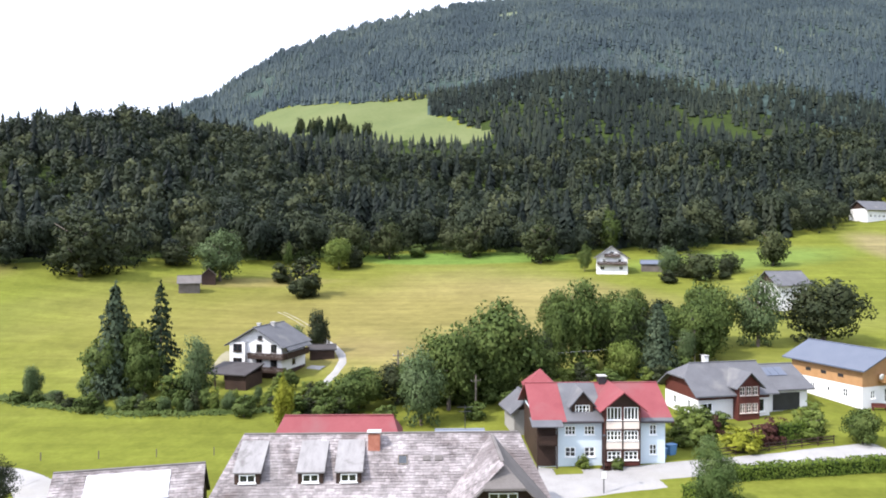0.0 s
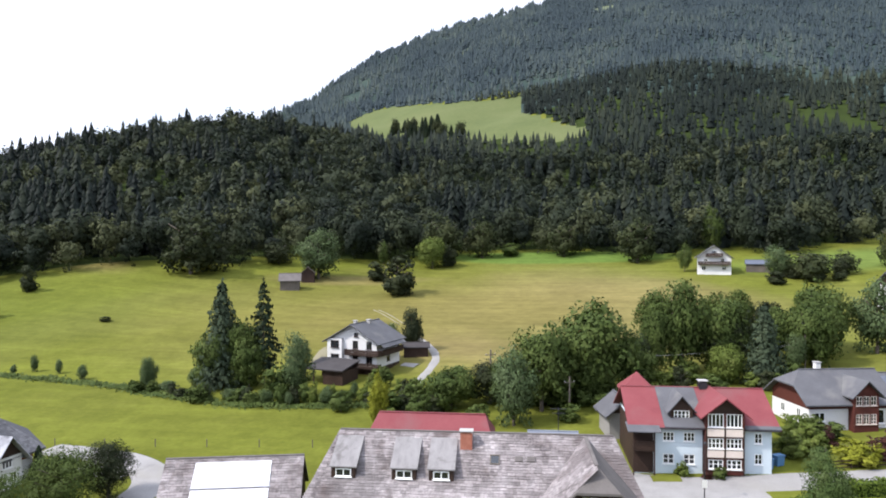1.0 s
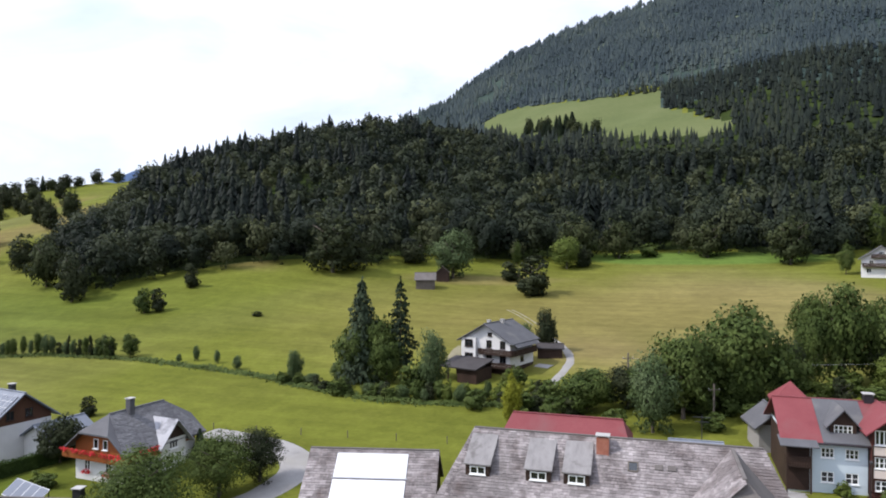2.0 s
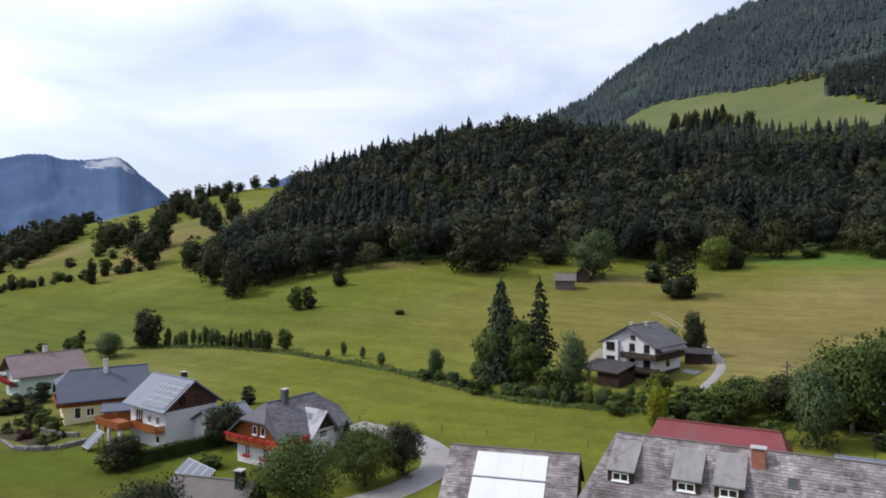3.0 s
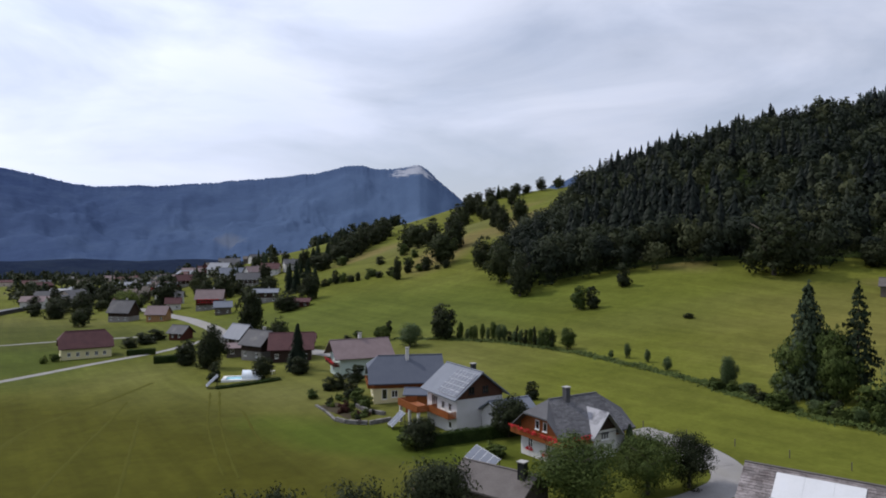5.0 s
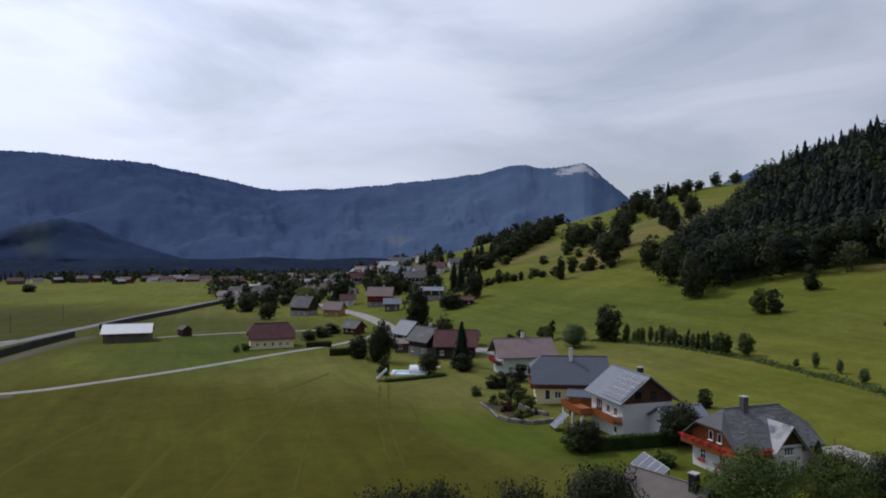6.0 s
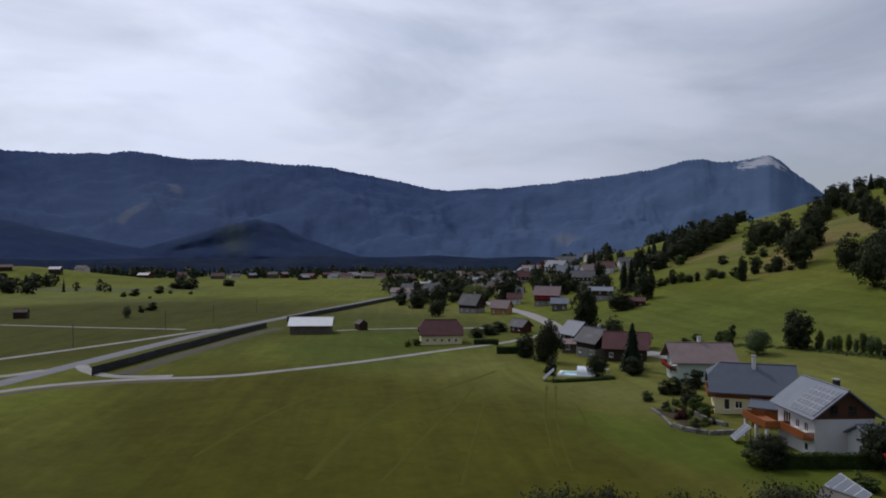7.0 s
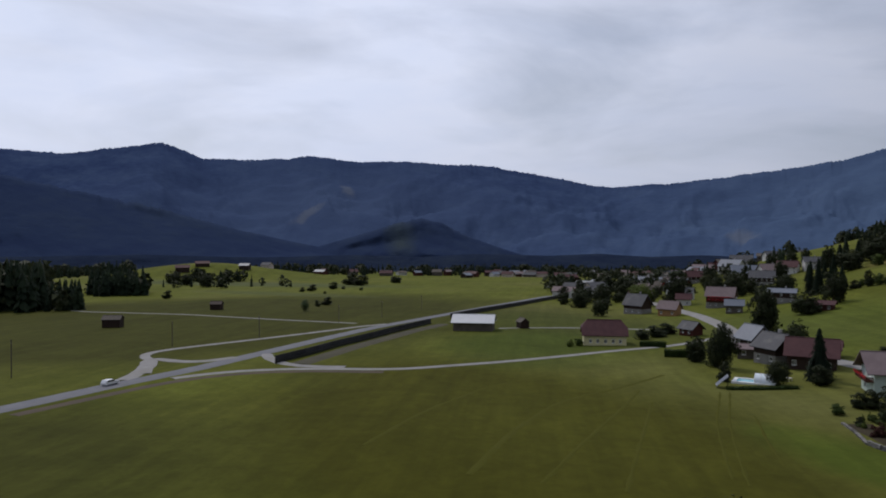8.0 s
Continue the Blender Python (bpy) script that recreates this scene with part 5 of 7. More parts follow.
M_FIELDTRACK = material("pressed_grass", [(0.056, 0.056, 0.008), (0.07, 0.069, 0.012)], 0.95, 0.12, 4.0, 0.2, spec=0.03)
MARKS = [(0.5, [(-150, 52), (-136, 47), (-123, 42), (-109, 38), (-98, 35), (-86, 32)]), (0.5, [(-150, 54), (-136, 49), (-121, 43.5), (-107, 39.5), (-97, 36.5), (-85, 33.5)]), (0.5, [(-128, 50), (-122, 49), (-110, 45), (-100, 43), (-92, 41)]),
         (1.3, [(-89, -1), (-113, 6), (-139, 17), (-155, 33), (-173, 48)]), (0.8, [(-86, 8), (-108, 17), (-135, 29), (-155, 37)]), (0.7, [(-83, 18), (-106, 25), (-122, 30), (-142, 36)]), (1.0, [(-103, -17), (-129, -9), (-156, 4), (-172, 21)])]
for width, line in MARKS:
    ribbon("road_wheelmark", line, width, M_FIELDTRACK, "faint pressed mowing mark in the field", 0.04)

# ---------------------------------------------------------------- foreground farmhouse
farm = house("farmhouse", "long farmhouse under a weathered grey shingle roof", -5.6, 66.5, 2, 29.6, 12, 3.7, 9.6, (M_BROWNWOOD, M_BROWNWOOD, M_BROWNWOOD, M_SHINGLEBASE), 0.9,
             hips=(2.6, 2.8), fr=(0.0, 0.0), wins=[("S", u, 1.0, 1.1, 1.3, 1, 1) for u in (-11, -7, -3, 1)])


def shingle(parent, x0, x1, cut0, cut1, W, eave, ridge, over, seed, mat=None, label="split and weathered grey wooden shingles"):
    """Courses of split shingles on the slope towards -y: overlapping, of uneven width and lift. cut: how far the ends draw in towards the ridge."""
    rng = random.Random(seed)
    run, rise = W / 2 + over, ridge - eave
    length = math.hypot(run, rise)
    n = int(length / 0.3)
    up, nrm = (run / length, rise / length), (-rise / length, run / length)
    v, f = [], []
    for j in range(n):
        t0, t1 = j * length / n, min(length, (j + 1.25) * length / n)
        fr = j / n
        x, end = x0 + cut0 * fr, x1 - cut1 * fr
        while x < end:
            w = min(rng.uniform(0.28, 0.75), end - x + 0.01)
            lift, skew = rng.uniform(0.035, 0.075), rng.uniform(-0.05, 0.03)
            b = len(v)
            for t, o in ((t0 + skew, 0.0), (t0 + skew, lift), (t1, 0.012), (t1, 0.0)):
                y, z = -run + up[0] * t + nrm[0] * (o + 0.005), eave + up[1] * t + nrm[1] * (o + 0.005)
                v += [(x + 0.008, y, z), (x + w - 0.008, y, z)]
            f += [(b, b + 1, b + 3, b + 2), (b + 2, b + 3, b + 5, b + 4), (b, b + 2, b + 4, b + 6), (b + 1, b + 7, b + 5, b + 3)]
            x += w
    ob = part("shingles", mesh_from("shingles", v, f, mat or M_SHINGLE), None, parent, label)
    ob["kind"] = "stuff"


add_patch(M_SHINGLE, (0.105, 0.088, 0.086), (6.5, 62.5), (5.5, 4.5), 0, 0.5, 0.7, 0.7, 2.0)
add_patch(M_SHINGLE, (0.1, 0.09, 0.088), (-16, 62), (3.5, 3.0), 0, 0.5, 0.9, 0.5, 2.2)
FARM = (12, 3.7, 9.6, 0.9)
shingle(farm, -15.7, 15.7, 2.6, 2.8, *FARM, 3)
for u in (-11.9, -6.3, -2.9):
    shed_dormer(farm, Matrix.Translation((u, -4.05, 0)), 2.25, 5.8, 1.45, 3.5, 1.8, M_BROWNWOOD, M_LIDBOARD)
chimney(farm, -0.8, -1.1, 7.6, 9.9, 1.1, M_BRICK, d=0.9)
skylight(farm, slope_pose(*FARM, 1.9, 0.62), 0.9, 1.0)
for u in (4.1, 5.2):
    part("roof_vent", Geo().box(-0.35, 0.35, 0, 0.5, 0.0, 0.14), M_SHINGLEBASE, farm, m=slope_pose(*FARM, u, 0.66))
part("gutter", Geo().bar((-15.1, -7.0, 3.55), (6, -7.0, 3.55), 0.09), M_DARKMETAL, farm)
wing = house("farmhouse_wing", "shingled cross wing with a half-hipped gable", 4.9, 61.3, -88, 8.0, 8.2, 4.6, 9.5, (M_BROWNWOOD, M_BROWNWOOD, M_BROWNWOOD, M_SHINGLEBASE), 0.9, 1.0,
             hips=(0, 1.6), fr=(0.6, 0.65), wins=[("E", 0, 5.6, 2.4, 1.5, 2, 0), ("E", -2, 1.2, 1.1, 1.3, 1, 1), ("E", 2, 1.2, 1.1, 1.3, 1, 1)])
shingle(wing, -5.0, 5.0, 0, 0.6, 8.2, 4.6, 9.5, 0.9, 8)
annex = house("shed", "long shed with shingles and white translucent roof sheets", -28.6, 64.2, 14, 12.4, 10, 3.4, 7.7, (M_BROWNWOOD, M_BROWNWOOD, M_BROWNWOOD, M_SHINGLEBASE), 0.6, 0.3, category="shed")
shingle(annex, -6.5, 6.5, 0, 0, 10, 3.4, 7.7, 0.6, 4)
SHED = (10, 3.4, 7.7, 0.6)
for i, (f, h) in enumerate(((0.12, 2.55), (0.52, 2.75))):
    for j in range(3):
        part("roof_sheet", Geo().box(0.005, 2.355, 0, h, 0.09, 0.13), M_WHITESHEET, annex, "white translucent roof sheet", slope_pose(*SHED, -3.6 + j * 2.36, f))
    part("batten", Geo().box(-0.1, 7.2, -0.12, -0.02, 0.08, 0.14), M_ALU, annex, m=slope_pose(*SHED, -3.6, f))
house("outbuilding", "low outbuilding under a plain red sheet roof", -12.2, 82.6, 1, 13.8, 8.4, 3.2, 6.8, (M_BROWNWOOD, M_BROWNWOOD, M_BROWNWOOD, M_REDROOF), 0.6, 0.5, hips=(1.0, 1.0), fr=(0.35, 0.35), category="barn")
kiosk = house("hut", "small flat-roofed hut with pale sheet roof", 2.0, 79.0, 2, 5.0, 3.4, 5.4, 5.9, (M_OLDWOOD, M_OLDWOOD, M_OLDWOOD, M_LIGHTROOF), 0.3, category="shed")

part("antenna", Geo().bar((0.6, 0, 5.6), (0.6, 0, 8.6), 0.04).bar((-0.3, 0, 8.4), (1.5, 0, 8.4), 0.03).bar((-0.1, 0, 7.9), (1.3, 0, 7.9), 0.03).bar((0.6, -0.5, 8.4), (0.6, 0.5, 8.4), 0.03), M_DARKMETAL, kiosk, "thin roof antenna with cross bars")
# ---------------------------------------------------------------- painted house
W1 = [("S", -3.75, 0.75, 1.25, 1.15, 1, 1), ("S", -1.45, 0.75, 1.25, 1.15, 1, 1), ("S", -3.75, 3.35, 1.25, 1.05, 2, 1), ("S", -1.45, 3.35, 1.25, 1.05, 2, 1),
      ("S", 6.15, 0.95, 0.85, 1.2, 1, 1), ("S", 6.15, 3.3, 0.85, 1.2, 1, 1), ("E", -2, 1.0, 0.9, 1.2, 1, 1), ("E", 2, 3.2, 0.9, 1.2, 1, 1)]
painted = house("painted_house", "pale blue house with red and grey roof and timber bay", 18.8, 88.4, 1.5, 15.2, 11.0, 5.1, 8.5, (M_BLUEWALL, M_BLUEWALL, M_BROWNWOOD, M_REDROOF), 0.8, wins=W1)
PH = (11.0, 5.1, 8.5, 0.8)
part("roof_patch", Geo().box(0, 4.6, 0.0, 7.05, 0.01, 0.07), M_GREYROOF, painted, "grey sheet strip in the red roof", slope_pose(*PH, -4.3, 0.0))
part("eaves_strip", Geo().box(0, 8.2, -0.02, 0.55, 0.01, 0.08), M_GREYROOF, painted, "grey sheet along the eaves", slope_pose(*PH, 0.2, 0.0))
S1 = side("S", 15.2, 11.0)
gable_dormer(painted, S1 @ Matrix.Translation((-2.15, 0.6, 0)), 2.5, 5.3, 6.9, 8.35, 4.5, M_BROWNWOOD, M_GREYROOF, [(0, 5.75, 1.75, 1.0, 3, 1)])
bay = gable_dormer(painted, S1 @ Matrix.Translation((2.2, -1.1, 0)), 4.2, 0.0, 6.9, 8.6, 7.0, M_REDWOOD, M_REDROOF,
                   [(-1.0, 0.65, 1.6, 1.05, 2, 1), (1.0, 0.65, 1.6, 1.05, 2, 1), (-1.0, 2.95, 1.7, 1.15, 3, 1), (1.0, 2.95, 1.7, 1.15, 3, 1), (-1.0, 5.35, 1.7, 1.5, 3, 0), (1.0, 5.35, 1.7, 1.5, 3, 0)], 0.7, M_BROWNWOOD)
for z in (4.3, 1.95):
    for u in (-1.02, 1.02):
        part("panel", Geo().box(u - 0.92, u + 0.92, -0.05, -0.003, z, z + 0.85), M_CREAM, bay, "cream timber panel")
for z in (1.85, 2.82, 4.2, 5.2):
    part("beam", Geo().box(-2.1, 2.1, -0.09, -0.004, z, z + 0.1), M_BROWNWOOD, bay)
for u in (-2.02, 0.0, 2.02):
    part("post", Geo().box(u - 0.08, u + 0.08, -0.08, -0.004, 0, 5.2), M_BROWNWOOD, bay)
# the dark timber loggia at one end: flat dark boards replace its recess
part("loggia", Geo().box(-7.6, -5.45, -0.06, -0.004, -0.3, 4.9), M_BROWNWOOD, painted, "flat dark boards in place of the loggia recess", S1)
balcony(painted, S1, -7.9, -5.5, 2.6, 1.3, M_BROWNWOOD, 0.95)
part("porch_roof", Geo().slab([(-8.6, -2.0, 4.75), (-4.9, -2.0, 4.75), (-4.9, 0.2, 5.35), (-8.6, 0.2, 5.35)], (0, 0, 0.1)), M_GREYROOF, painted, m=S1)
for u in (-7.85, -5.55):
    part("post", Geo().box(u - 0.08, u + 0.08, -1.35, -1.2, -0.3, 4.85), M_BROWNWOOD, painted, m=S1)
part("end_boards", Geo().box(-5.4, 5.4, -0.06, -0.004, -0.3, 5.0), M_BROWNWOOD, painted, "dark boarded gable wall", side("W", 15.2, 11.0))
part("gutter", Geo().bar((-8.3, -0.85, 5.02), (8.3, -0.85, 5.02), 0.08), M_DARKMETAL, painted, m=S1)
house("side_house", "small white house with a grey roof behind", 11.4, 97.4, 100, 5.0, 4.2, 2.9, 5.2, (M_DULLRENDER, M_DULLRENDER, M_BROWNWOOD, M_GREYROOF), 0.7, wins=[("W", 0, 1.6, 1.0, 1.1, 1, 0)])
ribbon("verge_lawn", [(10.8, 80.6), (14, 80.7), (18.4, 81.2)], 2.4, M_GRASS, "narrow strip of lawn before the painted house", 0.26, "lawn")
bin_ = thing("waste_bin", "blue plastic waste bin beside the painted house", "bin", 26.6, 84.8, 20, group="waste bins")
M_BLUEPLASTIC = material("blue_plastic", [(0.06, 0.14, 0.26), (0.08, 0.18, 0.32)], 0.5, 1.0, 6.0, 0.05)
part("body", Geo().slab([(-0.5, -0.35, 0), (0.5, -0.35, 0), (0.58, -0.42, 1.15), (-0.58, -0.42, 1.15)], (0, 0.8, 0)), M_BLUEPLASTIC, bin_)
part("lid", Geo().box(-0.62, 0.62, -0.48, 0.46, 1.15, 1.25), M_BLUEPLASTIC, bin_)
copy_thing(bin_, pose(28.2, 86.0, at_ground(28.2, 86.0), 0, 0, 30))
chimney(painted, 1.4, 0.1, 7.6, 9.2, 0.95, M_DARKMETAL)
part("downpipe", Geo().bar((4.55, -0.1, 0), (4.55, -0.1, 5.2), 0.06).bar((0.05, -0.1, 0), (0.05, -0.1, 5.2), 0.06), M_DARKMETAL, painted, m=S1)
rear = house("rear_wing", "small rear wing with a pointed red roof", 13.5, 96.4, 90, 3.8, 3.6, 6.3, 8.6, (M_RENDER, M_RENDER, M_BROWNWOOD, M_REDROOF), 0.5, hips=(2.4, 2.4), fr=(0.0, 0.0), category="house")

# ---------------------------------------------------------------- grey-roofed house and barn
W2 = [("S", -4.2, 0.9, 1.5, 1.2, 1, 0), ("W", -1.8, 0.9, 1.0, 1.2, 1, 0), ("W", 2.0, 0.9, 0.9, 1.3, 1, 0), ("S", 4.4, 0.5, 1.0, 1.9, 0, 0)]
brown = house("village_house", "white house with red-brown timber gables and grey tiled roof", 40.7, 103.9, 12, 11.4, 8.9, 3.3, 7.1, (M_RENDER, M_REDWOOD, M_REDWOOD, M_GREYROOF), 0.95, hips=(2.2, 0), fr=(0.55, 0.6), split=2.55, wins=W2)
S2 = side("S", 11.4, 8.9)
gable_dormer(brown, S2 @ Matrix.Translation((1.5, -1.2, 0)), 3.4, -0.4, 4.75, 6.4, 6.0, M_REDWOOD, M_GREYROOF,
             [(-1.0, 0.75, 0.85, 1.35, 1, 2), (0, 0.75, 0.85, 1.35, 1, 2), (1.0, 0.75, 0.85, 1.35, 1, 2), (-1.0, 3.2, 0.85, 1.25, 1, 1), (0, 3.2, 0.85, 1.25, 1, 1), (1.0, 3.2, 0.85, 1.25, 1, 1)], 0.6, None, M_CREAM)
chimney(brown, -1.6, 0.3, 6.3, 7.9, 0.7, M_RENDER)
gar = house("carport", "garage wing with grey tiles, roof solar panels and dark opening", 49.6, 106.9, 12, 7.4, 8.4, 3.0, 5.9, (M_RENDER, M_RENDER, M_RENDER, M_GREYROOF), 0.9, 0.6, category="garage",
            wins=[("W", 0, 1.0, 0.8, 1.0, 0, 0)])
# a dark plate on the wall stands for the shade inside the opening
part("opening", Geo().box(-2.1, 2.4, -0.05, -0.004, -0.2, 2.35), M_DARKMETAL, gar, "flat dark plate for the garage opening", side("S", 7.4, 8.4))
for j in range(3):
    part("solar_panel", Geo().box(0.02, 1.28, 0, 1.9, 0.05, 0.11), M_PV, gar, "blue solar collector on the roof", slope_pose(8.4, 3.0, 5.9, 0.9, -2.2 + j * 1.3, 0.52))
W3 = [("S", -5.2, 0.9, 0.8, 1.0, 1, 0), ("S", -2.4, 0.9, 0.8, 1.0, 1, 0), ("S", 0.6, 1.0, 0.5, 0.8, 0, 0), ("S", 3.6, 0.8, 0.9, 1.2, 1, 1), ("E", -2.6, 0.9, 0.9, 1.2, 1, 1), ("E", 0.6, 0.3, 1.9, 2.0, 3, 1),]
barn = house("barn", "barn with white ground floor and honey-brown timber above", 63.8, 109.8, -71.3, 13.0, 9.4, 5.3, 7.9, (M_RENDER, M_HONEYWOOD, M_HONEYWOOD, M_BLUEROOF), 0.95, 1.1, split=2.7, wins=W3, category="barn")
# dark plates on the closed wall give the loft openings' shade
for u in (-3.2, -0.3, 2.8):
    part("loft_opening", Geo().box(u - 0.5, u + 0.5, -0.04, -0.004, 3.6, 4.1), M_DARKMETAL, barn, "flat dark plate for a loft opening", side("S", 13.0, 9.4))
balcony(barn, side("E", 13.0, 9.4), -1.6, 3.6, 3.5, 1.1, M_HONEYWOOD)
part("dish", Geo().bar((-1.9, -0.9, 4.2), (-1.9, -0.75, 4.25), 0.42, 16), M_RENDER, barn, "round white satellite dish", side("E", 13.0, 9.4))
bench = thing("garden_bench", "red garden bench beside the barn wall", "bench", 63.6, 101.6, -10)
part("seat", Geo().box(-1.0, 1.0, -0.25, 0.25, 0.42, 0.5), M_REDWOOD, bench)
part("backrest", Geo().box(-1.0, 1.0, 0.22, 0.3, 0.5, 1.0), M_REDWOOD, bench)
for u in (-0.9, 0.82):
    part("leg", Geo().box(u, u + 0.08, -0.2, 0.25, -0.05, 0.42), M_REDWOOD, bench)

# ---------------------------------------------------------------- chalet on the slope
W4 = [("W", -3.0, 4.4, 1.5, 1.2, 1, 0), ("W", -3.0, 1.8, 1.5, 1.2, 1, 0), ("W", 0.6, 4.3, 1.2, 1.5, 1, 0), ("W", 3.6, 4.3, 1.2, 1.5, 1, 0), ("W", 0.6, 1.7, 1.3, 1.4, 1, 0), ("W", 3.6, 1.7, 1.4, 1.4, 1, 0),
      ("S", -2.0, 4.3, 1.2, 1.3, 1, 0), ("S", 2.0, 4.3, 1.2, 1.3, 1, 0), ("W", 0.8, 6.6, 0.9, 0.7, 0, 0), ("S", 0, 1.6, 1.4, 1.4, 1, 0)]
chalet = house("chalet", "white three-storey chalet with dark wooden balconies and grey roof", -33.2, 134.4, 74, 9.4, 10.4, 5.5, 9.0, (M_BROWNWOOD, M_RENDER, M_RENDER, M_GREYROOF), 1.0, 1.0, split=0.9, wins=W4, paint=M_BROWNWOOD)
C4 = side("W", 9.4, 10.4)
balcony(chalet, C4, -1.2, 6.2, 3.35, 1.2, M_BROWNWOOD, 0.95)
balcony(chalet, C4, -1.2, 6.2, 0.9, 1.2, M_BROWNWOOD, 0.9)
balcony(chalet, side("S", 9.4, 10.4), -4.7, 4.0, 3.35, 1.2, M_BROWNWOOD, 0.95)
part("awning", Geo().slab([(-4.9, -1.7, 4.75), (4.4, -1.7, 4.75), (4.4, -0.9, 5.35), (-4.9, -0.9, 5.35)], (0, 0, 0.1)), M_GREYROOF, chalet, m=side("S", 9.4, 10.4))
part("bay", Geo().box(-5.2, -2.0, -0.7, -0.004, 0.9, 6.1), M_RENDER, chalet, m=C4)
window(chalet, C4 @ Matrix.Translation((-3.5, -0.8, 4.4)), 1.8, 1.4, 1, 0, True, M_BROWNWOOD)
window(chalet, C4 @ Matrix.Translation((-3.5, -0.8, 1.8)), 1.8, 1.4, 1, 0, True, M_BROWNWOOD)
chimney(chalet, -3.0, 0.4, 8.2, 9.3, 0.6)
chimney(chalet, 0.6, -0.5, 7.9, 9.2, 0.7)
cp = thing("carport", "dark wooden carport with a low brown roof", "carport", -37.0, 124.5, -16)
part("roof", Geo().slab([(-4.2, -3.2, 2.4), (4.2, -3.2, 2.4), (4.2, 3.2, 3.5), (-4.2, 3.2, 3.5)], (0, 0, 0.22)), M_DARKROOF, cp)
part("back_wall", Geo().box(-3.9, 3.9, 2.7, 2.85, -0.6, 3.3), M_BROWNWOOD, cp)
part("side_wall", Geo().box(-0.2, 3.9, -2.6, 2.7, -0.6, 2.35), M_BROWNWOOD, cp)
for u in (-3.8, -2.0):
    part("post", Geo().box(u - 0.1, u + 0.1, -2.9, -2.7, -0.6, 2.45), M_BROWNWOOD, cp)
house("wood_shed", "small dark shed beside the chalet drive", -24.6, 143.5, 10, 5.0, 3.0, 2.0, 2.8, (M_BROWNWOOD, M_BROWNWOOD, M_BROWNWOOD, M_DARKROOF), 0.4, category="shed")

# ---------------------------------------------------------------- huts and houses up the meadow
house("hay_hut", "small weathered grey hay hut in the meadow", -77.0, 213.6, 17, 6.0, 4.6, 2.7, 5.0, (M_OLDWOOD, M_OLDWOOD, M_OLDWOOD, M_SHINGLEBASE), 0.5, category="hut", group="hay huts")
house("hay_hut", "small dark brown hay hut under a tree", -75.2, 226.0, 105, 4.6, 4.2, 2.7, 4.8, (M_BROWNWOOD, M_BROWNWOOD, M_BROWNWOOD, M_OLDWOOD), 0.4, category="hut", group="hay huts")
W5 = [("W", -2.6, 3.3, 1.2, 1.2, 1, 0), ("W", 2.6, 3.3, 1.2, 1.2, 1, 0), ("W", 0, 6.0, 1.6, 1.1, 2, 0), ("W", -3.2, 0.7, 1.3, 1.3, 1, 0), ("W", 3.0, 0.7, 1.3, 1.3, 1, 0)]
up = house("hillside_house", "white gabled house with two dark balconies", 59.2, 245.0, 78, 10.8, 10.4, 4.6, 8.9, (M_RENDER, M_RENDER, M_RENDER, M_GREYROOF), 0.9, wins=W5)
balcony(up, side("W", 10.8, 10.4), -4.9, 4.9, 2.6, 1.3, M_BROWNWOOD)
balcony(up, side("W", 10.8, 10.4), -2.6, 2.6, 5.3, 1.1, M_BROWNWOOD)
house("garage", "low grey-roofed garage by the upper house", 73.2, 245.0, -14, 7.0, 5.0, 2.4, 3.7, (M_OLDWOOD, M_OLDWOOD, M_OLDWOOD, M_BLUEROOF), 0.4, category="garage")
g2 = house("grey_house", "white house with a broad grey roof among trees", 90.0, 185.0, 10, 9.0, 8.0, 6.0, 9.6, (M_RENDER, M_RENDER, M_BROWNWOOD, M_GREYROOF), 0.9, wins=[("S", u, z, 1.2, 1.2, 1, 0) for u in (-2.6, 0.2, 2.8) for z in (1.0, 3.8)])
balcony(g2, side("S", 9.0, 8.0), 0.2, 4.3, 3.1, 1.3, M_BROWNWOOD)
house("far_farmhouse", "grey-roofed farmhouse at the forest edge", 215.0, 352.0, 20, 17.0, 10.0, 4.6, 9.4, (M_RENDER, M_RENDER, M_BROWNWOOD, M_GREYROOF), 1.2, wins=[("S", u, 1.0, 1.3, 1.2, 1, 0) for u in (-6, -3, 0, 3, 6)])

# ---------------------------------------------------------------- houses along the lane
W6 = [("W", -2.2, 0.9, 1.0, 1.3, 1, 1), ("W", 1.4, 0.9, 1.0, 1.3, 1, 1), ("W", -0.6, 3.7, 0.8, 1.2, 0, 0), ("W", 1.0, 3.7, 0.8, 1.2, 0, 0), ("S", -3.0, 0.9, 1.0, 1.3, 1, 1), ("S", 0.5, 0.9, 1.0, 1.3, 1, 1)]
orange = house("cottage", "cottage with orange timber gable, flower balcony and grey roof", -65.9, 73.2, 84, 11.4, 8.4, 3.6, 7.7, (M_RENDER, M_ORANGEWOOD, M_ORANGEWOOD, M_GREYROOF), 1.0, hips=(2.4, 2.4), fr=(0.52, 0.52), split=2.7, wins=W6)
shingle(orange, -6.7, 6.7, 2.4, 2.4, 8.4, 3.6, 7.7, 1.0, 12, M_SLATE, "worn grey roof boards in uneven courses")
O6 = side("W", 11.4, 8.4)
balcony(orange, O6, -5.2, 5.2, 2.7, 1.1, M_ORANGEWOOD, 0.9, True)
balcony(orange, side("S", 11.4, 8.4), -5.6, -1.0, 2.7, 1.0, M_ORANGEWOOD, 0.9, True)
flowers(orange, O6, -2.8, -1.6, 0.75, -0.15, 40)
flowers(orange, O6, 0.8, 2.0, 0.75, -0.15, 40)
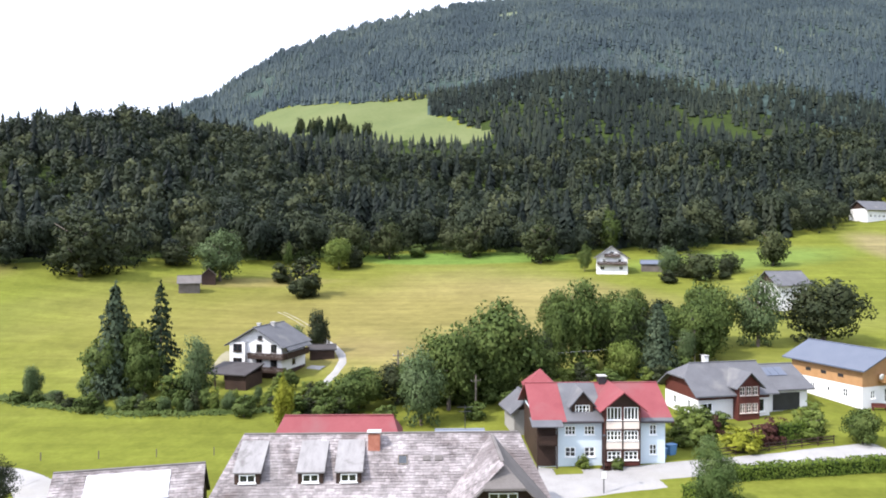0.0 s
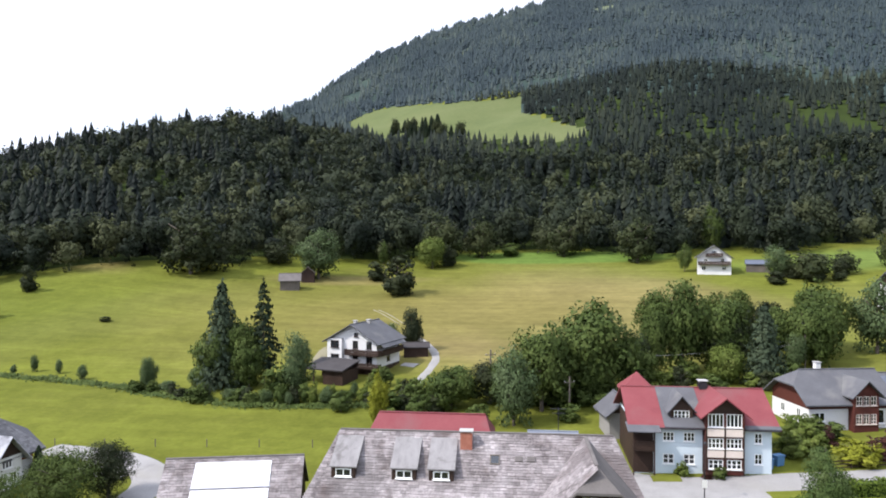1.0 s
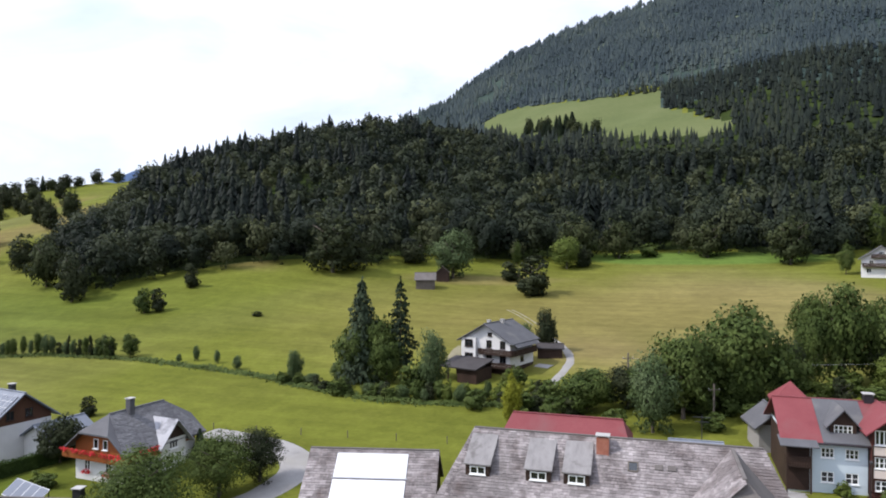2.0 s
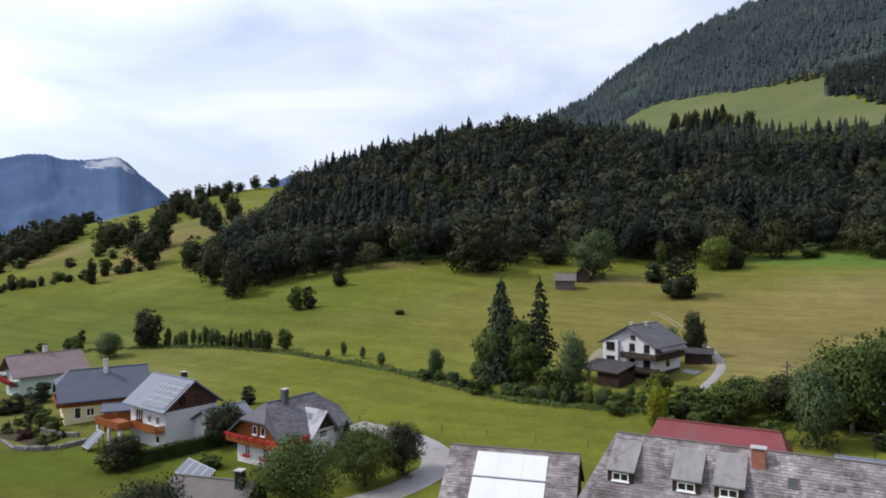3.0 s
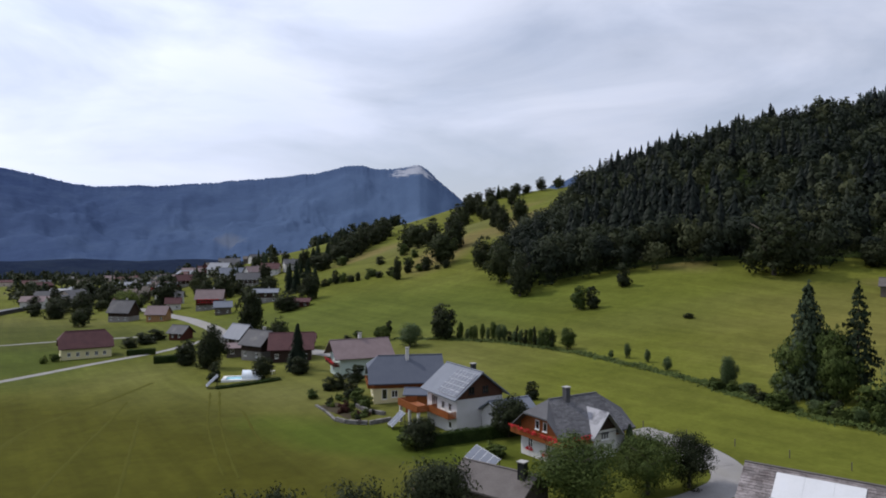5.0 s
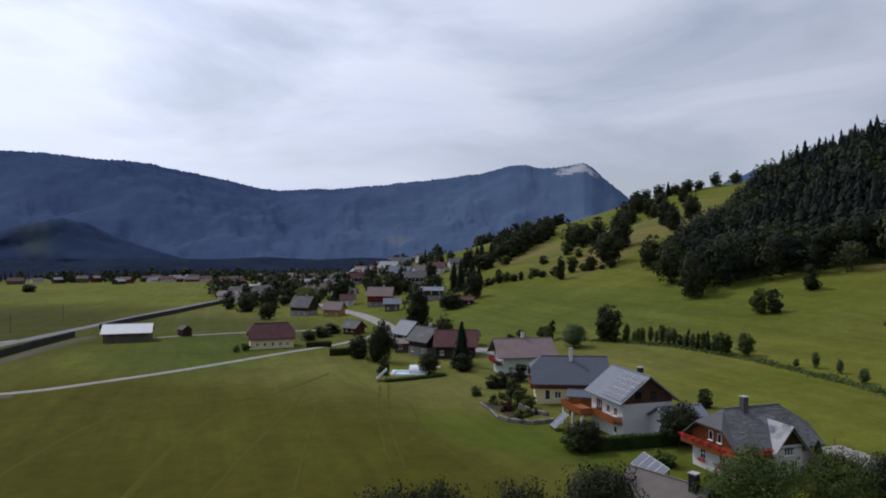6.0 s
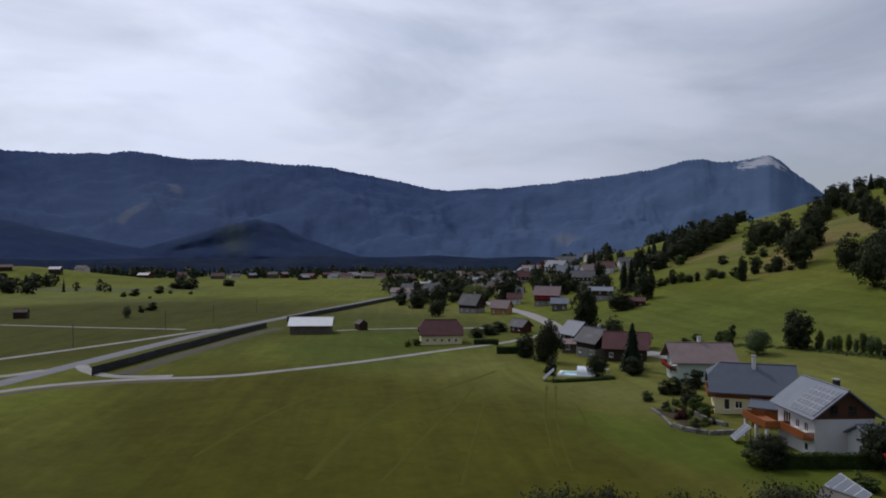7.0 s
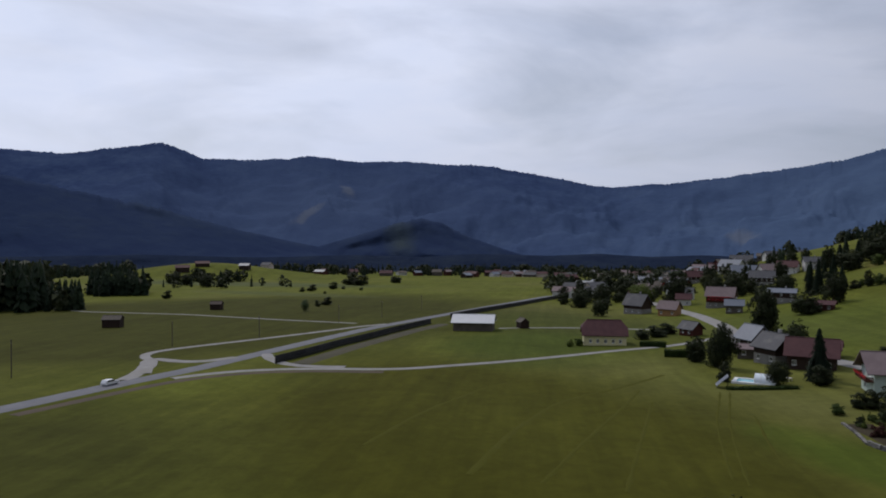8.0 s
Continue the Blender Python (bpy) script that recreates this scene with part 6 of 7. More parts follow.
cross = gable_dormer(orange, side("S", 11.4, 8.4) @ Matrix.Translation((1.0, -1.0, 0)), 4.0, 0.0, 4.0, 6.3, 5.0, M_RENDER, M_PALEROOF, [(-0.9, 0.8, 0.9, 1.3, 1, 1), (0.9, 0.8, 0.9, 1.3, 1, 1), (0, 2.7, 1.4, 1.1, 2, 0)], 0.8, M_BROWNWOOD)
chimney(orange, -1.6, -0.5, 6.9, 9.0, 0.75, M_GREYROOF)
W7 = [("S", 0.4, 3.0, 1.0, 1.3, 1, 0), ("S", 2.6, 3.0, 1.0, 1.3, 1, 0), ("S", -2.4, 2.7, 2.0, 2.0, 2, 0), ("S", 2.6, 0.4, 1.0, 1.1, 0, 0)]
solar = house("solar_house", "white house with brown timber gable and rooftop solar panels", -88.4, 72.2, -8, 9.6, 8.4, 5.4, 9.3, (M_RENDER, M_UMBERWOOD, M_UMBERWOOD, M_LIGHTROOF), 0.9, 0.9, split=5.2, wins=W7)
solar_array(solar, slope_pose(8.4, 5.4, 9.3, 0.9, -0.7, 0.08), 6, 5, 1.0, 1.02)
for u in (-1.6, 1.0):
    window(solar, side("E", 9.6, 8.4) @ Matrix.Translation((u, -0.1, 5.8)), 1.1, 1.2, 1, 0, True, M_BROWNWOOD)
chimney(solar, 0.2, 1.6, 7.6, 9.6, 0.7, M_DARKMETAL)
S7 = side("S", 9.6, 8.4)
balcony(solar, S7, -1.6, 4.6, 2.5, 1.5, M_ORANGEWOOD, 0.95)
terrace = balcony(solar, S7, -8.6, -1.65, 2.5, 3.6, M_ORANGEWOOD, 0.95)
for u in (-8.3, -5.0, -1.9):
    part("pillar", Geo().box(u - 0.2, u + 0.2, -3.4, -3.0, -1.2, 2.3), M_RENDER, solar, m=S7)
house("lean_to", "white annex under a light sheet roof", -80.4, 74.6, 82, 6.4, 5.6, 2.9, 4.9, (M_RENDER, M_RENDER, M_RENDER, M_LIGHTROOF), 0.6, category="annex")
W8 = [("S", -4.3, 0.5, 1.0, 1.9, 0, 0), ("S", -2.4, 0.8, 1.2, 1.3, 1, 0), ("S", 1.0, 0.8, 1.2, 1.3, 1, 0), ("W", -2.2, 0.7, 1.0, 1.4, 1, 0), ("W", 1.2, 0.7, 1.0, 1.4, 1, 0)]
blue = house("blue_roof_house", "timber and yellow house under a smooth blue-grey roof", -113.2, 77.4, 62, 12.6, 9.6, 3.6, 8.0, (M_YELLOW, M_ORANGEWOOD, M_REDWOOD, M_BLUEROOF), 1.1, hips=(2.2, 0.0), fr=(0.55, 0.6), split=2.5, wins=W8)
balcony(blue, side("W", 12.6, 9.6), -4.2, 4.2, 2.6, 1.1, M_ORANGEWOOD, 0.9)
chimney(blue, 0.4, -0.9, 6.8, 9.4, 0.6, M_RENDER)
house("flat_annex", "timber annex with a flat blue-grey roof", -101.5, 74.5, 50, 7.6, 5.0, 3.0, 3.7, (M_ORANGEWOOD, M_ORANGEWOOD, M_ORANGEWOOD, M_BLUEROOF), 0.5, category="annex")
W9 = [("S", -2.2, 0.8, 1.1, 1.3, 1, 0), ("S", 0.6, 0.8, 1.1, 1.3, 1, 0), ("S", 3.4, 0.8, 1.1, 1.3, 1, 0), ("W", -1.6, 0.6, 1.1, 1.6, 1, 0), ("W", 1.8, 3.1, 1.1, 1.4, 1, 0)]
pink = house("mauve_roof_house", "pale mint house with faded mauve roof and flower balcony", -142.0, 84.2, 75, 11.4, 9.4, 4.2, 7.9, (M_MINT, M_MINT, M_BROWNWOOD, M_PINKROOF), 1.0, 1.4, wins=W9)
balcony(pink, side("W", 11.4, 9.4), -4.2, 4.2, 2.5, 1.3, M_REDWOOD, 0.9, True)
chimney(pink, 0.2, 0.3, 7.2, 9.0, 0.7, M_RENDER)

# ---------------------------------------------------------------- village
W10 = [("S", u, 0.9, 0.9, 1.2, 1, 0) for u in (-4.6, -2.3, 0.2, 2.6, 4.8)] + [("W", u, 0.9, 0.9, 1.2, 1, 0) for u in (-2, 1)] + [("E", u, 0.9, 0.9, 1.2, 1, 0) for u in (-2, 1)]
red = house("farm_cottage", "yellow farm cottage under a steep dark red hipped roof", -232.4, 42.8, 84, 13.4, 9.2, 3.3, 8.0, (M_YELLOW, M_YELLOW, M_YELLOW, M_DARKRED), 0.7, hips=(2.0, 2.0), fr=(0.5, 0.5), wins=W10)
house("field_barn", "long timber field barn with a bright white sheet roof", -278.0, 0.2, 82.7, 15.4, 9.4, 3.4, 6.3, (M_OLDWOOD, M_OLDWOOD, M_OLDWOOD, M_WHITESHEET), 0.8, category="barn")
house("hay_hut", "tiny dark wooden hut beside the lane", -287.0, 20.0, 20, 4.6, 3.6, 2.6, 4.2, (M_BROWNWOOD, M_BROWNWOOD, M_BROWNWOOD, M_OLDWOOD), 0.3, category="hut", group="hay huts")
house("hay_hut", "dark wooden hut alone in the flat meadow", -283.0, -148.6, 100, 7.0, 5.4, 3.4, 5.0, (M_BROWNWOOD, M_BROWNWOOD, M_BROWNWOOD, M_OLDWOOD), 0.3, category="hut", group="hay huts")
house("hay_hut", "dark wooden hut near a field track", -383.0, -142.4, 95, 6.0, 5.0, 3.2, 4.8, (M_BROWNWOOD, M_BROWNWOOD, M_BROWNWOOD, M_BROWNWOOD), 0.3, category="hut", group="hay huts")
VILLAGE_A = [(-174.3, 82.4, 62, 10.5, 9.0, 3.2, 7.2, "dark", "wood", "long house under a dark red-brown roof"), (-183.3, 77.4, 20, 7.5, 7.0, 4.0, 7.8, "grey", "wood", "timber house with grey roof beside the long house"),
             (-194, 76, 70, 8, 6, 2.6, 3.6, "pink", "old", "low shed with a faded flat roof"), (-214, 84, 15, 7.5, 7, 2.4, 6.6, "light", "wood", "black timber house with white verge boards"),
             (-249, 76, 30, 8.5, 7, 2.8, 6.2, "grey", "redwood", "small red-brown house with grey roof"), (-327, 90, 50, 12, 9, 3.8, 8.6, "pink", "honey", "brown house with faded roof and pale base"),
             (-347, 80, 40, 15, 11, 5.0, 12.0, "grey", "wood", "large dark timber barn with grey roof"), (-352, 122, 60, 18, 12, 6.5, 12.5, "pink", "redwood", "large chalet with red timber balconies")]
VILLAGE_B = [(-318, 116, 70, 10, 8, 4.2, 7.6, "light", "old", "grey-roofed barn beside the street"), (-332, 143, 60, 16, 10, 6.0, 8.4, "light", "wood", "big dark barn with a pale sheet roof"),
             (-287, 139, 55, 13, 7, 3.0, 5.0, "dark", "redwood", "low red-brown timber stable beside the barn"), (-380, 112, 70, 10, 8, 4, 8, "dark", "white", "white village house with a dark roof"),
             (-430, 128, 60, 12, 9, 5, 9.5, "grey", "white", "white village house with a grey roof"), (-452, 108, 80, 12, 9, 4.5, 9, "pink", "white", "white village house with a pale red roof"),
             (-420, 96, 40, 12, 9, 4.5, 9, "dark", "wood", "timber village house with a dark roof"), (-188, 92, 60, 7, 6, 2.6, 4.6, "dark", "wood", "small timber garden shed")]
VILLAGE_C = [(-620, 160, 40, 25.7, 18.0, 6.0, 13.6, "grey", "white", "white village house under a grey roof"),
             (-558, 157, 53, 22.7, 15.9, 6.0, 12.7, "pink", "redwood", "red-brown timber village house under a faded red roof"),
             (-482, 194, 66, 21.6, 15.1, 6.0, 12.3, "grey", "wood", "dark timber village house under a grey roof"),
             (-541, 204, 79, 25.7, 18.0, 6.0, 13.6, "light", "white", "white village house under a pale sheet roof"),
             (-517, 214, 92, 21.9, 15.3, 6.0, 12.4, "pink", "white", "white village house under a faded red roof"),
             (-605, 218, 40, 25.7, 18.0, 6.0, 13.6, "light", "white", "white village house under a pale sheet roof"),
             (-514, 225, 53, 19.3, 13.5, 6.0, 11.7, "dark", "white", "white village house under a dark red roof"),
             (-634, 237, 66, 25.7, 18.0, 6.0, 13.6, "grey", "white", "white village house under a grey roof"),
             (-507, 239, 79, 16.7, 11.7, 6.0, 10.9, "grey", "white", "white village house under a grey roof"),
             (-591, 184, 92, 21.4, 15.0, 6.0, 12.3, "dark", "wood", "dark timber village house under a dark red roof")]
ROOFS = {"dark": M_DARKRED, "grey": M_GREYROOF, "pink": M_PINKROOF, "light": M_LIGHTROOF, "white": M_WHITESHEET, "red": M_REDROOF}
WALLS = {"wood": M_BROWNWOOD, "old": M_OLDWOOD, "redwood": M_REDWOOD, "honey": M_HONEYWOOD, "white": M_RENDER, "yellow": M_YELLOW}


def village_house(x, y, yaw, L, W, eave, ridge, cover, wall, label, group=""):
    if math.hypot(x, y) > 230:
        # the houses up the street are small ones
        L, W, eave, ridge = L * 0.7, W * 0.72, eave * 0.82, ridge * 0.8
    rows = [0.9] if eave < 4.4 else [0.9, 3.4]
    wins = [("S", u, z, 1.0, 1.2, 1, 0) for z in rows for u in np.linspace(-L / 2 + 1.6, L / 2 - 1.6, max(2, int(L / 3)))]
    wins += [("W", u, z, 1.0, 1.2, 1, 0) for z in rows for u in (-W / 4, W / 4)]
    low = M_DULLRENDER if wall in ("wood", "redwood", "honey") and eave > 3.5 else WALLS[wall]
    h = house("village_house", label, x, y, yaw, L, W, eave, ridge, (low, WALLS[wall], WALLS[wall], ROOFS[cover]), 0.8, split=2.4 if eave > 3.5 else None, wins=wins, group=group)
    if eave > 3.2:
        chimney(h, L * 0.12, W * 0.08, ridge - 0.8, ridge + 0.9, 0.7, M_CONCRETE, cap=False)
    if wall == "redwood" and L > 11:
        balcony(h, side("S", L, W), -L / 2 + 1, L / 2 - 1, 3.1, 1.4, M_REDWOOD, bloom=True)
        balcony(h, side("S", L, W), -L / 2 + 1, L / 2 - 1, 4.4, 1.2, M_REDWOOD, bloom=True)
    return h


for row in VILLAGE_A + VILLAGE_B + VILLAGE_C:
    village_house(*row, group="village houses")


def far_village():
    """Small distant houses: clusters along the valley floor."""
    rng = random.Random(41)
    # (degrees, distance, spread degrees, spread metres, count)
    clusters = [(78, 560, 5, 60, 9), (74, 640, 6, 90, 12), (77, 820, 7, 100, 12), (71, 780, 5, 110, 9), (80, 1050, 10, 70, 13), (91, 1080, 7, 50, 10), (100, 1090, 8, 50, 9), (66, 900, 3, 80, 6), (110, 1000, 3, 40, 3), (86, 1050, 5, 60, 7)]
    for a, d, sa, sd, n in clusters:
        for _ in range(n):
            x, y = polar(a + rng.uniform(-sa, sa), d + rng.uniform(-sd, sd))
            L, W, e = rng.uniform(10, 19), rng.uniform(8, 12), rng.uniform(3.4, 6.2)
            r = e + rng.uniform(2.8, 4.4)
            wall = rng.choice([M_RENDER, M_CREAM, M_CREAM, M_BROWNWOOD, M_OLDWOOD, M_REDWOOD])
            cover = rng.choice([M_DARKRED, M_GREYROOF, M_PINKROOF, M_GREYROOF, M_DARKRED, M_LIGHTROOF, M_OLDWOOD])
            ob = thing("distant_house", "distant village house with a pitched roof", "house", x, y, a + rng.uniform(-50, 50), group="distant houses")
            top = e + (r - e) / (W / 2 + 0.8) * 0.8 - 0.2
            part("wall", Geo().box(-L / 2, L / 2, -W / 2, W / 2, -2, top), wall, ob)
            part("gable", Geo().slab([(-L / 2 + 0.01, -W / 2, top), (-L / 2 + 0.01, W / 2, top), (-L / 2 + 0.01, 0, r - 0.2)], (L - 0.02, 0, 0)), wall, ob)
            roof(ob, L, W, e, r, 0.8, 0.8, cover)
            for u in (-L / 3, 0, L / 3):
                part("window", Geo().box(u - 0.6, u + 0.6, -W / 2 - 0.05, -W / 2 - 0.003, 1.0, 2.3), M_GLASS, ob)


far_village()

# ---------------------------------------------------------------- noise barrier along the road
def barrier(points, height, name, label):
    ob = tagged(new(name), label, "noise barrier")
    p = np.array(points, float)
    d = np.concatenate([[0], np.cumsum(np.hypot(*np.diff(p, axis=0).T))])
    n = int(d[-1] / 4.0)
    panel = Geo().box(0.1, 3.9, -0.07, 0.07, 0.75, height).mesh("panel", M_BARRIER)
    base = Geo().box(0.0, 4.0, -0.2, 0.2, -1.5, 0.75).mesh("plinth", M_DARKMETAL)
    post = Geo().box(-0.1, 0.1, -0.12, 0.12, -1.5, height + 0.1).mesh("post", M_DARKMETAL)
    for k in range(n):
        x0, y0 = np.interp(k * 4.0, d, p[:, 0]), np.interp(k * 4.0, d, p[:, 1])
        x1, y1 = np.interp(k * 4.0 + 4, d, p[:, 0]), np.interp(k * 4.0 + 4, d, p[:, 1])
        z0, z1 = at_ground(x0, y0), at_ground(x1, y1)
        m = Matrix.Translation((x0, y0, z0)) @ Matrix.Rotation(math.atan2(y1 - y0, x1 - x0), 4, "Z") @ Matrix.Rotation(-math.atan2(z1 - z0, 4.0), 4, "Y")
        part("panel", panel, None, ob, m=m)
        part("plinth", base, None, ob, m=m)
        part("post", post, None, ob, m=m)


barrier([(-186, -53), (-203, -48), (-224, -43), (-243, -37), (-269, -30), (-307, -18)], 2.2, "noise_barrier", "long dark noise barrier beside the road")
barrier([(-334, -11), (-371, 4), (-407, 20), (-465, 45), (-534, 78), (-614, 128)], 2.2, "noise_barrier", "dark noise barrier continuing towards the village")
ribbon("verge_strip", [(-183, -47), (-205, -42), (-226, -37), (-246, -31), (-272, -24), (-304, -12)], 7.0, material("dry_verge", [(0.032, 0.03, 0.014), (0.06, 0.052, 0.026)], 0.95, 0.15, 2.0, 0.5), "rough dry grass bank below the barrier", 0.22, "verge")
ribbon("verge_path", [(-120, -83), (-140, -76), (-158, -69), (-170, -57), (-174, -42), (-173, -20)], 3.5, material("bare_verge", [(0.05, 0.037, 0.022), (0.08, 0.058, 0.036)], 0.95, 0.15, 2.0, 0.5), "bare brown earth verge along the lane", 0.07, "verge")

# ---------------------------------------------------------------- car, poles, pool, small things
def car(x, y, yaw):
    ob = thing("car", "white estate car on the asphalt road", "car", x, y, yaw, lift=0.1)
    prof = [(-2.2, 0.35), (-2.25, 0.75), (-2.1, 0.95), (-1.75, 1.42), (0.25, 1.45), (1.05, 0.98), (2.05, 0.85), (2.25, 0.6), (2.2, 0.35)]
    paint = material("white_car_paint", [(0.7, 0.7, 0.7), (0.78, 0.78, 0.78)], 0.25, 1.0, 5.0, 0.0, spec=0.6)
    part("body", Geo().slab([(u, -0.85, z) for u, z in prof], (0, 1.7, 0)), paint, ob)
    part("side_window", Geo().slab([(-1.6, -0.87, 0.98), (0.85, -0.87, 0.98), (0.2, -0.87, 1.38), (-1.55, -0.87, 1.38)], (0, 1.74, 0)), M_GLASS, ob)
    part("windscreen", Geo().slab([(0.34, -0.72, 1.41), (0.34, 0.72, 1.41), (1.0, 0.72, 1.03), (1.0, -0.72, 1.03)], (0.03, 0, 0.03)), M_GLASS, ob)
    for u in (-1.35, 1.35):
        for s in (-0.82, 0.62):
            w = part("wheel", Geo().bar((u, s, 0.32), (u, s + 0.2, 0.32), 0.32, 16), M_DARKMETAL, ob)
            part("rim", Geo().bar((u, s - 0.01, 0.32), (u, s + 0.21, 0.32), 0.19, 12), M_ALU, w)
    return ob


car(-152.4, -80.6, 163).scale = (0.88, 0.88, 0.88)


def pole(x, y, h, label="weathered wooden power pole in the field", arm=True):
    ob = thing("power_pole", label, "pole", x, y, 30, group="power poles")
    part("shaft", Geo().bar((0, 0, -0.6), (0, 0, h), 0.13, 8), M_OLDWOOD, ob)
    if arm:
        a = part("crossarm", Geo().box(-0.9, 0.9, -0.06, 0.06, h - 0.9, h - 0.78), M_OLDWOOD, ob)
        for u in (-0.8, 0, 0.8):
            part("insulator", Geo().bar((u, 0, h - 0.78), (u, 0, h - 0.58), 0.05, 8), M_CONCRETE, a)


for x, y, h in ((-161, -109, 9), (-222, -97, 8), (-246, -76, 8), (-305, -59, 8), (-335, -44, 8), (-390, -29, 8), (48, 133, 9), (-7, 111, 8.5), (5, 104, 6)):
    pole(x, y, h)
mast = thing("street_lamp", "slender dark street lamp by the gravel yard", "lamp", 17.3, 74.6, 0)
part("pole", Geo().bar((0, 0, -0.3), (0, 0, 6.2), 0.06, 8), M_DARKMETAL, mast)
part("lamp_head", Geo().box(-0.12, 0.12, -0.5, 0.1, 6.15, 6.3), M_DARKMETAL, mast)
sign = part("sign_plate", Geo().box(-0.25, 0.25, -0.1, -0.05, 1.6, 2.4), M_RENDER, mast, "small white sign plate")


def wire(a, b, sag):
    pts = [Vector(a).lerp(Vector(b), k / 14) - Vector((0, 0, sag * 4 * (k / 14) * (1 - k / 14))) for k in range(15)]
    g = Geo()
    for p, q in zip(pts, pts[1:]):
        g.bar(p, q, 0.007, 4)
    ob = new("power_cable", g.mesh("power_cable", M_ALU))
    tagged(ob, "thin sagging overhead power cable between poles", "cable", "power cables")


for u in (-0.5, 0.5):
    wire((-7 + u, 111, at_ground(-7, 111) + 7.7), (48 + u, 133, at_ground(48, 133) + 4.6), 1.2)

pool = thing("swimming_pool", "garden swimming pool with white deck and a domed milky cover", "pool", -158.5, 62.4, 62)
part("deck", Geo().box(-4.4, 4.4, -2.7, -2.0, -0.4, 0.34).box(-4.4, 4.4, 2.0, 2.7, -0.4, 0.34).box(-4.4, -3.6, -2.0, 2.0, -0.4, 0.34).box(3.6, 4.4, -2.0, 2.0, -0.4, 0.34), M_FRAME, pool, "white pool surround")
part("water", Geo().box(-3.6, 3.6, -2.0, 2.0, -0.4, 0.2), M_WATER, pool)
cover, ribs, rise, girth = Geo(), Geo(), 1.7, 2.35
arc = [(math.cos(math.pi * k / 10) * girth, 0.36 + math.sin(math.pi * k / 10) * rise) for k in range(11)]
for (ya, za), (yb, zb) in zip(arc, arc[1:]):
    cover.slab([(0.2, ya, za), (3.9, ya * 0.96, 0.36 + (za - 0.36) * 0.9), (3.9, yb * 0.96, 0.36 + (zb - 0.36) * 0.9), (0.2, yb, zb)], (0, 0, 0.05))
    for u in (0.2, 1.4, 2.6, 3.85):
        ribs.bar((u, ya, za + 0.06), (u, yb, zb + 0.06), 0.05, 4)
lid = part("cover", cover, material("milky_cover", [(0.6, 0.66, 0.7), (0.72, 0.78, 0.82)], 0.2, 1.0, 4.0, 0.0, spec=0.7), pool, "milky domed cover pushed half over the water")
part("frame", ribs, M_FRAME, lid)
tbl = thing("garden_table", "white garden table by the pool", "table", -159.0, 69.5, 30)
part("tabletop", Geo().box(-1.2, 1.2, -0.6, 0.6, 0.7, 0.76), M_RENDER, tbl)
for u in (-1.1, 1.0):
    for v in (-0.5, 0.4):
        part("leg", Geo().box(u, u + 0.1, v, v + 0.1, -0.1, 0.7), M_RENDER, tbl)


def collector(x, y, yaw, n, w, h, tilt, label):
    ob = thing("solar_collector", label, "solar panel", x, y, yaw, group="free-standing collectors")
    m = pose(0, 0, 0.5, tilt)
    for k in range(n):
        p = part("solar_panel", Geo().box(k * w - n * w / 2 + 0.02, (k + 1) * w - n * w / 2 - 0.02, 0, h, 0, 0.1), M_ALU, ob, m=m)
        part("cell_sheet", Geo().box(k * w - n * w / 2 + 0.09, (k + 1) * w - n * w / 2 - 0.09, 0.07, h - 0.07, 0.1, 0.106), M_PV, p)
    for u in (-n * w / 2 + 0.2, n * w / 2 - 0.2):
        part("leg", Geo().bar((u, h * math.cos(radians(tilt)) - 0.1, -0.4), (u, h * math.cos(radians(tilt)) - 0.1, 0.5 + h * math.sin(radians(tilt)) - 0.1), 0.06).bar((u, 0.1, -0.4), (u, 0.1, 0.55), 0.06), M_DARKMETAL, ob)


collector(-70.2, 59.4, -15, 4, 1.8, 2.3, 38, "row of framed solar collectors standing on the lawn")
collector(-95.2, 62.3, -15, 2, 1.25, 3.0, 42, "tilted solar collector below the terrace")
collector(-153.6, 52.4, -15, 2, 1.5, 3.2, 42, "tilted solar collector beside the pool garden")
gh = house("garden_house", "low garden house with pale panels on a shingle roof", -58.0, 52.5, 14, 9.0, 6.0, 2.4, 4.4, (M_OLDWOOD, M_OLDWOOD, M_OLDWOOD, M_SHINGLEBASE), 0.5, category="shed")

chimney(gh, 3.4, -0.6, 3.4, 5.6, 0.8, M_DARKMETAL)
# garden walls, fence and hedges
def fence(name, label, a, b, h, n_rails, mat, step=2.2):
    ob = tagged(new(name), label, "fence")
    a, b = Vector((*a, at_ground(*a))), Vector((*b, at_ground(*b)))
    n = max(1, int((b - a).length / step))
    for k in range(n + 1):
        p = a.lerp(b, k / n)
        part("post", Geo().box(p.x - 0.045, p.x + 0.045, p.y - 0.045, p.y + 0.045, p.z - 0.4, p.z + h + 0.05), mat, ob)
    for k in range(n):
        p, q = a.lerp(b, k / n), a.lerp(b, (k + 1) / n)
        for j in range(n_rails):
            z = h * (j + 0.7) / n_rails
            part("rail", Geo().slab([(p.x, p.y, p.z + z - 0.05), (q.x, q.y, q.z + z - 0.05), (q.x, q.y, q.z + z + 0.06), (p.x, p.y, p.z + z + 0.06)], (0.03, 0.05, 0)), mat, ob)


fence("wooden_fence", "dark rail fence along the garden", (33.5, 84.6), (49.5, 88.2), 1.1, 3, M_BROWNWOOD)
fence("field_fence", "thin grey post fence along the field edge", (-66, 89), (-22, 90), 1.0, 0, M_OLDWOOD, 7.0)
hedge("hedge", "long clipped green garden hedge", (31.5, 77.4), (58, 80.0), 1.5, 1.6, M_HEDGE)
hedge("hedge", "rounded bright green hedge by the yard", (25.6, 73.5), (29.5, 69.0), 1.4, 1.6, M_HEDGE)
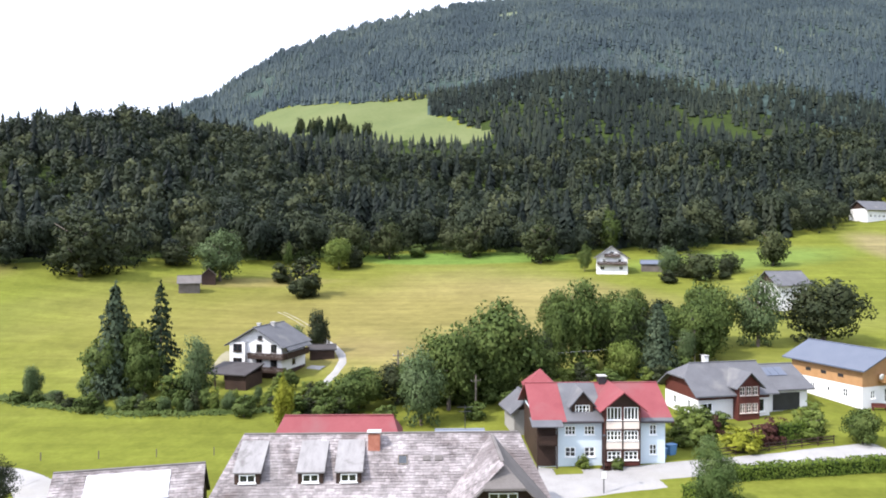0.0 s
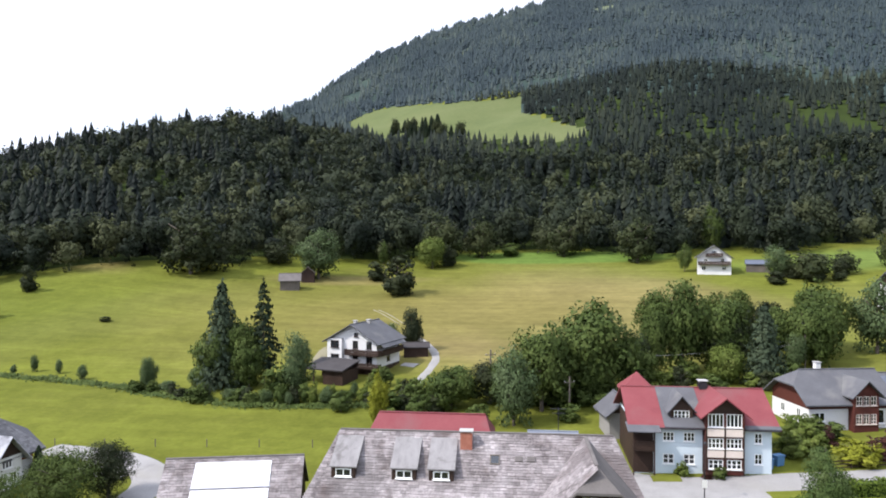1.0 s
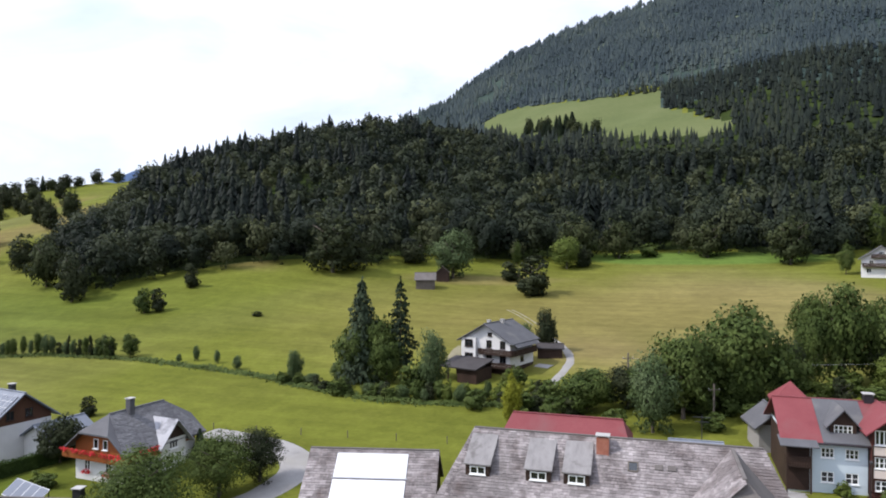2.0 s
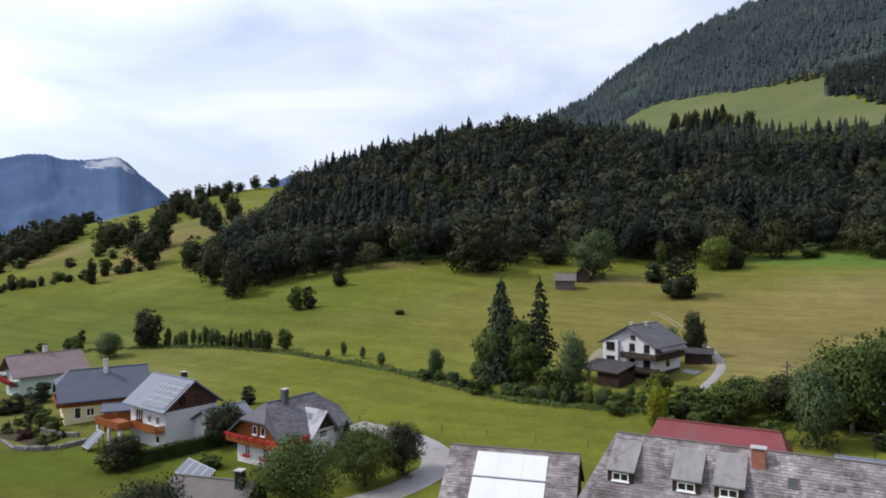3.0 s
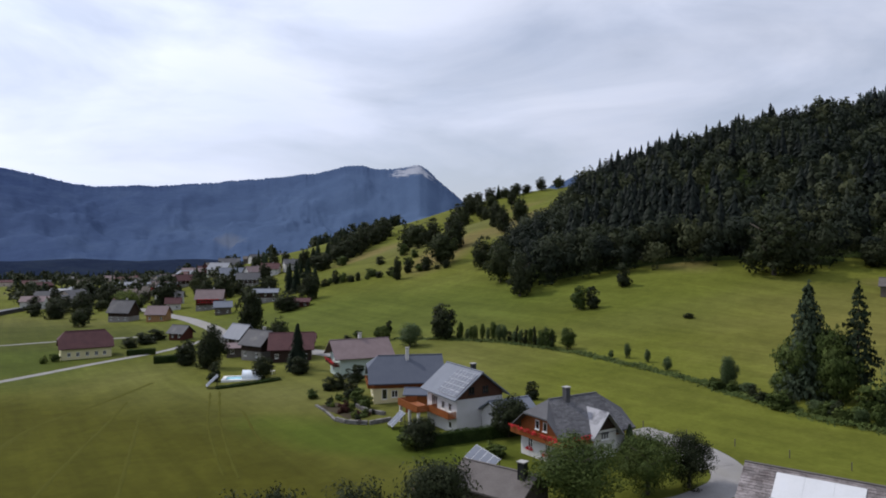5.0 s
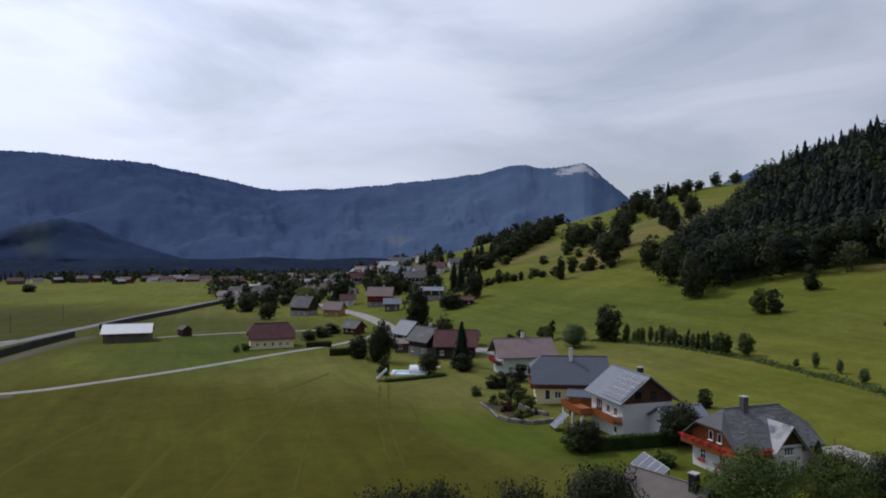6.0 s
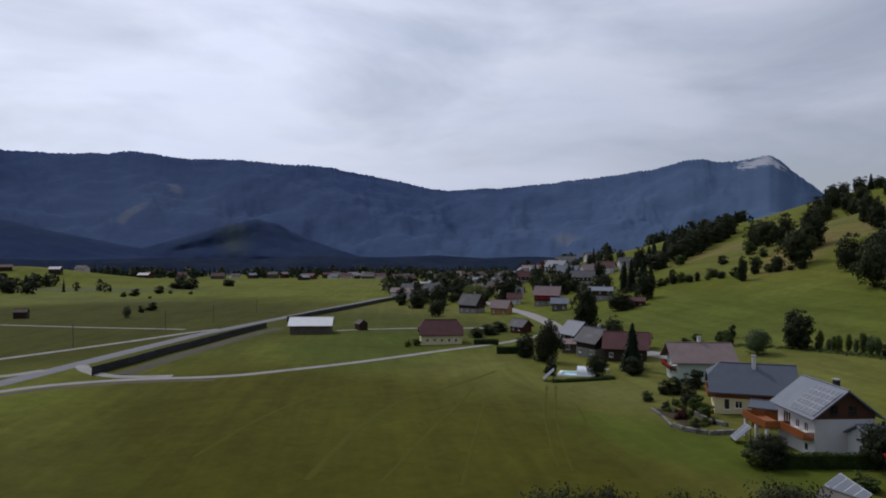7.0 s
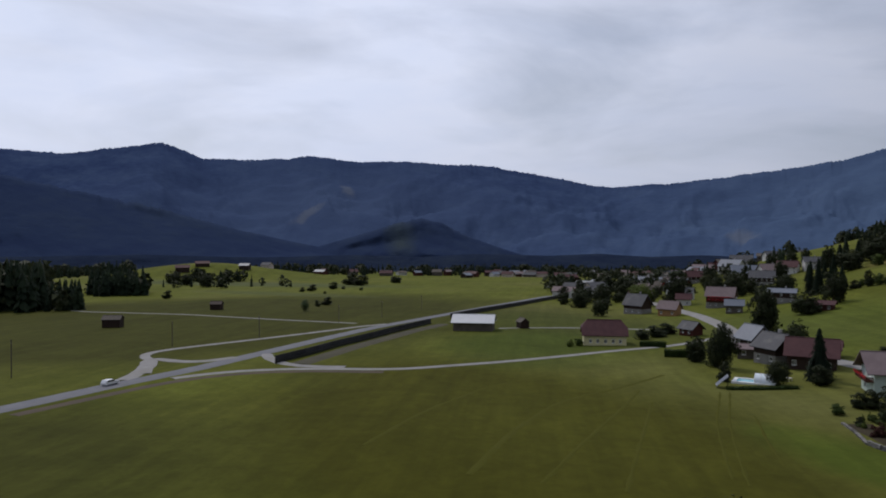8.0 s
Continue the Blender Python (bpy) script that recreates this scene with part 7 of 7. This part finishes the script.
hedge("hedge", "dark clipped hedge between two gardens", (-82.5, 60.0), (-76.5, 76.0), 1.9, 1.2, M_DARKHEDGE)
hedge("hedge", "tall clipped green hedge blocks", (42.6, 88.6), (46.4, 89.4), 2.5, 1.0, M_HEDGE)
hedge("hedge", "low dark hedge round the pool garden", (-151, 53.5), (-149.5, 68), 0.5, 1.4, M_DARKHEDGE)
hedge("hedge", "dark hedge beside the farm lane", (-224, 52.5), (-221, 60), 1.7, 1.5, M_DARKHEDGE)
hedge("hedge", "dark hedge at the lane's end", (-201, 54), (-198, 62), 2.0, 1.5, M_DARKHEDGE)
M_STONE = material("grey_field_stone", [(0.09, 0.085, 0.08), (0.2, 0.19, 0.175)], 0.9, 1.5, 8.0, 0.5, piece=0.25)
rs = random.Random(8)


def stone_block(rng, long, deep, high):
    """A rough field stone: a box with every corner knocked in by a different amount."""
    g = Geo().box(0, long, -deep / 2, deep / 2, 0, high)
    g.v = [(x + rng.uniform(-0.06, 0.06) * long, y + rng.uniform(-0.1, 0.1) * deep, z * rng.uniform(0.8, 1.08)) for x, y, z in g.v]
    return g


STONES = [stone_block(rs, 0.56, 0.5, 0.46).mesh("stone", M_STONE) for _ in range(6)]


def stone_wall(label, line, courses):
    """A dry wall of single stones along a line of the plan."""
    w = tagged(new("garden_wall"), label, "wall", "garden walls")
    w.matrix_basis = pose(*line[0], at_ground(*line[0]))
    for (ax, ay), (bx, by) in zip(line, line[1:]):
        length, yaw = math.hypot(bx - ax, by - ay), math.degrees(math.atan2(by - ay, bx - ax))
        for k in range(int(length / 0.54)):
            f = (k + 0.1) * 0.54 / length
            x, y = ax + (bx - ax) * f, ay + (by - ay) * f
            for c in range(courses):
                part("stone", STONES[rs.randrange(6)], None, w, m=w.matrix_basis.inverted() @ pose(x, y, at_ground(x, y) - 0.15 + 0.4 * c, 0, 0, yaw + rs.uniform(-8, 8)))


stone_wall("low dry stone garden wall below a terrace", [(-106.5, 58.6), (-103.5, 59.0), (-100.0, 61.3), (-99.2, 65.2)], 2)
stone_wall("single row of stones edging the garden bed", [(-119.6, 61.6), (-114.0, 60.6), (-106.5, 58.6)], 1)
stone_wall("low stone wall holding the upper garden terrace", [(-112.5, 66.2), (-107.0, 65.4), (-103.0, 66.6)], 2)
M_SOIL = material("garden_soil", [(0.03, 0.024, 0.016), (0.06, 0.05, 0.03)], 0.95, 0.6, 5.0, 0.5, spec=0.05)
ribbon("garden_bed", [(-121, 64), (-115, 63.6), (-108, 62.2), (-102.5, 63)], 4.6, M_SOIL, "dark planted garden bed beside the terrace", 0.06, "garden bed")

# ---------------------------------------------------------------- trees and shrubs
TREES_A = [("finespruce", -56, 120, 19.6, 11.8), ("sparse", -49, 122, 19.3, 10.5), ("round", -53, 121, 13.2, 7.6), ("willow", -40, 114, 11.6, 6.5), ("bush", -43, 114, 5.6, 7.0), ("willow", -70, 120, 5.6, 3.6),
           ("bush", -56, 110, 3.1, 4.1), ("bush", -46, 109, 1.8, 2.9), ("willow", -61, 120, 3.9, 3.3), ("dark", -26, 147, 9.4, 5.3), ("willow", -31, 150, 5.8, 5.2), ("round", -13, 108, 6.9, 9.0),
           ("dark", -7, 112, 6.7, 7.3), ("round", 9, 114, 16.4, 14.2), ("round", 1, 107, 13.7, 10.6), ("willow", -3, 100, 11.5, 7.5), ("round", -57.5, 119, 11, 7), ("round", -50.5, 119, 10, 6.5)]
TREES_B = [("tall", 21, 127, 13.7, 6.3), ("tall", 26, 129, 17.4, 10.4), ("round", 33, 130, 13.8, 9.9), ("finespruce", 38, 123, 13.7, 10.1), ("light", 32, 123, 7.0, 6.5), ("willow", 46, 132, 6.9, 4.5), ("round", 55, 145, 14.5, 12.1),
           ("willow", 65, 144, 15.1, 10.8), ("dark", 79, 145, 14.7, 15.5), ("round", 117, 248, 15.4, 12.4), ("round", 84, 229, 10.3, 16.5), ("willow", 76, 234, 10.5, 9.1), ("poplar", 68, 284, 18.1, 10.5), ("poplar", 50, 246, 10.3, 6.1),
           ("dark", 16, 120, 9, 8), ("bush", 28, 118, 3.2, 6), ("round", 98, 238, 8, 10)]
TREES_C = [("dark", -113, 219, 21, 24), ("willow", -73, 230, 17.6, 16.7), ("dark", -93, 246, 8.9, 13.1), ("darkbush", -42, 212, 12.5, 14.7), ("darkbush", -53, 233, 6.6, 9.6), ("light", -38, 258, 12.2, 13.0), ("round", -36, 275, 18.6, 19.2),
           ("round", -21, 278, 17.9, 13.9), ("round", 11, 278, 15.0, 13.9), ("round", 37, 264, 18.1, 15.9), ("poplar", -57, 259, 9.6, 4.7), ("bush", -10, 281, 5.6, 9.0), ("dark", -33, 262, 9, 10)]
GARDEN_A = [("cypress", -22, 97, 8.4, 3.8), ("bush", -30, 106, 3.4, 4.0), ("bush", -23, 106, 3.9, 5.4), ("bush", -19, 110, 4.4, 4.6), ("greytree", 27.2, 70, 8.0, 5.6), ("lightbush", 31, 89, 3.4, 5.5), ("goldbush", 37, 86.6, 3.4, 5.7), ("copper", 41, 89, 3.5, 4.8),
            ("lightbush", 50, 95, 3.7, 4.7), ("lightbush", 47.6, 90, 3.9, 4.9), ("round", 53, 88, 4.6, 4.7), ("bush", 38, 96, 2.3, 4.2), ("bush", -8, 100, 3.2, 4.2), ("bush", 5, 102, 2.8, 4.2), ("copper", 35.5, 92, 3.0, 3.2), ("lightbush", 34, 91, 3.6, 4.6),
            ("lightbush", 33, 95, 3.4, 5.0), ("bush", 35.5, 96.5, 3.2, 4.2), ("lightbush", 32.5, 92, 4.2, 4.6), ("copper", 44, 90, 3.0, 3.6), ("lightbush", 16.6, 82.0, 1.8, 2.0), ("bush", 20.5, 81.2, 1.5, 1.8), ("copper", 19.2, 81.2, 1.3, 1.6)]
LANE_A = [("dark", -161, 123, 11.4, 10.8), ("bush", -145, 164, 7.7, 6.0), ("darkbush", -142, 166, 6.8, 6.0), ("darkbush", -148, 189, 7.9, 6.6), ("darkbush", -110, 168, 1.4, 4.2), ("willow", -69, 117, 6.3, 2.9), ("willow", -86, 124, 3.1, 2.5),
          ("willow", -94, 128, 3.1, 1.8), ("willow", -100, 129, 3.7, 1.9), ("willow", -103, 127, 2.1, 1.6), ("round", -118, 129, 5.7, 4.0), ("bush", -123, 128, 5.2, 3.7), ("bush", -176, 113, 4.7, 4.0), ("bush", -179, 113, 4.2, 3.6), ("bush", -190, 112, 2.3, 3.2), ("darkbush", -191, 109, 1.1, 3.6),
          ("bush", -126, 128.2, 4.6, 3.0)]
LANE_B = [("round", -51, 57, 8.9, 11.2), ("round", -49, 67, 7.4, 8.5), ("dark", -47, 72, 6.9, 6.6), ("spruce", -60, 78, 3.9, 2.9), ("dark", -62, 47, 5.0, 9), ("bush", -84, 59.5, 3.5, 6.0), ("dark", -77.5, 72.0, 6.4, 6.4), ("darkbush", -92, 91, 3.3, 3.8),
          ("dark", -48.8, 18.0, 11.6, 8.0), ("dark", -47.6, 21.2, 12.2, 7.0), ("dark", -44.8, 26.4, 12.0, 7.5), ("dark", -41.6, 31.2, 13.4, 9.0), ("dark", -83.1, 59.6, 4.6, 6.0), ("bush", -71.5, 64.5, 1.8, 3.2), ("lightbush", -74, 65.5, 1.6, 2.4), ("copper", -110.7, 62.6, 2.3, 2.4), ("bush", -115.7, 68.4, 3.0, 3.6), ("bush", -110.4, 67.0, 2.4, 3.0), ("darkbush", -121.7, 70.2, 3.4, 4.6), ("darkbush", -129, 72, 3.6, 4.6)]
SPUR_A = [("dark", -182, 174, 16.9, 12.2), ("round", -210, 190, 18.7, 13.6), ("dark", -240, 207, 16.0, 12.7), ("bush", -297, 205, 6.3, 6.4), ("round", -275, 211, 19.3, 16.5), ("dark", -279, 186, 12.6, 5.9), ("bush", -286, 189, 5, 5), ("round", -296, 282, 19.4, 12.9), ("round", -298, 271, 15.8, 9.7),
          ("round", -509, 448, 16, 14.2), ("dark", -502, 468, 16, 14.4), ("dark", -520, 435, 15, 16.4), ("dark", -303, 239, 20.9, 18.6), ("dark", -331, 246, 18.9, 16.6), ("round", -353, 251, 18.1, 17.4), ("dark", -374, 258, 17.2, 16.1)]
SPUR_B = [("dark", -549, 351, 19.4, 25.5), ("dark", -481, 285, 22.6, 24.0), ("dark", -449, 250, 16.8, 22.8), ("dark", -431, 226, 14.0, 21.5), ("bush", -414, 232, 6.9, 9.5), ("bush", -310, 191, 4.6, 8.8), ("bush", -343, 233, 7.8, 8.0), ("round", -279, 203, 7.9, 7.2), ("round", -277, 211, 10.2, 6.7),
          ("bush", -296, 234, 7.3, 6.1), ("dark", -515, 318, 20, 24), ("dark", -465, 268, 18, 22), ("dark", -500, 300, 19, 20), ("dark", -530, 335, 19, 22)]
VILLAGE_T = [("dark", -191, 60, 7.6, 8.0), ("dark", -178.5, 62.5, 11.5, 6.8), ("dark", -181.5, 61.5, 9, 6), ("fardark", -240, 97, 17.5, 12.5), ("dark", -247, 101, 15, 9), ("darkbush", -160, 77, 4, 8), ("dark", -284, 132, 9, 14), ("dark", -392, 112, 20, 20),
             ("light", -390, 92, 13, 15), ("dark", -470, 86, 12, 16), ("dark", -447, 72, 10, 10), ("dark", -374, 68, 7, 12), ("darkbush", -430, 55, 7, 9), ("darkbush", -480, 60, 9, 12), ("bush", -228, 34, 2.6, 3.4), ("lightbush", -226, 31, 2.6, 2.6), ("dark", -243, 58, 4, 7)]
VILLAGE_V = [("spruce", -352, 165, 15.6, 6.9), ("spruce", -344, 165, 16.6, 7.4), ("spruce", -339, 168, 12.8, 6.1), ("spruce", -334, 171, 11.5, 7.3), ("spruce", -336, 169, 10.3, 6.1), ("fardark", -481, 206, 15.2, 12.6), ("fardark", -559, 185, 16.1, 18.0), ("fardark", -565, 234, 12.8, 13.8), ("fardark", -543, 241, 12.4, 11.5), ("fardark", -538, 249, 13.4, 9.5), ("bush", -327, 180, 4.8, 4.2), ("bush", -322, 181, 5.7, 5.4), ("bush", -332, 179, 3.6, 3.6), ("fardark", -738, 185, 13.5, 20.8), ("fardark", -579, 226, 10.0, 13.0), ("fardark", -694, 213, 14.0, 17.5)]
VILLAGE_U = [("darkbush", -161, 56.6, 4.6, 4.2), ("dark", -154.5, 66.0, 5.4, 5.4), ("spruce", -157.5, 76.0, 11.5, 6.4), ("darkbush", -152, 74, 4.4, 6.0), ("fardark", -283.6, 131.5, 6.5, 12.0), ("darkbush", -187, 121.3, 4.0, 3.6), ("willow", -160, 111, 7.0, 8.4), ("darkbush", -248, 64, 4, 9), ("darkbush", -256, 70, 4, 9), ("dark", -300, 150, 14, 12), ("spruce", -420, 205, 11, 6), ("spruce", -430, 215, 12, 6.5), ("spruce", -436, 203, 10, 6), ("dark", -410, 150, 16, 16), ("dark", -440, 150, 15, 16), ("dark", -350, 150, 12, 12), ("dark", -500, 110, 14, 18), ("dark", -470, 170, 15, 18),
             ("round", -340, 60, 9, 9), ("dark", -400, 60, 11, 14), ("dark", -420, 76, 12, 14), ("round", -205, 92, 9, 8), ("darkbush", -130, 70, 3, 4), ("bush", -126, 64, 2, 3), ("darkbush", -133, 78, 4, 6)]
SPUR_C = [("dark", -586, 496, 13, 14), ("dark", -574, 505, 15, 17), ("round", -564, 516, 12, 15), ("dark", -560, 529, 15, 18), ("dark", -578, 490, 9, 13), ("dark", -568, 522, 10, 14), ("dark", -556, 540, 11, 15), ("spruce", -570, 512, 15, 8), ("dark", -549, 557, 16, 15), ("round", -531, 565, 15, 16), ("dark", -542, 447, 18, 16), ("dark", -530, 440, 20, 16), ("dark", -490, 420, 20, 15),
          ("round", -334, 298, 15, 12), ("dark", -320, 285, 17, 12), ("dark", -295, 269, 14, 11), ("dark", -484, 390, 22, 18), ("round", -470, 380, 17, 16), ("dark", -500, 400, 19, 17), ("dark", -455, 395, 16, 13), ("dark", -515, 425, 18, 15), ("bush", -350, 262, 5, 7), ("bush", -330, 250, 6, 7), ("bush", -320, 225, 5, 6), ("darkbush", -340, 215, 5, 8)]
FLAT = [("darkbush", -730, -118, 11, 26), ("darkbush", -745, -132, 13, 24), ("darkbush", -604, -141, 6, 12), ("darkbush", -641, -129, 7, 12), ("darkbush", -590, -146, 4, 7), ("willow", -376, -91, 6.5, 5.5), ("darkbush", -425, -90, 5, 9), ("darkbush", -410, -92, 4, 5), ("darkbush", -487, -217, 6, 9), ("dark", -677, -262, 15, 18), ("spruce", -718, -263, 16, 9),
        ("dark", -760, -330, 16, 26), ("dark", -640, -120, 3, 5), ("darkbush", -560, -120, 2, 4), ("bush", -620, -100, 3, 5), ("dark", -720, -300, 14, 20), ("dark", -800, -90, 9, 20)]
for group_name, rows in (("trees by the stream", TREES_A), ("trees behind the village", TREES_B), ("trees at the forest edge", TREES_C), ("garden plants", GARDEN_A), ("hedgerow plants", LANE_A), ("garden trees", LANE_B),
                         ("trees on the spur", SPUR_A), ("trees on the spur", SPUR_B), ("trees on the spur", SPUR_C), ("village trees", VILLAGE_T), ("village trees", VILLAGE_U), ("village trees", VILLAGE_V), ("trees in the flat fields", FLAT)):
    for kind, x, y, h, w in rows:
        if math.hypot(x, y) > 190 and kind in ("round", "dark"):
            kind = "far" + kind
        if math.hypot(x, y) < 100 and kind in ("round", "dark"):
            kind = "near" + kind
        plant(kind, x, y, h, w, group_name)


def rows_of_plants():
    rng = random.Random(77)
    # hedgerow along the field ditch
    line = [(-158, 124), (-139, 128.5), (-122, 128)]
    for k in range(22):
        t = k / 21 * 2
        a, b = line[min(int(t), 1)], line[min(int(t), 1) + 1]
        f = t - min(int(t), 1)
        plant(rng.choice(["tall", "willow", "willow", "darkbush"]), a[0] + (b[0] - a[0]) * f + rng.uniform(-0.6, 0.6), a[1] + (b[1] - a[1]) * f + rng.uniform(-0.6, 0.6), rng.uniform(2.8, 5.6), rng.uniform(1.5, 2.6), "hedgerow plants")
    # scrub along the stream below the chalet
    for k in range(46):
        f = k / 45
        x = -72 + 56 * f + rng.uniform(-1.2, 1.2)
        y = np.interp(x, [-76, -61, -46, -30, -16], [119, 113.5, 109, 109.5, 110]) + rng.uniform(-0.6, 2.4)
        plant(rng.choice(["bush", "bush", "willow", "lightbush", "darkbush"]), x, y, rng.uniform(0.8, 2.6) + (1.3 if x > -50 else 0), rng.uniform(1.6, 3.6), "stream scrub")
    for k in range(14):
        plant(rng.choice(["bush", "darkbush", "lightbush"]), rng.uniform(-30, -10), rng.uniform(98, 121), rng.uniform(1.8, 4.0), rng.uniform(3, 5.2), "stream scrub")
    for k in range(10):
        plant(rng.choice(["round", "light", "darkbush"]), rng.uniform(-8, 18), rng.uniform(103, 122), rng.uniform(5, 10), rng.uniform(5, 8.5), "trees by the stream")
    for k in range(26):
        plant(rng.choice(["bush", "darkbush", "bush", "lightbush"]), -4 + 46 * (k + rng.random()) / 26, rng.uniform(106, 114) + (12 if k > 12 else 0), rng.uniform(2.0, 4.5), rng.uniform(3, 5.5), "stream scrub")
    for k in range(12):
        plant(rng.choice(["farround", "fardark", "darkbush"]), rng.uniform(68, 96), rng.uniform(222, 240), rng.uniform(3, 6.5), rng.uniform(5, 8.5), "trees behind the village")
    for k in range(22):
        a = rng.uniform(5.6, 12.0)
        d = 872 + 14 * (a - 5.6) + rng.uniform(-18, 18)
        plant(rng.choice(["spruce", "farround", "spruce", "farround"]), *polar(a, d), rng.uniform(15, 26), rng.uniform(11, 17), "trees in the high meadow")
    for k in range(10):
        plant(rng.choice(["round", "dark", "tall"]), rng.uniform(18, 52), rng.uniform(128, 150), rng.uniform(8, 14), rng.uniform(6, 10), "trees behind the village")
    edge = [(-338, 158), (-330, 168), (-323, 181), (-302, 188), (-284, 197), (-266, 204)]
    for k in range(20):
        t = k / 19 * 5
        i = min(int(t), 4)
        f = t - i
        plant(rng.choice(["darkbush", "bush", "fardark", "darkbush"]), edge[i][0] + (edge[i + 1][0] - edge[i][0]) * f + rng.uniform(-2, 2), edge[i][1] + (edge[i + 1][1] - edge[i][1]) * f + rng.uniform(-2, 2), rng.uniform(2.5, 7.5), rng.uniform(3.5, 6), "trees on the spur")
    # wood running down the end of the spur
    wood = [(-483, 241), (-500, 268), (-541, 311), (-582, 355)]
    for k in range(30):
        t = k / 29 * (len(wood) - 1.001)
        i, f = int(t), t - int(t)
        plant(rng.choice(["spruce", "fardark", "spruce"]), wood[i][0] + (wood[i + 1][0] - wood[i][0]) * f + rng.uniform(-12, 6), wood[i][1] + (wood[i + 1][1] - wood[i][1]) * f + rng.uniform(-6, 12), rng.uniform(11, 17), rng.uniform(8, 12), "trees on the spur")
    # gardens along the lane
    for k in range(34):
        f = rng.random()
        plant(rng.choice(["bush", "darkbush", "lightbush", "bush", "lightbush", "copper"]), -122 + 20 * f + rng.uniform(-1, 1), 66.5 - 4 * f + rng.uniform(-2.6, 3.0), rng.uniform(0.5, 1.5), rng.uniform(0.8, 1.9), "garden plants")
    # between the village houses
    for k in range(34):
        a, d = rng.uniform(66, 83), rng.uniform(385, 600)
        x, y = polar(a, d)
        if y > 40:
            plant(rng.choice(["fardark", "farround", "darkbush", "fardark"]), x, y, rng.uniform(5, 14), rng.uniform(7, 14), "village trees")


rows_of_plants()


def scatter_stuff():
    """Far woods on the valley floor and on the spur, too many to count."""
    rng = np.random.default_rng(19)
    src = [spruce_arrays(6, 5, rng, 0.5, 0.4, 0.08) for _ in range(4)]
    lob = []
    for i in range(4):
        r2 = np.random.default_rng(200 + i)
        lobes = crown_lobes("round", r2)
        pick = r2.integers(0, len(lobes), 90)
        c, r = np.array([l[0] for l in lobes])[pick], np.array([l[1] for l in lobes])[pick]
        d = unit(r2.normal(size=(90, 3)) + np.array([0, 0, 0.3]))
        lob.append(leaf_quads(c + d * r * 0.95, d + np.array([0, 0, 0.4]), 0.14, r2))
    # (from, to degrees; from, to distance; count; share of spruce; height)
    zones = [(122.2, 130, 428, 560, 330, 0.95, 22), (119.8, 122.4, 430, 475, 40, 0.95, 14), (115.5, 119.3, 580, 650, 100, 0.95, 18), (120.4, 122, 520, 545, 8, 0.95, 15), (62, 107.5, 1090, 1290, 900, 0.75, 14), (116.5, 128, 1090, 1290, 250, 0.75, 14),
             (108.3, 112, 830, 900, 26, 0.3, 13), (66, 84, 560, 1300, 420, 0.4, 12), (84, 112, 1280, 1500, 220, 0.5, 12), (116.5, 126, 1000, 1300, 200, 0.8, 15), (56, 63, 820, 980, 200, 0.6, 17), (104, 115, 700, 760, 14, 0.5, 11)]
    out, soft = {True: [], False: []}, {True: [], False: []}
    for a0, a1, d0, d1, n, share, h0 in zones:
        for _ in range(n):
            a, d = rng.uniform(a0, a1), math.sqrt(rng.uniform(d0 * d0, d1 * d1))
            x, y = polar(a, d)
            if noise.noise((x / 90, y / 90, 2)) < -0.12 and d > 700:
                continue
            con = rng.random() < share
            v, _, q = (src if con else lob)[rng.integers(4)]
            h = h0 * rng.uniform(0.65, 1.25)
            w = h * (rng.uniform(0.35, 0.5) if con else rng.uniform(0.7, 1.1))
            t = rng.uniform(0, 6.28)
            c, s = math.cos(t) * w, math.sin(t) * w
            soft[con].append(np.stack([(q[:, 0] * c - q[:, 1] * s) / w, (q[:, 0] * s + q[:, 1] * c) / w, q[:, 2]], -1))
            out[con].append(np.stack([v[:, 0] * c - v[:, 1] * s + x, v[:, 0] * s + v[:, 1] * c + y, v[:, 2] * h + at_ground(x, y, 0.3)], -1))
    for con, name, mat, label in ((True, "valley_spruces", M_SPRUCE, "dark spruce woods standing in the valley"), (False, "valley_trees", M_DARKLEAF, "dark broadleaved trees scattered through the valley")):
        v = np.concatenate(out[con])
        tagged(new(name, quick_mesh(name, v, np.arange(len(v)).reshape(-1, 4 if con else 3), mat, normals=np.concatenate(soft[con]))), label, "woods", kind="stuff")


def ditch_grass():
    """Tall grass and weeds along the ditch between the two fields."""
    rng = np.random.default_rng(61)
    line = np.array([(-175, 116), (-158, 123), (-139, 127.5), (-116, 127.5), (-103, 125.5), (-84, 121.5), (-76, 119), (-61, 112.5), (-46, 108), (-30, 108.5), (-18, 108)], float)
    d = np.concatenate([[0], np.cumsum(np.hypot(*np.diff(line, axis=0).T))])
    n = 9000
    t = rng.uniform(0, d[-1], n)
    x, y = np.interp(t, d, line[:, 0]) + rng.normal(size=n) * 0.5, np.interp(t, d, line[:, 1]) + rng.normal(size=n) * 0.7
    up = np.clip(0.35 + 0.3 * np.sin(t * 0.5) * np.sin(t * 0.13), 0.1, 1) * rng.uniform(0.2, 1.3, n)
    place = np.stack([x, y, ground(x, y) + up], -1)
    v, f, soft = leaf_quads(place, np.tile((0.0, -0.4, 0.8), (n, 1)), 0.24, rng)
    ob = new("ditch_grass", quick_mesh("ditch_grass", v, f, M_TREE, normals=soft))
    tagged(ob, "tall grass and weeds along the field ditch", "grass", kind="stuff")


ditch_grass()
scatter_stuff()

for ob, m in FIRST:
    ob.matrix_basis = m
for key, ob in KINDS.items():
    if key not in USED:
        for o in (*ob.children_recursive, ob):
            bpy.data.objects.remove(o)
